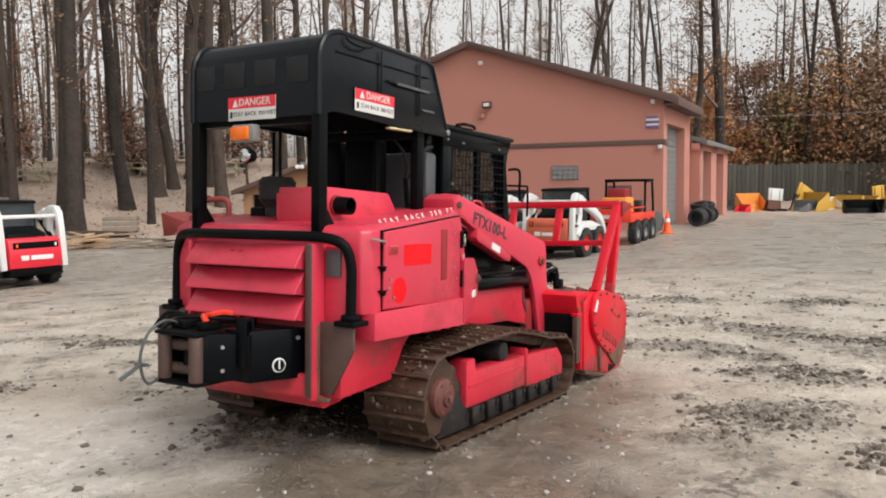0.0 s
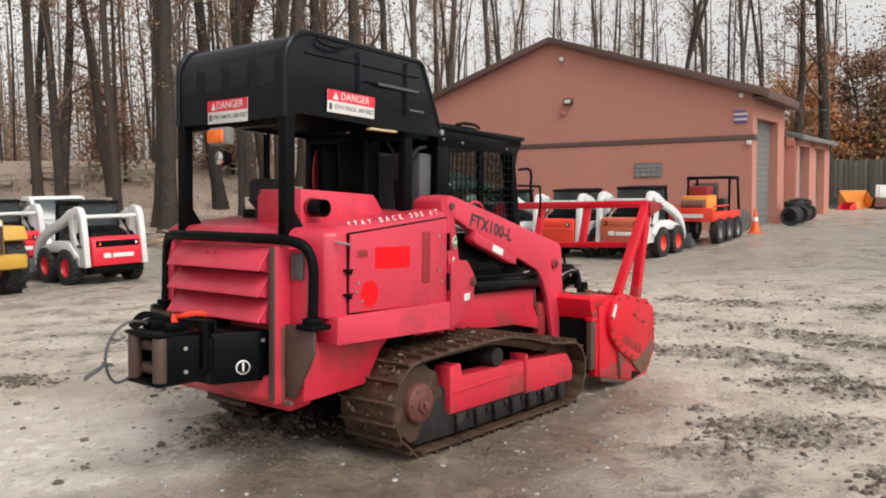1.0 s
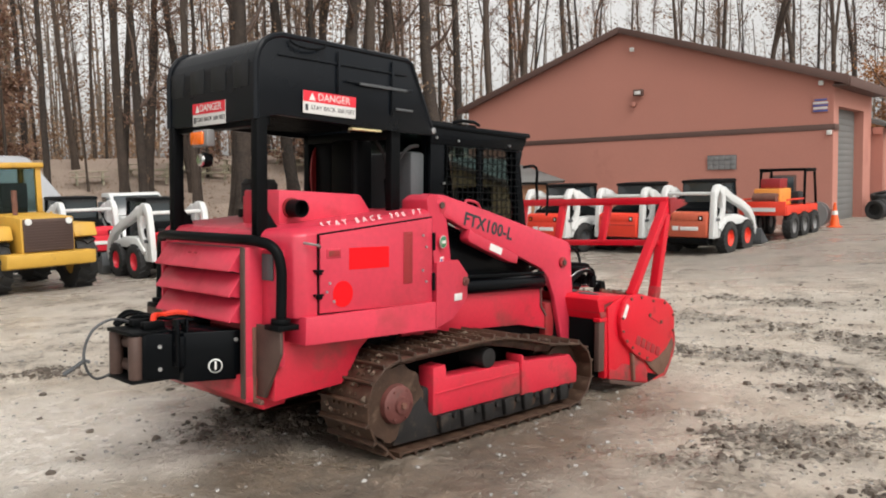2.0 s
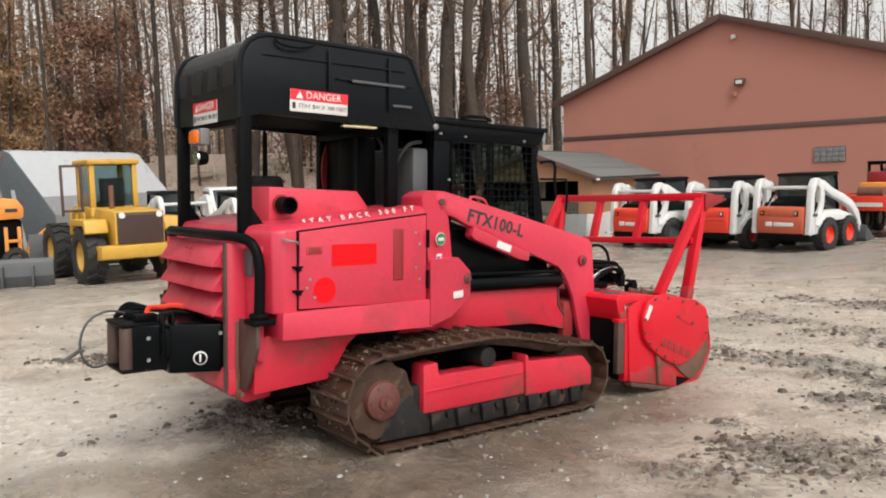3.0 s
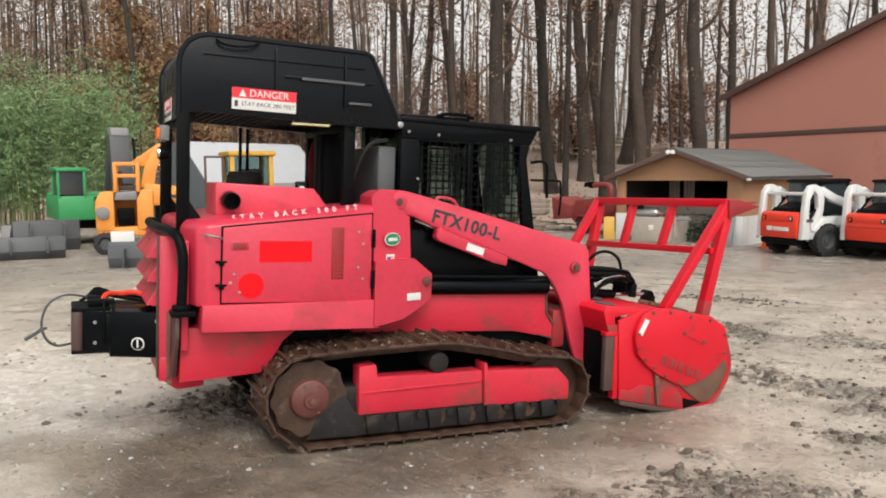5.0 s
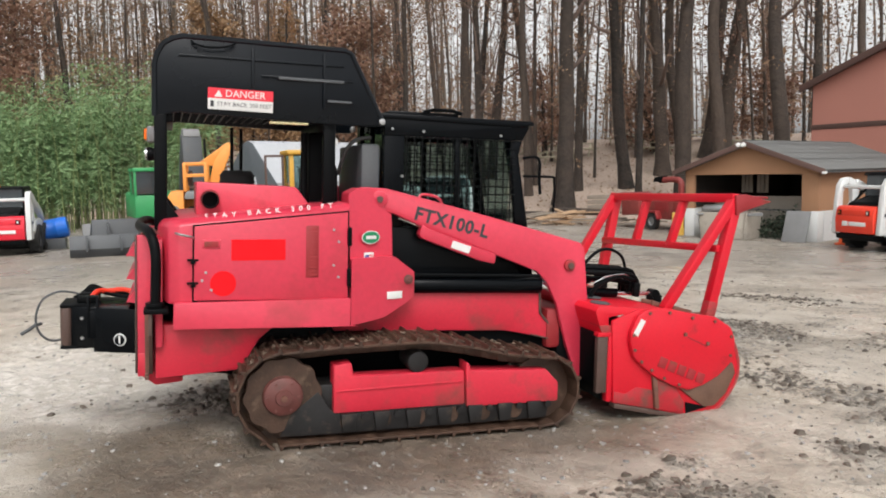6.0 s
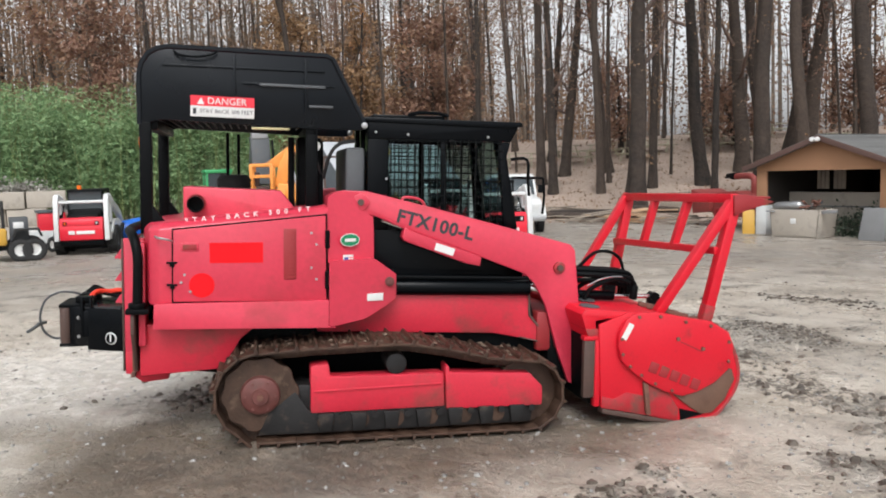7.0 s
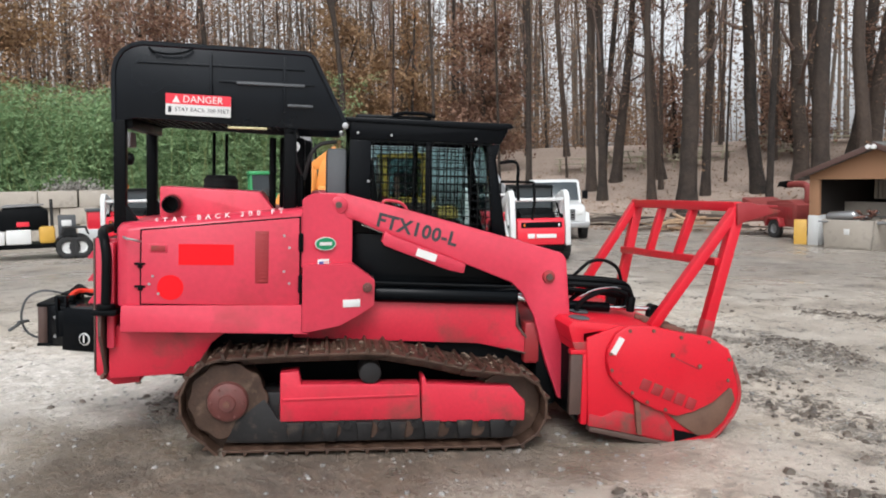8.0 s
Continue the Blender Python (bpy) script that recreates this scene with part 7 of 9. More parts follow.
def bamboo():
    """A dense thicket of bamboo: jointed culms arching over, drooping sprays of narrow leaves."""
    rng = random.Random(21)
    V, Fc, L, Lf = [], [], [], []
    for i in range(620):
        u = rng.random()
        x = -24.5 - 7.5 * u + rng.gauss(0, 0.5) - abs(rng.gauss(0, 1.6))
        y = 20.5 - 19.5 * u + rng.gauss(0, 0.5)
        z = ground_z(x, y)
        h = rng.uniform(4.9, 7.5) * (0.85 + 0.25 * noise.noise(Vector((x * 0.3, y * 0.3, 0))))
        lean = Vector((rng.gauss(0.25, 0.3), rng.gauss(-0.05, 0.3), 0))
        pts = [Vector((x, y, z)) + lean * (h * 0.35 * (q / 6) ** 2) * 1.0 + Vector((0, 0, h * (q / 6) * (1 - 0.10 * (q / 6) ** 2))) for q in range(7)]
        raw_tube(V, Fc, pts, [0.022, 0.021, 0.02, 0.017, 0.013, 0.009, 0.004], 4)
        for _ in range(105):
            q = rng.uniform(1.6, 6.0) if rng.random() < 0.85 else rng.uniform(0.8, 3)
            j = min(int(q), 5)
            p = pts[j].lerp(pts[j + 1], q - j)
            a = rng.uniform(0, 6.283)
            d0 = Vector((math.cos(a), math.sin(a), rng.uniform(-0.1, 0.5)))
            reach = rng.uniform(0.2, 0.75)
            for k in range(5):
                tip = p + d0 * reach * (k + 1) / 5 - Vector((0, 0, 0.25 * reach * (k / 5) ** 2))
                d = (d0 * 0.7 + Vector((rng.gauss(0, 0.5), rng.gauss(0, 0.5), -0.55 + rng.gauss(0, 0.25)))).normalized()
                ln = rng.uniform(0.11, 0.23)
                w = d.cross(Vector((rng.gauss(0, 1), rng.gauss(0, 1), 0.6))).normalized() * ln * 0.085
                n0 = len(L)
                L += [tuple(tip), tuple(tip + d * ln * 0.4 + w), tuple(tip + d * ln), tuple(tip + d * ln * 0.4 - w)]
                Lf.append((n0, n0 + 1, n0 + 2, n0 + 3))
    culm = pbr("bamboo_culm", (0.20, 0.24, 0.09), 0.45, var=0.2, bump=0.0, island=0.3)
    tagged(new("bamboo_culms", mesh_of("bamboo_culms", V, Fc, culm)), "yellow-green bamboo stems in a dense thicket", "bamboo", kind="stuff")
    tagged(new("bamboo_leaves", mesh_of("bamboo_leaves", L, Lf, M_BAMBOO, False)), "dense drooping green bamboo leaves", "bamboo", kind="stuff")


bamboo()


def leaf_litter():
    """Fallen leaves on the slope and yard edge."""
    rng = random.Random(31)
    L, Lf = [], []
    for _ in range(15000):
        az, d = radians(rng.uniform(-70, 5)), rng.uniform(26, 52)
        x, y = 2 + d * math.sin(az), 1 + d * math.cos(az)
        if (x + 10) * -0.35 + (y - 27.5) * 0.94 < -2 + rng.random() * 3:
            continue
        raw_leaf(L, Lf, Vector((x, y, ground_z(x, y) + 0.02)), rng.uniform(0.05, 0.13), rng, 0.8, 0.0)
    tagged(new("leaf_litter", mesh_of("leaf_litter", L, Lf, M_LEAFBROWN, False)), "fallen brown leaves on the hillside", "leaf litter", kind="stuff")


leaf_litter()


# ---- parked machines and vehicles; local x forward, y left, z up ----
def placed(x, y, heading, dz=0.0):
    return Matrix.Translation((x, y, ground_z(x, y) + dz)) @ Matrix.Rotation(radians(heading), 4, "Z")


WHEELS = {}


def wheel(parent, x, y, z, r, w, rim_mat, out, lugs=18):
    """A lugged tyre with a dished rim; out = +1 or -1, the side on which the rim shows."""
    key = (r, w, rim_mat.name, lugs)
    if key not in WHEELS:
        b = empty_bm()
        h = w / 2
        lathe(b, [(r * 0.52, -h * 0.8), (r * 0.58, -h * 0.95), (r * 0.85, -h), (r * 0.95, -h * 0.85), (r * 0.965, -h * 0.5), (r * 0.965, h * 0.5), (r * 0.95, h * 0.85), (r * 0.85, h), (r * 0.58, h * 0.95), (r * 0.52, h * 0.8)], 26, closed=True)
        for i in range(lugs):
            a = 2 * math.pi * i / lugs
            for s in (-1, 1):
                m = Matrix.Rotation(a + (0.5 * math.pi / lugs if s > 0 else 0), 4, "Z") @ Matrix.Translation((r * 0.96, 0, s * h * 0.45)) @ Matrix.Rotation(s * radians(28), 4, "X")
                box(b, -0.02 * r, 0.06 * r, -0.06 * r, 0.06 * r, -h * 0.5, h * 0.5, 0, m)
        tyre = as_mesh("wheel", b, M_RUBBER)
        b = empty_bm()
        lathe(b, [(0.02, h * 0.35), (r * 0.18, h * 0.4), (r * 0.2, h * 0.25), (r * 0.42, h * 0.2), (r * 0.5, h * 0.55), (r * 0.53, h * 0.82), (r * 0.56, h * 0.80), (r * 0.53, h * 0.3), (r * 0.5, -h * 0.6), (0.02, -h * 0.6)], 22)
        for i in range(6):
            a = 2 * math.pi * i / 6
            cyl(b, (r * 0.3 * math.cos(a), r * 0.3 * math.sin(a), h * 0.2), (r * 0.3 * math.cos(a), r * 0.3 * math.sin(a), h * 0.32), r * 0.035, seg=6)
        WHEELS[key] = (tyre, as_mesh("rim", b, rim_mat))
    tyre, rim = WHEELS[key]
    w_ = part_of("wheel", tyre, parent, Matrix.Translation((x, y, z)) @ Matrix.Rotation(radians(-90) * out, 4, "X"))
    part_of("rim", rim, w_)
    return w_


def skid_steer(m, tail_mat, rim_mat, label, bucket=True, beacon=False, plain=False, dark_panel=False):
    t = thing("skid_steer", m, label, "loader", "parked skid steers")
    b = empty_bm()
    prism(b, [(-1.05, 0.34), (0.75, 0.30), (0.88, 0.42), (0.80, 0.62), (0.40, 0.70), (-0.55, 0.98), (-1.05, 0.98)], -0.46, 0.46, "y", 0.02)
    part("body", b, M_WHITE, t)
    b = empty_bm()
    prism(b, [(-1.27, 0.42), (-1.0, 0.38), (-1.0, 1.02), (-1.16, 1.02), (-1.25, 0.98), (-1.29, 0.72)], -0.545, 0.545, "y", 0.03)
    tail = part("tailgate", b, tail_mat, t, "rounded painted tailgate")
    part("lamp_panel", box(empty_bm(), -1.288, -1.268, -0.47, 0.47, 0.81, 0.94, 0.01, Matrix.Identity(4)), tail_mat if plain or not dark_panel else M_BLACKDULL, tail)
    for y in (-0.40, 0.40):
        part("tail_lamp", box(empty_bm(), -1.30, -1.28, y - 0.05, y + 0.05, 0.82, 0.93, 0.008), M_BLACKDULL, tail)
        part("lamp_lens", box(empty_bm(), -1.308, -1.299, y - 0.02, y + 0.02, 0.845, 0.905, 0.004), M_SIGNWHITE if y < 0 else M_AMBER, tail)
    if not plain:
        # maker's word as a pale bar with a block
        part("lettering_bar", box(empty_bm(), -1.30, -1.278, -0.34, 0.12, 0.58, 0.67, 0.004), M_SIGNWHITE, tail)
        part("emblem", box(empty_bm(), -1.30, -1.278, 0.16, 0.32, 0.575, 0.68, 0.01), M_SIGNWHITE, tail)
    else:
        part("tail_crease", box(empty_bm(), -1.297, -1.28, -0.5, 0.5, 0.715, 0.73, 0.003), M_REDDARK, tail)
    part("bumper", prism(empty_bm(), [(-1.24, 0.28), (-0.95, 0.22), (-0.95, 0.38), (-1.26, 0.40)], -0.54, 0.54, "y", 0.015), M_BLACKDULL, t)
    for s in (-1, 1):
        # tower with an open window, then the arm that sweeps forward and down
        b = empty_bm()
        prism(b, [(-1.25, 0.40), (-0.98, 0.40), (-1.04, 0.95), (-1.02, 1.32), (-0.90, 1.50), (-0.86, 1.66), (-1.03, 1.63), (-1.14, 1.48), (-1.19, 1.10)], s * 0.57, s * 0.70, "y", 0.025)
        prism(b, [(-0.86, 1.66), (-0.90, 1.50), (-0.79, 1.40), (-0.76, 1.1), (-0.86, 0.90), (-0.98, 0.78), (-0.98, 0.40), (-0.82, 0.42), (-0.69, 0.80), (-0.60, 1.05), (-0.58, 1.34), (-0.66, 1.58)], s * 0.57, s * 0.70, "y", 0.02)
        tw = part("tower", b, M_WHITE, t)
        part("number_bar", box(empty_bm(), -1.14, -0.94, s * 0.71, s * 0.714, 0.80, 0.87, 0), M_GREY, tw)
        b = empty_bm()
        arm = [(-0.66, 1.52), (-0.25, 1.33), (0.30, 1.17), (0.72, 1.0), (1.02, 0.75), (1.16, 0.42)]
        pr = [(x + 0.03, z + 0.085) for x, z in arm] + [(x - 0.05, z - 0.085) for x, z in arm[::-1]]
        prism(b, pr, s * 0.56, s * 0.70, "y", 0.02)
        part("lift_arm", b, M_WHITE, t)
        b = empty_bm()
        cyl(b, (-0.98, s * 0.60, 0.85), (-0.35, s * 0.60, 1.42), 0.045, seg=12)
        part("lift_cylinder", b, M_BLACKDULL, t)
        b = empty_bm()
        prism(b, [(-0.98, 0.62), (-0.62, 0.90), (0.0, 0.92), (0.62, 0.78), (0.80, 0.60), (0.72, 0.56), (0.5, 0.68), (-0.5, 0.68), (-0.9, 0.55)], s * 0.46, s * 0.74, "y", 0.015)
        part("fender", b, M_WHITE, t)
        for x in (-0.52, 0.42):
            wheel(t, x, s * 0.68, 0.38, 0.38, 0.27, rim_mat, s)
        # cab side: dark screen in a black frame
        b = empty_bm()
        for p0, p1 in (((-0.50, 1.0), (-0.44, 1.70)), ((-0.44, 1.70), (0.42, 1.72)), ((0.42, 1.72), (0.56, 0.80)), ((-0.50, 1.0), (0.56, 0.80))):
            bar(b, (p0[0], s * 0.44, p0[1]), (p1[0], s * 0.44, p1[1]), 0.06, 0.06, 0.01)
        part("cab_frame", b, M_BLACKDULL, t)
        pn = part("side_window", prism(empty_bm(), [(-0.47, 1.02), (-0.42, 1.68), (0.40, 1.70), (0.53, 0.83)], s * 0.425, s * 0.432, "y", 0), M_DARKGLASS, t)
    b = empty_bm()
    box(b, -1.06, -0.98, -0.58, 0.58, 1.40, 1.48, 0.03)
    part("tower_bridge", b, M_WHITE, t)
    b = empty_bm()
    prism(b, [(-0.60, 1.69), (-0.54, 1.76), (0.44, 1.78), (0.56, 1.74), (0.50, 1.70)], -0.46, 0.46, "y", 0.02)
    part("cab_roof", b, M_BLACKDULL, t)
    b = empty_bm()
    box(b, -0.52, -0.49, -0.42, 0.42, 1.04, 1.69, 0)
    part("rear_window", b, M_DARKGLASS, t)
    b = empty_bm()
    prism(b, [(-1.0, 0.98), (-0.5, 1.0), (-0.5, 1.24), (-0.95, 1.10)], -0.40, 0.40, "y", 0.02)
    part("engine_cover", b, M_BLACKDULL, t)
    part("front_window", prism(empty_bm(), [(0.40, 1.70), (0.43, 1.70), (0.58, 0.80), (0.55, 0.80)], -0.41, 0.41, "y", 0), M_DARKGLASS, t)
    if beacon:
        part("beacon", cyl(empty_bm(), (-0.2, 0.2, 1.77), (-0.2, 0.2, 1.88), 0.06, seg=12), M_AMBER, t)
    if bucket:
        b = empty_bm()
        prism(b, [(1.12, 0.50), (1.16, 0.50), (1.26, 0.06), (1.75, 0.02), (1.75, 0.0), (1.20, 0.0), (1.10, 0.20)], -0.84, 0.84, "y", 0.006)
        for s in (-1, 1):
            prism(b, [(1.12, 0.50), (1.20, 0.03), (1.72, 0.03)], s * 0.82, s * 0.84, "y", 0.003)
        part("bucket", b, M_GREY, t)
    return t


FADED_TAIL = pbr("faded_orange_red_paint", (0.50, 0.10, 0.05), 0.5, var=0.12, dirt=(0.25, 0.07, 0.04), dirt_amt=0.4)
skid_steer(placed(-0.25, 22.7, 58), M_VIVID, M_GREY, "white skid steer loader with orange-red tail beside the shed")
skid_steer(placed(1.6, 22.5, 60), M_VIVID, M_VIVID, "white skid steer loader with bright red tail, parked in a row", plain=True)
skid_steer(placed(3.2, 21.65, 60), FADED_TAIL, M_VIVID, "white skid steer loader with faded tail and red rims")
skid_steer(placed(-9.0, 16.65, 148) @ Matrix.Diagonal((0.98, 0.98, 0.98, 1)), M_SIGNRED, M_SIGNRED, "white skid steer loader with red tail and red rims", dark_panel=True)
skid_steer(placed(-12.5, 18.3, 150), M_SIGNRED, M_SIGNRED, "white skid steer loader with dull red tail, behind another")
skid_steer(placed(-19.1, 10.9, 149), M_SIGNRED, M_GREY, "white skid steer loader with amber beacon near the bamboo", True, True)


def wheel_loader():
    t = thing("wheel_loader", placed(-10.75, 14.25, 151), "old yellow wheel loader with square cab and brown radiator", "loader")
    b = empty_bm()
    prism(b, [(-1.95, 0.75), (0.2, 0.70), (0.2, 1.30), (-0.6, 1.34), (-0.75, 1.50), (-1.95, 1.44)], -0.48, 0.48, "y", 0.03)
    part("engine_hood", b, M_YELLOW, t)
    rad = part("radiator", box(empty_bm(), -2.0, -1.94, -0.44, 0.44, 0.82, 1.42, 0.01), M_BROWN, t, "brown rusty radiator grille")
    sl = as_mesh("radiator_slat", box(empty_bm(), -0.012, 0.012, -0.42, 0.42, -0.008, 0.008, 0.002), M_BROWN)
    for i in range(11):
        part_of("radiator_slat", sl, rad, Matrix.Translation((-2.008, 0, 0.86 + i * 0.05)))
    for y in (-0.36, 0.36):
        b = empty_bm()
        cyl(b, (-2.0, y, 1.37), (-2.03, y, 1.37), 0.06, seg=14)
        part("headlamp", b, M_SIGNWHITE, t)
    part("counterweight", prism(empty_bm(), [(-2.10, 0.55), (-1.7, 0.50), (-1.7, 0.80), (-2.12, 0.80)], -0.80, 0.80, "y", 0.03), M_YELLOW, t)
    b = empty_bm()
    box(b, -0.55, 0.45, -0.50, 0.50, 1.05, 1.50, 0.04)
    part("cab_base", b, M_YELLOW, t)
    for x, y in ((-0.48, -0.43), (-0.48, 0.43), (0.40, -0.43), (0.40, 0.43)):
        part("cab_pillar", box(empty_bm(), x - 0.05, x + 0.05, y - 0.05, y + 0.05, 1.5, 2.42, 0.01), M_YELLOW, t)
    part("cab_roof", box(empty_bm(), -0.60, 0.52, -0.53, 0.53, 2.38, 2.49, 0.04), M_YELLOW, t)
    for x in (-0.49, 0.40):
        part("pane", box(empty_bm(), x - 0.006, x + 0.006, -0.38, 0.38, 1.52, 2.40, 0), M_GLASS, t).visible_shadow = False
    for y in (-0.44, 0.44):
        part("pane", box(empty_bm(), -0.43, 0.35, y - 0.006, y + 0.006, 1.52, 2.40, 0), M_GLASS, t).visible_shadow = False
    b = empty_bm()
    box(b, -0.40, 0.05, -0.25, 0.25, 1.5, 1.62, 0.03)
    box(b, -0.42, -0.32, -0.25, 0.25, 1.6, 2.1, 0.03)
    part("seat", b, M_RUBBER, t)
    b = empty_bm()
    box(b, 0.2, 1.5, -0.35, 0.35, 0.55, 1.05, 0.04)
    part("front_frame", b, M_YELLOW, t)
    for s in (-1, 1):
        b = empty_bm()
        prism(b, [(0.55, 1.35), (0.75, 1.55), (1.5, 1.0), (2.15, 0.50), (2.05, 0.36), (1.35, 0.80)], s * 0.34, s * 0.46, "y", 0.02)
        part("boom_arm", b, M_YELLOW, t)
        b = empty_bm()
        prism(b, [(-1.8, 1.05), (-1.7, 1.30), (-0.8, 1.30), (-0.7, 1.0), (-0.85, 1.0), (-0.95, 1.18), (-1.6, 1.18), (-1.68, 1.02)], s * 0.55, s * 0.98, "y", 0.02)
        part("fender", b, M_YELLOW, t)
        for x in (-1.25, 0.95):
            wheel(t, x, s * 0.78, 0.58, 0.58, 0.42, M_YELLOW, s, 16)
        b = empty_bm()
        for x0, x1 in ((-0.62, -0.25), (-0.20, 0.30)):
            box(b, x0, x1, s * 0.63, s * 0.66, 1.10, 1.42, 0.01)
        part("side_panel", b, M_YELLOW, t)
        b = empty_bm()
        bar(b, (-0.3, s * 0.72, 0.55), (-0.3, s * 0.72, 1.5), 0.04, 0.04)
        bar(b, (0.1, s * 0.72, 0.55), (0.1, s * 0.72, 1.5), 0.04, 0.04)
        for z in (0.6, 0.85, 1.1):
            bar(b, (-0.3, s * 0.72, z), (0.1, s * 0.72, z), 0.04, 0.03)
        part("ladder", b, M_YELLOW, t)
    b = empty_bm()
    prism(b, [(2.0, 0.9), (2.06, 0.9), (2.0, 0.2), (2.75, 0.05), (2.75, 0.02), (1.95, 0.12)], -1.15, 1.15, "y", 0.01)
    part("bucket", b, M_GREY, t)
    b = empty_bm()
    cyl(b, (-1.1, 0.25, 1.45), (-1.1, 0.25, 1.95), 0.05, seg=12)
    part("exhaust_stack", b, M_RUST, t)
    b = empty_bm()
    for p0, p1 in (((-0.35, 0.60, 1.35), (-0.35, 0.60, 2.36)), ((-0.35, 0.98, 1.35), (-0.35, 0.98, 2.36)), ((-0.35, 0.58, 2.36), (-0.35, 1.0, 2.36)), ((-0.35, 0.58, 1.45), (-0.35, 1.0, 1.45))):
        bar(b, p0, p1, 0.05, 0.05, 0.008)
    part("door_frame", b, M_BROWN, t, "open brown door frame")


wheel_loader()


def trencher():
    t = thing("trencher", placed(-15.1, 14.55, 54), "orange tracked trencher with open engine bay and raised boom", "trencher")
    # hull with an open engine bay, built of sill, posts and back wall
    b = empty_bm()
    box(b, -1.10, 0.10, -0.55, 0.55, 0.45, 0.68, 0.03)
    for x0, x1, z1 in ((-1.12, -0.68, 1.58), (-0.14, 0.26, 1.62)):
        prism(b, [(x0, 0.60), (x1, 0.60), (x1, z1), (x0 + 0.12, z1), (x0, z1 - 0.25)], -0.58, 0.58, "y", 0.03)
    box(b, -0.70, -0.12, 0.10, 0.56, 0.68, 1.45, 0.02)
    part("hull", b, M_ORANGE, t)
    part("bay_roof", prism(empty_bm(), [(-0.70, 1.36), (-0.12, 1.36), (-0.14, 1.60), (-0.62, 1.56)], -0.52, 0.52, "y", 0.03), M_MIDGREY, t, "grey dusty bay cover")
    b = empty_bm()
    box(b, -0.62, -0.22, -0.35, 0.08, 0.70, 1.15, 0.04)
    cyl(b, (-0.42, -0.36, 0.98), (-0.42, -0.44, 0.98), 0.13, seg=16)
    part("engine", b, M_BLACKDULL, t)
    part("air_filter", cyl(empty_bm(), (-0.95, -0.66, 1.05), (-0.95, -0.55, 1.05), 0.16, seg=18, bev=0.02), M_MIDGREY, t)
    part("front_hood", prism(empty_bm(), [(0.20, 1.20), (0.98, 1.24), (1.0, 1.50), (0.86, 1.70), (0.05, 1.78), (0.05, 1.20)], -0.50, 0.50, "y", 0.04), M_ORANGE, t)
    part("lettering_bar", box(empty_bm(), 0.60, 0.86, -0.515, -0.502, 1.40, 1.48, 0), M_INK, t)
    # added black block that paints the shade under the front hood
    part("control_column", box(empty_bm(), 0.30, 0.95, -0.30, 0.45, 0.45, 1.20, 0.03), M_BLACKDULL, t)
    for x in (0.58, 0.86):
        part("guard_bar", bar(empty_bm(), (x, -0.58, 0.35), (x, -0.58, 1.05), 0.10, 0.08, 0.01), M_ORANGE, t)
    part("guard_rail", bar(empty_bm(), (0.55, -0.58, 0.72), (0.92, -0.58, 0.72), 0.07, 0.07, 0.01), M_ORANGE, t)
    part("crumber", prism(empty_bm(), [(0.98, 0.35), (1.30, 0.38), (1.46, 0.98), (1.30, 0.86), (1.05, 0.70)], -0.50, -0.30, "y", 0.02), M_ORANGE, t)
    # operator's frame on top
    b = empty_bm()
    for x in (-0.64, -0.10):
        for y in (-0.42, 0.42):
            bar(b, (x, y, 1.56), (x, y, 2.30), 0.10, 0.09, 0.01)
    for z in (1.98, 2.28):
        for y in (-0.42, 0.42):
            bar(b, (-0.66, y, z), (-0.08, y, z), 0.09, 0.09, 0.01)
        bar(b, (-0.64, -0.42, z), (-0.64, 0.42, z), 0.08, 0.08, 0.01)
    part("roll_frame", b, M_ORANGE, t)
    b = empty_bm()
    box(b, -0.55, -0.18, -0.25, 0.25, 1.62, 1.72, 0.03)
    box(b, -0.58, -0.48, -0.25, 0.25, 1.70, 2.10, 0.03)
    part("seat", b, M_BROWN, t)
    # digging boom leaning up and forward
    b = empty_bm()
    prism(b, [(-0.05, 1.70), (0.28, 1.60), (0.36, 2.10), (0.62, 2.72), (0.52, 2.84), (0.38, 2.78), (0.10, 2.30)], -0.34, -0.12, "y", 0.02)
    prism(b, [(-0.35, 2.26), (0.20, 2.20), (0.50, 2.70), (0.42, 2.80)], -0.30, -0.16, "y", 0.02)
    boom = part("digging_boom", b, M_ORANGE, t, "raised orange digging boom")
    b = empty_bm()
    for i in range(9):
        k = i / 8
        box(b, 0.27 + 0.30 * k, 0.36 + 0.30 * k, -0.36, -0.10, 1.66 + 1.02 * k, 1.71 + 1.02 * k, 0.004)
    part("digging_chain", b, M_RUST, boom)
    part("boom_cylinder", cyl(empty_bm(), (0.55, -0.22, 1.70), (0.42, -0.22, 2.30), 0.05, seg=10), M_CHROME, boom)
    part("tool_box", box(empty_bm(), -0.78, -0.22, -0.80, -0.56, 0.26, 0.58, 0.02), M_SIGNWHITE, t, "pale tool box")
    for s in (-1, 1):
        for x in (-0.92, 0.75):
            wheel(t, x, s * 0.56, 0.28, 0.28, 0.20, M_GREY, s, 16)


trencher()


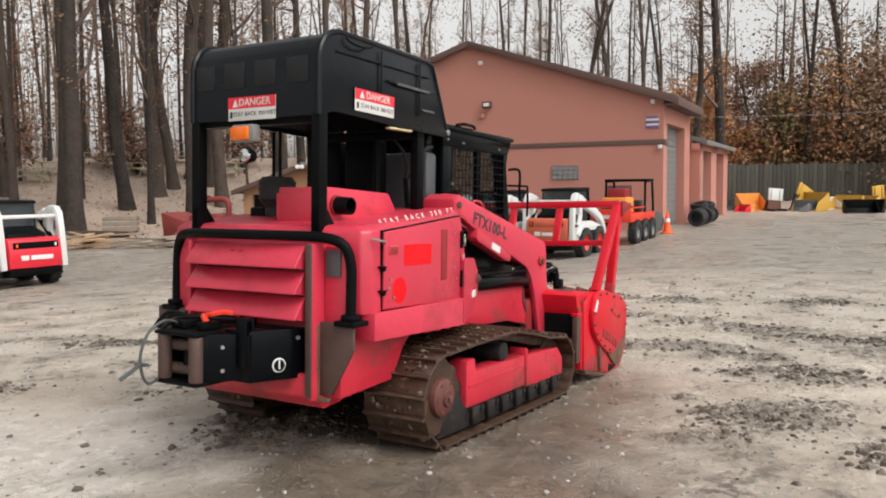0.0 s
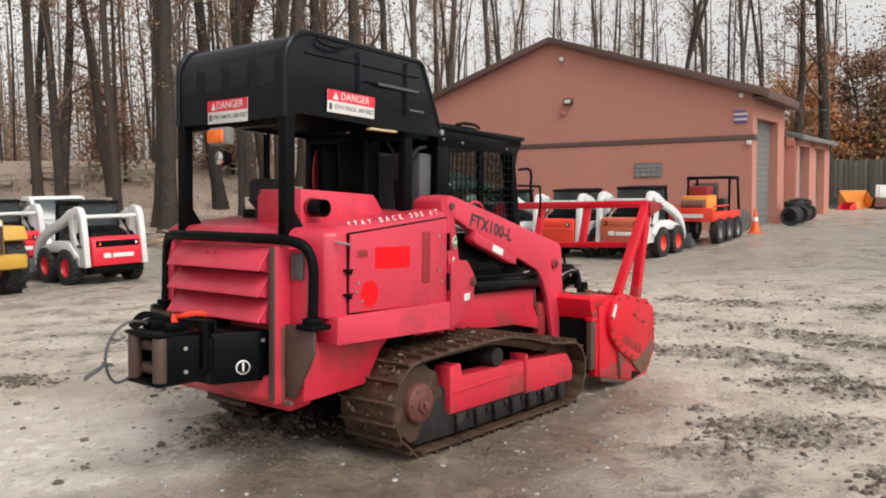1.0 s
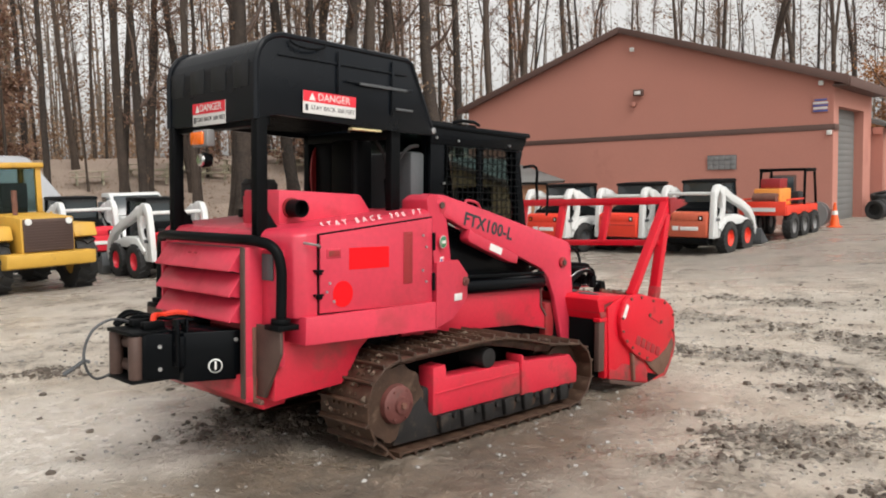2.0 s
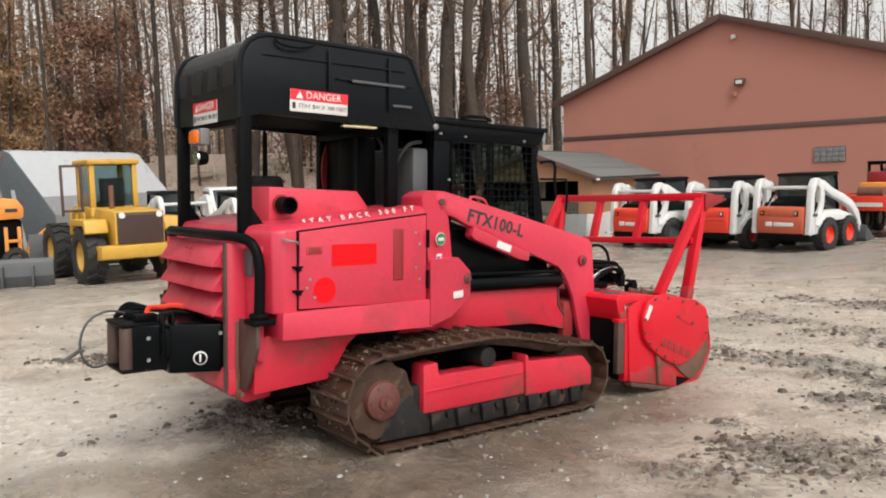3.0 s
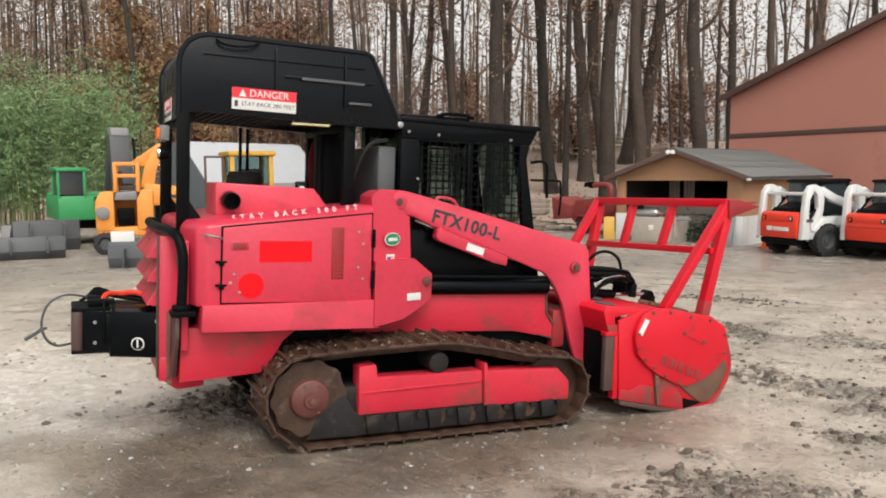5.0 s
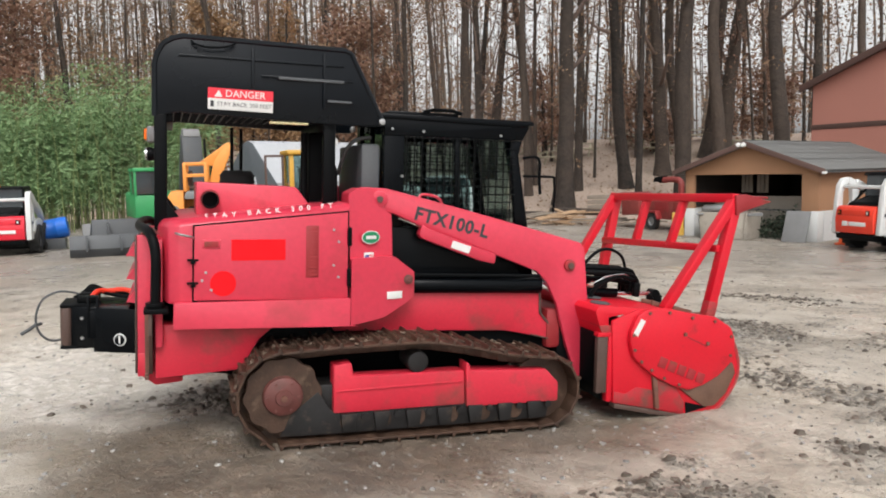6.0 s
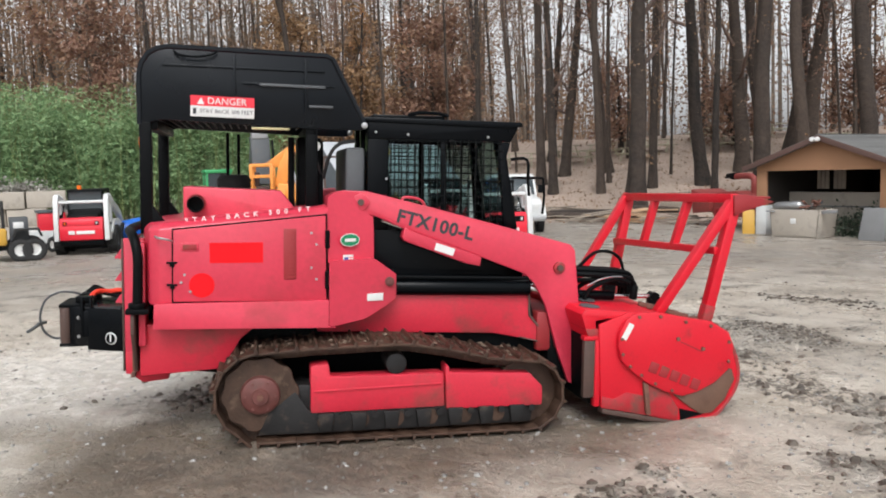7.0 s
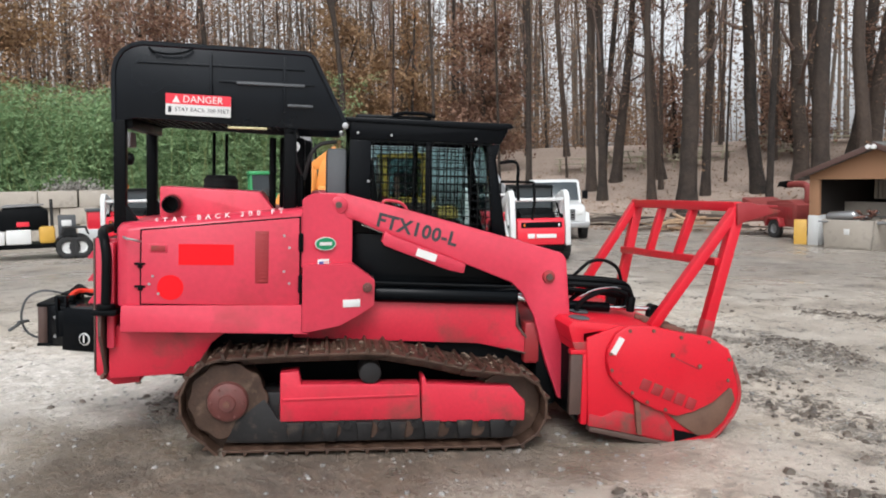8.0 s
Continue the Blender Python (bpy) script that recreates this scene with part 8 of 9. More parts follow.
def plough_blade():
    a, c = Vector((-12.07, 11.57)), Vector((-10.75, 12.75))
    mid = (a + c) / 2
    ang = math.degrees(math.atan2(c.y - a.y, c.x - a.x))
    t = thing("plough_blade", placed(mid.x, mid.y, ang), "dark grey steel plough blade lying on the gravel", "blade")
    h = (c - a).length / 2
    part("mouldboard", prism(empty_bm(), [(0.0, 0.0), (0.06, 0.0), (0.14, 0.22), (0.08, 0.48), (0.04, 0.56), (0.0, 0.55), (0.07, 0.24)], -h, h, "y", 0.008, m=Matrix.Rotation(radians(-90), 4, "Z")), M_GREY, t)
    part("cutting_edge", box(empty_bm(), -h, h, -0.02, 0.02, 0.0, 0.10, 0.005), M_MIDGREY, t)
    part("edge_rod", cyl(empty_bm(), (-0.5 * h, -0.03, 0.46), (0.6 * h, -0.03, 0.46), 0.012, seg=8), M_STEEL, t)
    for x in (-0.6 * h, 0.0, 0.6 * h):
        part("rib", box(empty_bm(), x - 0.02, x + 0.02, -0.30, -0.02, 0.02, 0.42, 0.006), M_GREY, t)


plough_blade()


def excavator():
    t = thing("excavator", placed(-19.01, 15.35, -22) @ Matrix.Diagonal((0.92, 0.92, 0.92, 1)), "green tracked excavator with grey folded boom", "excavator")
    for s in (-1, 1):
        b = empty_bm()
        prism(b, [(-1.3, 0.05), (1.3, 0.05), (1.5, 0.30), (1.3, 0.58), (-1.3, 0.58), (-1.5, 0.30)], s * 0.55, s * 1.0, "y", 0.04)
        tr = part("track", b, M_BLACKDULL, t)
        sh = as_mesh("track_shoe", box(empty_bm(), -0.06, 0.06, -0.23, 0.23, -0.015, 0.03, 0.004), M_TRACK)
        for i in range(14):
            for z in (0.585, 0.045):
                part_of("track_shoe", sh, tr, Matrix.Translation((-1.2 + i * 0.185, s * 0.775, z)))
        for x in (-1.2, -0.6, 0.0, 0.6, 1.2):
            part("roller", cyl(empty_bm(), (x, s * 0.98, 0.28), (x, s * 1.03, 0.28), 0.16, seg=16), M_TRACK, tr)
    part("turntable", cyl(empty_bm(), (0, 0, 0.5), (0, 0, 0.78), 0.6, seg=24), M_BLACKDULL, t)
    part("house", prism(empty_bm(), [(-1.7, 0.78), (1.0, 0.78), (1.0, 1.55), (-1.55, 1.62), (-1.75, 1.4)], -0.98, 0.98, "y", 0.06), M_GREEN, t)
    part("counterweight", prism(empty_bm(), [(-2.0, 0.80), (-1.7, 0.78), (-1.7, 1.55), (-1.95, 1.45)], -0.9, 0.9, "y", 0.05), M_GREEN, t)
    b = empty_bm()
    for x, y in ((-0.05, -0.20), (-0.05, -0.95), (1.0, -0.20), (1.0, -0.95)):
        box(b, x - 0.04, x + 0.04, y - 0.04, y + 0.04, 1.5, 2.32, 0.01)
    box(b, -0.12, 1.08, -1.02, -0.12, 2.30, 2.42, 0.03)
    cabx = part("cab", b, M_GREEN, t)
    for x in (-0.04, 1.0):
        part("pane", box(empty_bm(), x - 0.01, x + 0.01, -0.91, -0.24, 1.58, 2.3, 0), M_DARKGLASS, cabx)
    for y in (-0.95, -0.20):
        part("pane", box(empty_bm(), 0.0, 0.96, y - 0.01, y + 0.01, 1.58, 2.3, 0), M_DARKGLASS, cabx)
    for i in range(4):
        part("front_louvre", box(empty_bm(), 1.0, 1.03, 0.05, 0.90, 1.22 + i * 0.08, 1.26 + i * 0.08, 0.006), M_BLACKDULL, t)
    part("boom", prism(empty_bm(), [(0.6, 1.2), (0.95, 1.3), (1.6, 2.7), (2.0, 3.3), (1.75, 3.45), (1.25, 2.9)], 0.42, 0.82, "y", 0.03), M_GREY, t, "grey steel boom")
    part("dipper", prism(empty_bm(), [(1.70, 3.45), (2.08, 3.40), (2.35, 1.9), (2.05, 1.85)], 0.38, 0.98, "y", 0.03), M_GREY, t, "grey steel dipper arm")
    part("dipper_head", prism(empty_bm(), [(1.66, 3.36), (1.80, 3.62), (2.04, 3.60), (2.12, 3.36)], 0.42, 0.94, "y", 0.03), M_MIDGREY, t)
    part("hose_run", bar(empty_bm(), (2.10, 1.06, 3.3), (2.3, 1.06, 2.0), 0.06, 0.12, 0.02), M_BLACKDULL, t)
    part("boom_cylinder", cyl(empty_bm(), (1.0, 0.62, 1.3), (1.6, 0.62, 2.4), 0.07, seg=12), M_CHROME, t)


excavator()


def tarp_shelter():
    x0, y0, x1, y1 = -18.0, 17.9, -17.9, 23.2
    ang = math.degrees(math.atan2(y1 - y0, x1 - x0))
    ln = math.hypot(x1 - x0, y1 - y0)
    t = thing("tarp_shelter", placed((x0 + x1) / 2, (y0 + y1) / 2, ang), "gable shelter of white and grey tarpaulin on hoops", "shelter")
    h, w = ln / 2, 1.9
    prof = [(-w, 0.0), (-w * 0.98, 1.05), (-w * 0.75, 1.5), (-0.25, 2.62), (0.0, 2.70), (0.25, 2.62), (w * 0.75, 1.5), (w * 0.98, 1.05), (w, 0.0)]
    prof = [(y, z * 1.13) for y, z in prof]
    inner = [(y * 0.985, z - 0.03) for y, z in prof[::-1]]
    part("roof_sheet", prism(empty_bm(), prof[2:7] + [(y * 0.985, z - 0.03) for y, z in prof[2:7][::-1]], -h, h - 0.3, "x", 0.006), M_TARP, t, "sagging white tarpaulin roof")
    for a, c in ((prof[:3], -1), (prof[6:], 1)):
        part("side_sheet", prism(empty_bm(), a + [(y * 0.985, z) for y, z in a[::-1]], -h, h - 0.3, "x", 0.004), M_TARPGREY if False else M_MIDGREY, t, "grey tarpaulin side")
    part("end_sheet", prism(empty_bm(), prof, -h - 0.04, -h - 0.005, "x", 0.004), M_TARPGREY, t, "dark grey tarpaulin end")
    part("end_sheet", prism(empty_bm(), prof, h - 0.29, h - 0.25, "x", 0.004), M_TARP, t)
    for i in range(5):
        x = -h + 0.1 + i * (ln - 0.5) / 4
        part("hoop", tube(empty_bm(), smooth_path([(x, y * 0.97, z - 0.04) for y, z in prof], 3), 0.02, 6), M_STEEL, t)
    part("door_flap", prism(empty_bm(), [(-0.8, 0.0), (-0.55, 0.0), (-0.25, 1.9), (-0.38, 1.9)], -h - 0.07, -h - 0.045, "x", 0.004), M_TARP, t, "white folded door flap")


tarp_shelter()


def truck(m, label, colour=None):
    colour = colour or M_WHITE
    t = thing("truck", m, label, "truck")
    part("hood", prism(empty_bm(), [(0.9, 0.62), (2.35, 0.55), (2.38, 1.05), (2.2, 1.18), (0.95, 1.30)], -0.78, 0.78, "y", 0.06), colour, t)
    part("cab", prism(empty_bm(), [(-0.75, 0.60), (0.95, 0.60), (0.95, 1.28), (0.45, 1.95), (0.2, 2.05), (-0.70, 2.05)], -0.86, 0.86, "y", 0.06), colour, t)
    part("windscreen", prism(empty_bm(), [(0.955, 1.31), (0.985, 1.31), (0.50, 1.95), (0.47, 1.95)], -0.76, 0.76, "y", 0.004), M_DARKGLASS, t)
    for s in (-1, 1):
        part("side_window", prism(empty_bm(), [(-0.60, 1.32), (0.80, 1.32), (0.38, 1.90), (-0.60, 1.92)], s * 0.862, s * 0.872, "y", 0.002), M_DARKGLASS, t)
        part("headlamp", box(empty_bm(), 2.37, 2.40, s * 0.60 - 0.11, s * 0.60 + 0.11, 0.86, 1.02, 0.01), M_SIGNWHITE, t)
        part("mirror", box(empty_bm(), 0.80, 0.88, s * 1.0 - 0.10, s * 1.0 + 0.10, 1.35, 1.65, 0.02), M_BLACKDULL, t)
        for x in (1.65, -2.2):
            wheel(t, x, s * 0.80, 0.40, 0.40, 0.26, M_MIDGREY, s, 20)
        part("fender", prism(empty_bm(), [(1.1, 0.55), (1.25, 0.92), (2.05, 0.92), (2.3, 0.55), (2.1, 0.55), (1.95, 0.80), (1.4, 0.80), (1.25, 0.55)], s * 0.70, s * 0.95, "y", 0.02), colour, t)
    gr = part("grille", box(empty_bm(), 2.375, 2.40, -0.42, 0.42, 0.68, 1.04, 0.01), M_BLACKDULL, t)
    for i in range(4):
        part("grille_bar", box(empty_bm(), 2.40, 2.41, -0.40, 0.40, 0.72 + i * 0.085, 0.745 + i * 0.085, 0.003), M_STEEL, gr)
    part("bumper", box(empty_bm(), 2.36, 2.52, -0.90, 0.90, 0.42, 0.62, 0.03), M_STEEL, t)
    part("number_plate_bar", box(empty_bm(), 2.52, 2.53, -0.15, 0.15, 0.46, 0.56, 0.002), M_SIGNWHITE, t)
    part("chassis", box(empty_bm(), -3.2, 2.2, -0.40, 0.40, 0.40, 0.60, 0.02), M_BLACKDULL, t)
    part("flat_bed", box(empty_bm(), -3.3, -0.85, -0.95, 0.95, 0.78, 0.90, 0.01), M_GREY, t)
    part("headboard", box(empty_bm(), -0.95, -0.87, -0.92, 0.92, 0.90, 1.75, 0.01), M_GREY, t)
    return t


truck(placed(-13.6, 22.45, -40) @ Matrix.Diagonal((0.88, 0.88, 0.88, 1)), "white medium truck with dark windows parked below the wood")


def engine_trailer():
    t = thing("equipment_trailer", placed(-18.75, 8.15, 77), "low trailer with dark engine hood and white side boxes", "trailer")
    part("deck", box(empty_bm(), -1.25, 1.25, -0.60, 0.60, 0.30, 0.42, 0.02), M_BLACKDULL, t)
    part("side_box", box(empty_bm(), -1.22, -0.72, -0.66, -0.20, 0.42, 0.74, 0.03), M_SIGNWHITE, t)
    part("side_box", box(empty_bm(), -0.69, -0.12, -0.66, -0.20, 0.42, 0.78, 0.03), M_SIGNWHITE, t)
    part("hood", prism(empty_bm(), [(-0.85, 0.75), (0.30, 0.75), (0.30, 1.26), (0.10, 1.38), (-0.78, 1.34), (-0.88, 1.10)], -0.30, 0.55, "y", 0.05), M_BLACKDULL, t, "dark engine hood")
    part("hood_lid", prism(empty_bm(), [(-0.84, 1.35), (0.10, 1.39), (0.22, 1.42), (-0.70, 1.42)], -0.34, 0.58, "y", 0.01), M_MIDGREY, t)
    part("red_tail_lamp", box(empty_bm(), -0.45, -0.15, -0.36, -0.30, 0.86, 0.98, 0.02), M_SIGNRED, t)
    part("exhaust", cyl(empty_bm(), (0.38, -0.2, 0.7), (0.38, -0.2, 1.55), 0.04, seg=12), M_RUBBER, t)
    part("fuel_can", box(empty_bm(), 0.06, 0.44, -0.66, -0.40, 0.42, 0.86, 0.07), M_YELLOW, t, "yellow plastic tank")
    part("mudguard", prism(empty_bm(), [(0.55, 0.62), (0.62, 0.84), (1.18, 0.84), (1.25, 0.62), (1.20, 0.62), (1.14, 0.79), (0.66, 0.79), (0.60, 0.62)], -0.74, -0.44, "y", 0.006), M_RUBBER, t)
    part("battery_box", box(empty_bm(), 0.52, 0.95, -0.40, 0.10, 0.42, 1.12, 0.02), M_GREY, t)
    part("paper_label", box(empty_bm(), 0.60, 0.84, -0.412, -0.401, 0.84, 1.0, 0.001), M_SIGNWHITE, t)
    for s in (-1, 1):
        for x in (0.72, 1.04):
            wheel(t, x, s * 0.60, 0.29, 0.29, 0.18, M_SIGNWHITE, s, 20)
    part("drawbar", bar(empty_bm(), (-1.2, 0, 0.36), (-2.3, 0, 0.34), 0.09, 0.09, 0.01), M_RUST, t)


engine_trailer()


def carrier():
    t = thing("tracked_carrier", placed(5.15, 23.9, 62), "orange utility carrier with dark roll cage beside the workshop", "carrier")
    part("deck", box(empty_bm(), -1.2, 1.2, -0.62, 0.62, 0.62, 0.86, 0.03), M_VIVID, t)
    part("tail_board", box(empty_bm(), -1.26, -1.2, -0.6, 0.6, 0.62, 0.98, 0.01), M_VIVID, t)
    part("lettering_bar", box(empty_bm(), -1.275, -1.26, -0.35, 0.30, 0.72, 0.82, 0), M_SIGNWHITE, t)
    for s in (-1, 1):
        for x in (-0.8, 0.0, 0.8):
            wheel(t, x, s * 0.58, 0.34, 0.34, 0.24, M_MIDGREY, s, 16)
        part("side_rail", bar(empty_bm(), (-1.15, s * 0.6, 1.02), (0.1, s * 0.6, 1.02), 0.04, 0.04), M_VIVID, t)
        b = empty_bm()
        for p0, p1 in (((0.2, 0.86), (0.25, 1.75)), ((0.25, 1.75), (1.0, 1.75)), ((1.0, 1.75), (1.15, 0.86))):
            bar(b, (p0[0], s * 0.58, p0[1]), (p1[0], s * 0.58, p1[1]), 0.06, 0.06, 0.01)
        part("roll_cage", b, M_BLACKDULL, t)
    part("roof", box(empty_bm(), 0.2, 1.05, -0.62, 0.62, 1.74, 1.82, 0.02), M_BLACKDULL, t)
    part("engine_box", box(empty_bm(), -0.9, -0.1, -0.35, 0.35, 0.86, 1.30, 0.04), M_ORANGE, t)
    part("winch_drum", cyl(empty_bm(), (-1.0, -0.3, 1.05), (-1.0, 0.3, 1.05), 0.14, seg=16), M_RUST, t)
    part("seat", box(empty_bm(), 0.3, 0.7, -0.4, 0.4, 0.86, 1.2, 0.05), M_RUBBER, t)
    part("crate", box(empty_bm(), -0.75, -0.2, -0.28, 0.22, 1.30, 1.56, 0.02), M_REDDARK, t)


carrier()


M_DULLRED = pbr("weathered_dull_red_paint", (0.22, 0.035, 0.03), 0.6, var=0.15, dirt=(0.14, 0.05, 0.04), dirt_amt=0.45)


def chipper():
    t = thing("wood_chipper", placed(-7.5, 26.2, -25) @ Matrix.Diagonal((0.85, 0.85, 0.85, 1)), "weathered red wood chipper with bent discharge chute", "chipper")
    part("body", prism(empty_bm(), [(-0.9, 0.45), (0.9, 0.45), (0.95, 1.15), (0.4, 1.32), (-0.7, 1.25)], -0.55, 0.55, "y", 0.03), M_DULLRED, t)
    part("engine_cover", box(empty_bm(), -0.1, 0.85, -0.60, 0.60, 0.40, 1.20, 0.04), M_DULLRED, t)
    for i in range(7):
        part("cover_louvre", box(empty_bm(), 0.0 + i * 0.11, 0.06 + i * 0.11, -0.615, -0.60, 0.65, 1.08, 0.003), M_REDDARK, t)
    b = empty_bm()
    prism(b, [(-0.9, 0.55), (-1.9, 0.45), (-2.0, 1.35), (-0.9, 1.05)], -0.68, 0.68, "y", 0.02)
    part("feed_hopper", b, M_DULLRED, t)
    part("chute", tube(empty_bm(), smooth_path([(0.72, 0, 1.15), (0.74, 0, 1.62), (0.62, 0, 1.80), (0.25, 0, 1.84), (-0.25, 0, 1.82)], 5), 0.11, 10), M_DULLRED, t)
    part("chute_deflector", prism(empty_bm(), [(-0.25, 1.70), (-0.20, 1.96), (-0.62, 1.92), (-0.70, 1.74), (-0.60, 1.78)], -0.14, 0.14, "y", 0.01), M_BLACKDULL, t, "black chute deflector")
    for s in (-1, 1):
        wheel(t, 0.0, s * 0.70, 0.32, 0.32, 0.20, M_MIDGREY, s, 20)
        part("fender", prism(empty_bm(), [(-0.42, 0.40), (-0.30, 0.70), (0.30, 0.70), (0.42, 0.40), (0.36, 0.40), (0.26, 0.64), (-0.26, 0.64), (-0.36, 0.40)], s * 0.58, s * 0.84, "y", 0.006), M_REDDARK, t)
    part("drawbar", bar(empty_bm(), (0.9, 0, 0.42), (2.0, 0, 0.38), 0.10, 0.10, 0.01), M_RUST, t)
    part("reflector", box(empty_bm(), 0.86, 0.90, -0.50, -0.40, 0.72, 0.95, 0.005), M_SIGNWHITE, t)


chipper()


# ---- clutter round the yard ----
def simple(name, x, y, heading, label, category, group=""):
    return thing(name, placed(x, y, heading), label, category, group)


def traffic_cone(x, y, mat, label):
    t = simple("traffic_cone", x, y, 0, label, "cone")
    part("base", box(empty_bm(), -0.18, 0.18, -0.18, 0.18, 0.0, 0.04, 0.01), mat, t)
    part("cone", lathe(empty_bm(), [(0.14, 0.04), (0.13, 0.06), (0.03, 0.70), (0.02, 0.71)], 20), mat, t)
    part("band", lathe(empty_bm(), [(0.088, 0.36), (0.090, 0.36), (0.069, 0.48), (0.067, 0.48)], 20), M_SIGNWHITE, t)


traffic_cone(6.95, 25.9, M_CONE, "orange traffic cone beside the workshop wall")
traffic_cone(-1.55, 23.35, M_CONE, "orange traffic cone beside the shed")
t = simple("caution_board", -6.12, 23.95, 118, "yellow folding caution board leaning at the shed", "sign")
part("board", prism(empty_bm(), [(-0.02, 0.0), (0.02, 0.0), (0.14, 0.66), (0.10, 0.66)], -0.16, 0.16, "y", 0.006), M_YELLOW, t)
part("back_leaf", prism(empty_bm(), [(0.26, 0.0), (0.30, 0.0), (0.15, 0.66), (0.12, 0.66)], -0.16, 0.16, "y", 0.006), M_YELLOW, t)

# cable reel and tyres along the workshop
t = simple("cable_reel", 6.45, 26.0, -25, "grey cable reel standing on edge", "reel")
for y in (-0.18, 0.18):
    part("flange", cyl(empty_bm(), (0, y - 0.02, 0.38), (0, y + 0.02, 0.38), 0.38, seg=26), M_MIDGREY, t)
part("core", cyl(empty_bm(), (0, -0.16, 0.38), (0, 0.16, 0.38), 0.2, seg=20), M_VIVID, t)
rng_c = random.Random(4)
for i, (x, y, z, lay) in enumerate(((8.95, 29.6, 0.32, 0), (9.3, 30.4, 0.32, 0), (9.75, 31.3, 0.32, 0), (10.1, 32.1, 0.32, 0), (9.45, 31.0, 0.72, 1), (10.5, 33.0, 0.32, 0), (10.0, 31.9, 0.72, 1))):
    t = thing("tyre", Matrix.Translation((x, y, z)) @ Matrix.Rotation(radians(rng_c.uniform(-60, 30)), 4, "Z") @ Matrix.Rotation(radians(90 - 78 * lay), 4, "X") @ Matrix.Diagonal((0.75, 0.75, 0.85, 1)), "worn black tyre in a heap by the wall", "tyre", "tyre heap")
    part("casing", lathe(empty_bm(), [(0.24, -0.10), (0.38, -0.13), (0.42, -0.09), (0.43, 0.0), (0.42, 0.09), (0.38, 0.13), (0.24, 0.10), (0.26, 0.08), (0.27, 0.0), (0.26, -0.08)], 26), M_RUBBER, t)


# buckets and attachments by the far fence
def attachment(x, y, heading, s, mat, label, low=1.0):
    t = thing("bucket_attachment", placed(x, y, heading) @ Matrix.Diagonal((s, s, s * low, 1)), label, "bucket", "loader attachments")
    part("shell", prism(empty_bm(), [(0.0, 0.9), (0.05, 0.92), (-0.02, 0.35), (0.12, 0.06), (0.95, 0.02), (0.95, 0.0), (0.05, 0.0), (-0.12, 0.35)], -0.9, 0.9, "y", 0.01), mat, t)
    for y_ in (-0.9, 0.87):
        part("cheek", prism(empty_bm(), [(0.0, 0.9), (-0.10, 0.35), (0.06, 0.02), (0.92, 0.02), (0.70, 0.45)], y_, y_ + 0.03, "y", 0.006), mat, t)
    for y_ in (-0.45, 0.45):
        part("bracket", prism(empty_bm(), [(-0.25, 0.25), (-0.08, 0.2), (-0.02, 0.85), (-0.22, 0.8)], y_ - 0.03, y_ + 0.03, "y", 0.006), mat, t)
    tooth_me = as_mesh("tooth", box(empty_bm(), 0.94, 1.06, -0.04, 0.04, 0.0, 0.04, 0.006), M_STEEL)
    for i in range(6):
        part_of("tooth", tooth_me, t, Matrix.Translation((0, -0.75 + i * 0.3, 0)))
    return t


for args in ((15.5, 43.0, 285, 0.80, M_ORANGE, "amber loader bucket by the fence", 1.25), (15.0, 41.9, 205, 0.42, M_SIGNRED, "small red attachment by the fence"),
             (14.9, 44.2, 240, 0.60, M_GREY, "dark grey attachment by the fence"), (18.2, 42.3, 250, 0.62, M_GREY, "dark grey attachment by the fence"),
             (18.9, 42.6, 200, 0.95, M_YELLOW, "yellow loader bucket by the fence", 1.1), (19.8, 43.6, 300, 0.75, M_WHITE, "white steel attachment by the fence"),
             (18.0, 41.4, 150, 0.45, M_MIDGREY, "grey steel attachment by the fence"), (20.9, 43.2, 215, 0.85, M_YELLOW, "yellow loader bucket by the fence"),
             (22.2, 43.6, 190, 0.80, M_YELLOW, "yellow loader bucket by the fence"), (19.7, 39.8, 260, 0.80, M_BLACKDULL, "black loader bucket by the fence", 0.9),
             (20.6, 40.4, 230, 0.70, M_BLACKDULL, "black loader bucket by the fence"), (24.2, 45.0, 215, 0.75, M_YELLOW, "yellow loader bucket by the fence"),
             (26.0, 45.4, 310, 0.70, M_GREY, "dark grey loader bucket by the fence"),
             (-15.64, 11.76, 155, 0.88, M_GREY, "dark slate bucket beside the bamboo", 0.68), (-18.62, 13.34, 153, 0.72, M_MIDGREY, "weathered grey bucket behind another", 1.0),
             (-17.4, 13.2, 160, 0.9, M_GREY, "dark grey bucket beside the bamboo")):
    attachment(*args)



def quick_plate(x, y, heading, tilt, w, h, up, mat, label):
    """A coupler plate leaning on a dark steel stand."""
    t = simple("coupler_plate", x, y, heading, label, "attachment", "loader attachments")
    m = Matrix.Translation((0, 0, up)) @ Matrix.Rotation(radians(tilt), 4, "Y")
    b = box(empty_bm(), -w / 2, w / 2, -0.04, 0.04, 0, h, 0.01, m)
    for k in (-0.3, 0.3):
        box(b, k * w - 0.05, k * w + 0.05, -0.10, 0.0, 0.05, h * 0.9, 0.008, m)
    part("plate", b, mat, t)
    for k in (-0.4, 0.4):
        part("stand_leg", bar(empty_bm(), (k * w, 0.35, 0.0), (k * w, 0.0, up + 0.3), 0.10, 0.10, 0.01), M_RUBBER, t)
        part("stand_foot", box(empty_bm(), k * w - 0.06, k * w + 0.06, -0.45, 0.45, 0.0, 0.12, 0.01), M_RUBBER, t)
    part("stand_panel", box(empty_bm(), -w * 0.45, w * 0.45, 0.02, 0.08, 0.1, up + 0.05, 0.01), M_RUST, t)


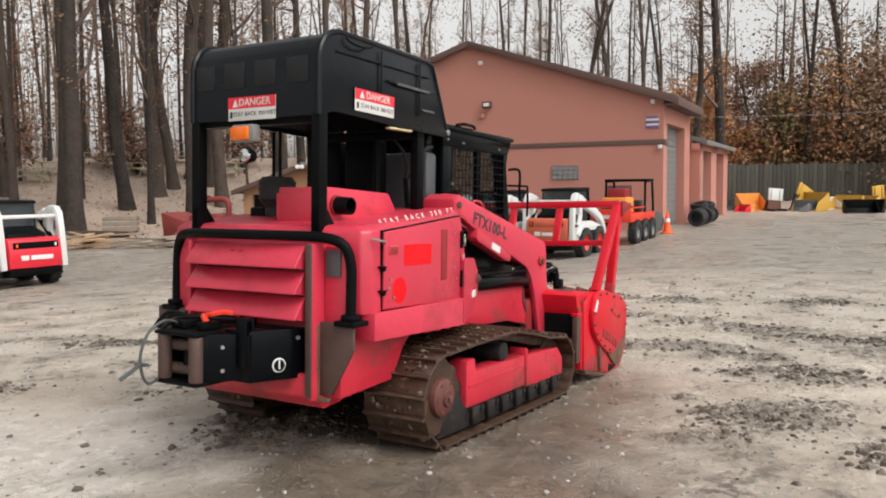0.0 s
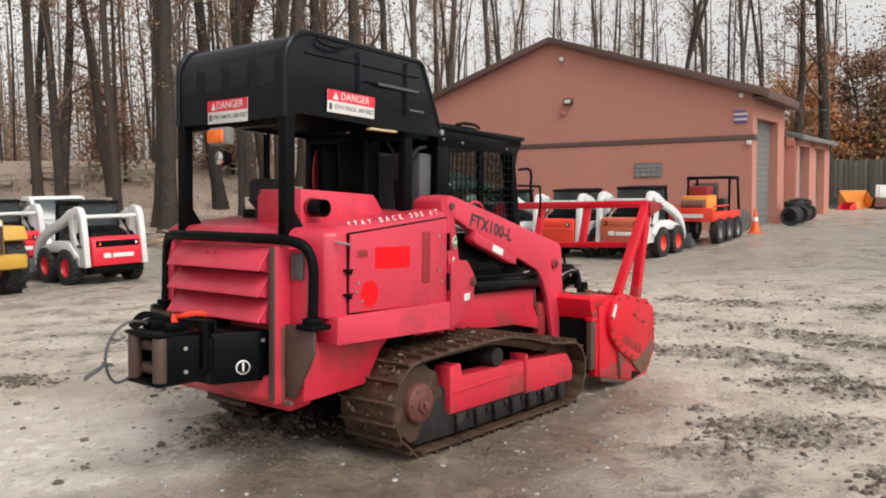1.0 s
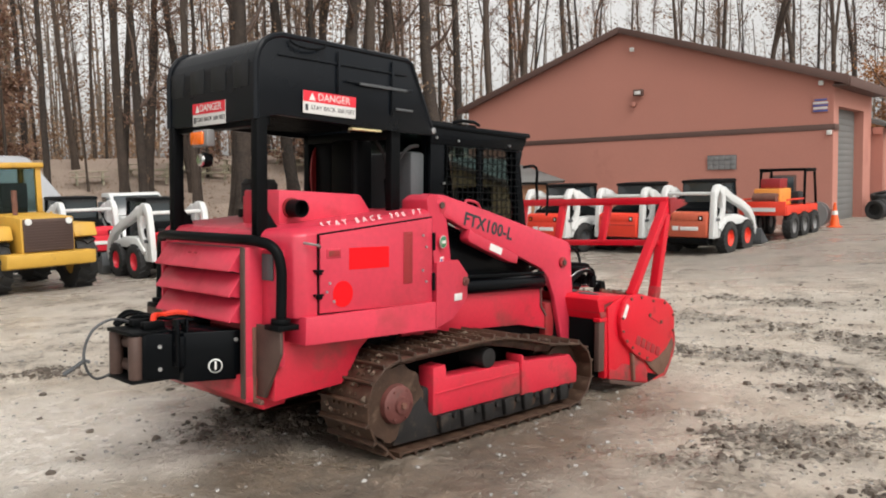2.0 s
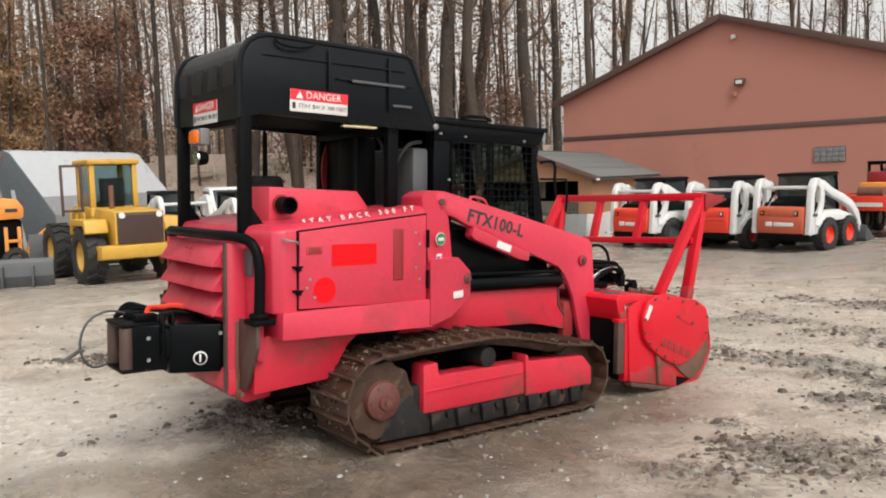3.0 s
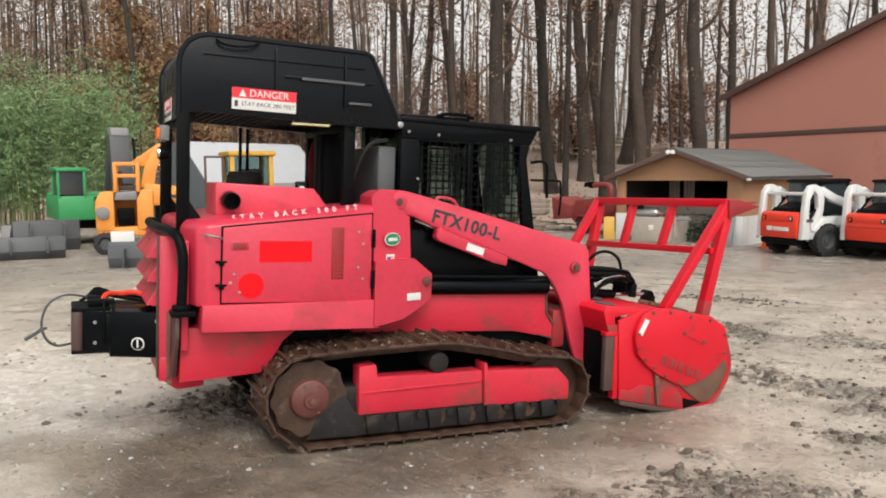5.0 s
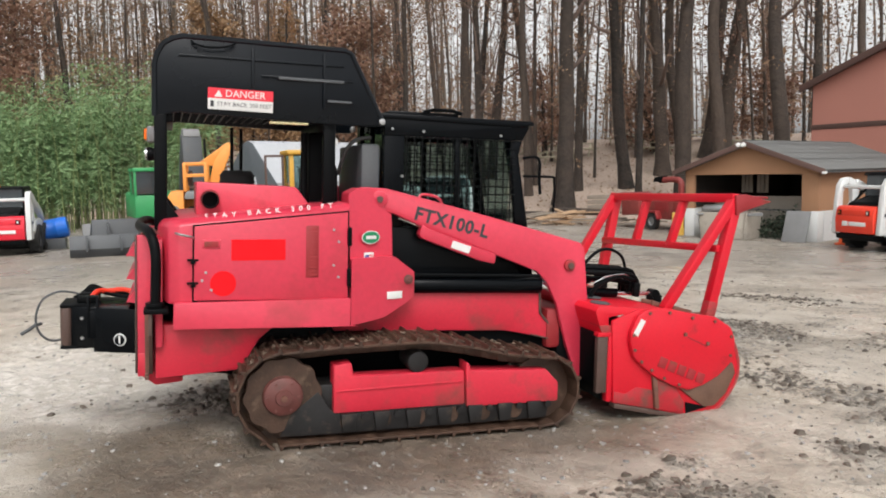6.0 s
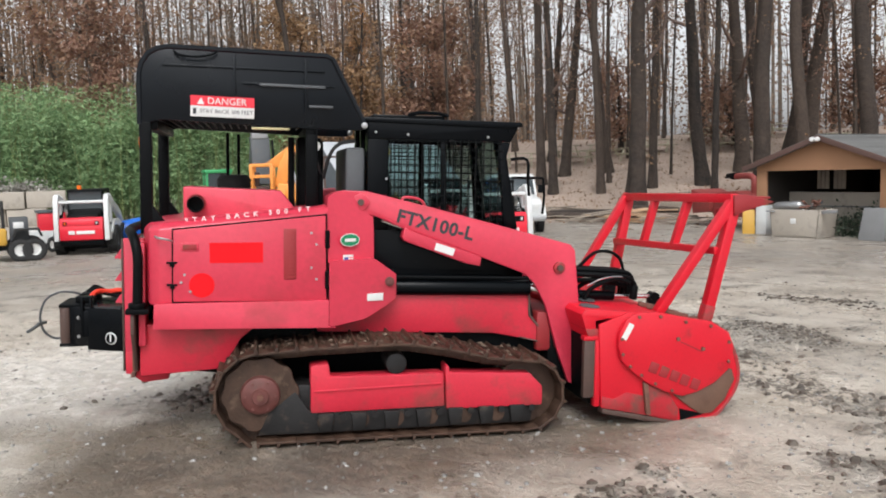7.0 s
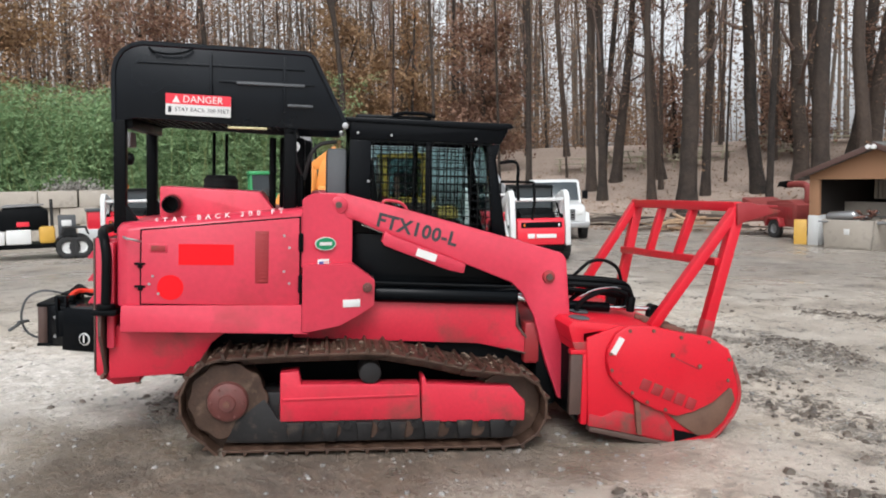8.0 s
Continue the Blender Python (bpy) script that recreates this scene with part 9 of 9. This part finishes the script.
quick_plate(16.7, 42.4, 20, 4, 0.90, 0.62, 0.55, M_WHITE, "white coupler plate on a dark stand by the fence")
quick_plate(18.5, 43.4, 25, 28, 1.05, 0.70, 0.62, M_YELLOW, "tilted yellow coupler plate on a dark stand by the fence")
quick_plate(22.9, 44.2, 20, -6, 0.80, 0.70, 0.55, M_YELLOW, "yellow coupler plate on a dark stand by the fence")

# timber fence behind them
fence = tagged(new("fence"), "weathered grey board fence at the yard's edge", "fence")
fence.matrix_basis = Matrix.Translation((12.5, 55.0, ground_z(12.5, 55))) @ Matrix.Rotation(radians(-3), 4, "Z")
board_me = as_mesh("board", box(empty_bm(), 0.0, 0.27, -0.02, 0.02, 0, 2.4, 0.006), M_FENCE)
post_me = as_mesh("post", box(empty_bm(), -0.08, 0.08, 0.03, 0.19, -0.2, 2.46, 0.01), M_FENCE)
rail_me = as_mesh("rail", box(empty_bm(), 0, 2.9, 0.025, 0.09, -0.06, 0.06, 0.006), M_FENCE)
for i in range(130):
    part_of("board", board_me, fence, Matrix.Translation((i * 0.29, tree_rng.gauss(0, 0.012), tree_rng.gauss(-0.05, 0.03))))
for i in range(14):
    part_of("post", post_me, fence, Matrix.Translation((i * 2.9, 0, 0)))
    if i < 13:
        for z in (0.4, 1.3, 2.2):
            part_of("rail", rail_me, fence, Matrix.Translation((i * 2.9, 0, z)))
# overhead cable across the yard's far side
t = tagged(new("overhead_cable"), "thin overhead utility cable sagging past the trees", "cable")
part("strand", tube(empty_bm(), smooth_path([(11.5, 44.0, 5.0), (22, 47, 5.35), (34, 50, 6.2), (50, 54, 7.8)], 8), 0.012, 5), M_MIDGREY, t)


# picnic tables on the hillside
def picnic_table():
    t = new("picnic_table")
    pl = as_mesh("plank", box(empty_bm(), -0.95, 0.95, -0.065, 0.065, -0.02, 0.02, 0.006), M_TABLE)
    for i in range(5):
        part_of("plank", pl, t, Matrix.Translation((0, -0.30 + i * 0.15, 0.75)))
    for y in (-0.78, -0.64, 0.64, 0.78):
        part_of("plank", pl, t, Matrix.Translation((0, y, 0.45)))
    for x in (-0.65, 0.65):
        for s in (-1, 1):
            part("leg", bar(empty_bm(), (x, s * 0.70, 0.0), (x, s * 0.22, 0.73), 0.09, 0.045, 0.005), M_TABLE, t)
        part("cross_bar", box(empty_bm(), x - 0.025, x + 0.025, -0.80, 0.80, 0.36, 0.43, 0.005), M_TABLE, t)
    return t


first_table = None
for x, y, a in ((-24.3, 40.1, 20), (-24.2, 42.3, -10), (-27.6, 38.9, 40), (-21.6, 44.2, 15), (-19.7, 47.6, 0), (-24.6, 44.6, 60), (-21.5, 41.8, 5), (-21.0, 48.0, 30), (-17.5, 45.5, -20), (-26.4, 41.5, 10), (-13.0, 47.0, 5), (-16.8, 50.0, 30)):
    m = placed(x, y, a)
    if first_table is None:
        first_table = picnic_table()
        first_table.matrix_basis = m
        tb = first_table
    else:
        tb = copy_thing(first_table, m)
    tagged(tb, "weathered wooden picnic table on the leafy slope", "picnic table", "picnic tables")


# boards, slabs and logs at the yard's edge
def lumber(x, y, heading, n, seed, mat, label):
    rng = random.Random(seed)
    t = simple("board_pile", x, y, heading, label, "board pile", "timber scraps")
    for i in range(n):
        ln, w = rng.uniform(0.8, 2.4), rng.uniform(0.10, 0.24)
        m = Matrix.Translation((rng.gauss(0, 0.5), rng.gauss(0, 0.35), 0.05 + i * 0.035)) @ Matrix.Rotation(rng.gauss(0, 0.6), 4, "Z") @ Matrix.Rotation(rng.gauss(0, 0.06), 4, "Y")
        part("board", box(empty_bm(), -ln / 2, ln / 2, -w / 2, w / 2, -0.02, 0.02, 0.005, m), mat, t)


lumber(-11.6, 26.6, 20, 9, 1, M_SPLIT, "scattered pale split boards and slabs")
lumber(-13.4, 26.6, 60, 8, 2, M_WOOD, "scattered grey weathered boards")
lumber(-12.4, 28.2, -15, 8, 3, M_SPLIT, "scattered pale slabs of timber")
lumber(-9.9, 26.9, 10, 7, 5, M_WOOD, "scattered grey weathered boards")
lumber(-16.5, 28.0, 35, 7, 6, M_WOOD, "scattered grey weathered boards")
for i, (x, y, a, ln, r) in enumerate(((-14.6, 26.9, 20, 2.6, 0.12), (-15.6, 27.6, 10, 2.2, 0.10), (-14.2, 27.6, 35, 3.0, 0.15), (-12.9, 29.6, 5, 2.4, 0.13), (-17.8, 27.2, 25, 2.8, 0.12))):
    t = simple("log", x, y, a, "fallen grey log at the edge of the wood", "log", "fallen logs")
    part("bole", tube(empty_bm(), [(-ln / 2, 0, r), (-ln / 6, 0.05, r * 1.05), (ln / 4, -0.04, r), (ln / 2, 0.02, r * 0.85)], [r, r * 1.02, r * 0.95, r * 0.8], 10), M_BARK, t)
t = simple("pallet_box", -12.6, 31.2, 15, "dark weathered wooden crate under the trees", "crate")
for z in (0.12, 0.32, 0.52):
    for s in (-1, 1):
        part("slat", box(empty_bm(), -0.6, 0.6, s * 0.42 - 0.02, s * 0.42 + 0.02, z - 0.07, z + 0.07, 0.006), M_WOOD, t)
        part("slat", box(empty_bm(), s * 0.6 - 0.02, s * 0.6 + 0.02, -0.40, 0.40, z - 0.07, z + 0.07, 0.006), M_WOOD, t)

# in front of the shed
t = simple("scrap_bin", -4.55, 23.75, -8, "weathered grey bin heaped with scrap", "bin")
b = empty_bm()
prism(b, [(-0.62, 0.0), (0.62, 0.0), (0.70, 0.72), (0.64, 0.72), (0.58, 0.06), (-0.58, 0.06), (-0.64, 0.72), (-0.70, 0.72)], -0.42, 0.42, "y", 0.01)
for y in (-0.42, 0.38):
    prism(b, [(-0.62, 0.0), (0.62, 0.0), (0.70, 0.72), (-0.70, 0.72)], y, y + 0.04, "y", 0.008)
part("tub", b, M_CONCRETE, t)
part("gas_bottle", lathe(empty_bm(), [(0.01, -0.40), (0.09, -0.38), (0.13, -0.32), (0.13, 0.30), (0.09, 0.37), (0.03, 0.40), (0.03, 0.46), (0.01, 0.46)], 18, Matrix.Translation((-0.28, -0.22, 0.80)) @ Matrix.Rotation(radians(86), 4, "Y")), M_STEEL, t, "silver gas bottle lying on the scrap")
part("label_plate", box(empty_bm(), -0.1, 0.05, -0.428, -0.421, 0.36, 0.5, 0.002), M_SIGNWHITE, t)
rs = random.Random(8)
for i in range(30):
    p = (rs.uniform(-0.55, 0.62), rs.uniform(-0.36, 0.34), rs.uniform(0.62, 0.84))
    q = (p[0] + rs.gauss(0, 0.25), p[1] + rs.gauss(0, 0.2), p[2] + rs.uniform(-0.02, 0.16))
    part("scrap", bar(empty_bm(), p, q, rs.uniform(0.03, 0.14), rs.uniform(0.02, 0.08), 0.004), rs.choice((M_MIDGREY, M_WHITE, M_RUST, M_GREY)), t)
t = simple("leaning_sheet", -2.75, 23.35, -10, "pale grey-green sheet leaning beside the opening", "sheet")
part("sheet", box(empty_bm(), -0.32, 0.32, -0.015, 0.015, 0.0, 0.82, 0.004, Matrix.Rotation(radians(-18), 4, "X")), M_MIDGREY, t)
t = simple("brush_heap", -3.3, 24.7, 0, "dark green brush heaped in the shed's mouth", "brush")
LV, LF = [], []
for _ in range(1500):
    raw_leaf(LV, LF, Vector((rs.gauss(0, 0.45), rs.gauss(0, 0.35), abs(rs.gauss(0.25, 0.22)))), rs.uniform(0.06, 0.14), rs, 0.5, 0.0)
part_of("leaves", mesh_of("leaves", LV, LF, leaf_material("dark_brush", (0.02, 0.035, 0.02), (0.05, 0.07, 0.04)), False), t)

# blue drum, stacked blocks, trailer near the bamboo
t = simple("blue_drum", -19.23, 12.05, 60, "blue plastic drum lying beside a loader", "drum")
part("shell", lathe(empty_bm(), [(0.02, -0.42), (0.26, -0.42), (0.285, -0.38), (0.285, -0.16), (0.295, -0.14), (0.285, -0.12), (0.285, 0.12), (0.295, 0.14), (0.285, 0.16), (0.285, 0.38), (0.26, 0.42), (0.02, 0.42)], 24, Matrix.Translation((0, 0, 0.55)) @ Matrix.Rotation(radians(80), 4, "Y")), M_BLUE, t)
part("cradle", box(empty_bm(), -0.35, 0.35, -0.22, 0.22, 0.0, 0.30, 0.02), M_GREY, t)
block = as_mesh("concrete_block", box(empty_bm(), -0.60, 0.60, -0.35, 0.35, 0, 0.565, 0.04), M_CONCRETE)
wall_t = tagged(new("block_wall"), "stacked weathered concrete blocks before the bamboo", "wall")
wall_t.matrix_basis = placed(-24.67, 11.66, 69.5)
for i in range(17):
    for j in range(3 if i > 1 else 2):
        part_of("block", block, wall_t, Matrix.Translation((-20.0 + i * 1.24 - (0.6 if j % 2 else 0), tree_rng.gauss(0, 0.08), j * 0.57)))
t = tagged(new("rubble_heap"), "pale grey rubble and brush heaped on the concrete blocks", "rubble")
t.matrix_basis = wall_t.matrix_basis @ Matrix.Translation((-0.9, 0, 1.705))
LV, LF = [], []
for _ in range(900):
    raw_leaf(LV, LF, Vector((rs.gauss(0, 0.42), rs.gauss(0, 0.16), abs(rs.gauss(0.0, 0.14)) + 0.01)), rs.uniform(0.06, 0.15), rs, 0.5, 0.0)
part_of("debris", mesh_of("debris", LV, LF, leaf_material("pale_debris", (0.16, 0.15, 0.13), (0.42, 0.40, 0.36)), False), t)
t = thing("box_trailer", placed(-20.6, 10.25, 77) @ Matrix.Diagonal((0.42, 0.55, 0.72, 1)), "small trailer with red box on white base", "trailer")
part("base", box(empty_bm(), -1.3, 1.3, -0.8, 0.8, 0.35, 0.85, 0.03), M_WHITE, t)
part("box", box(empty_bm(), -0.7, 1.0, -0.7, 0.7, 0.85, 1.55, 0.03), M_SIGNRED, t)
part("lid", box(empty_bm(), -0.8, 1.1, -0.75, 0.75, 1.55, 1.66, 0.02), M_GREY, t)
for s in (-1, 1):
    wheel(t, 0.0, s * 0.85, 0.30, 0.30, 0.18, M_SIGNWHITE, s, 20)
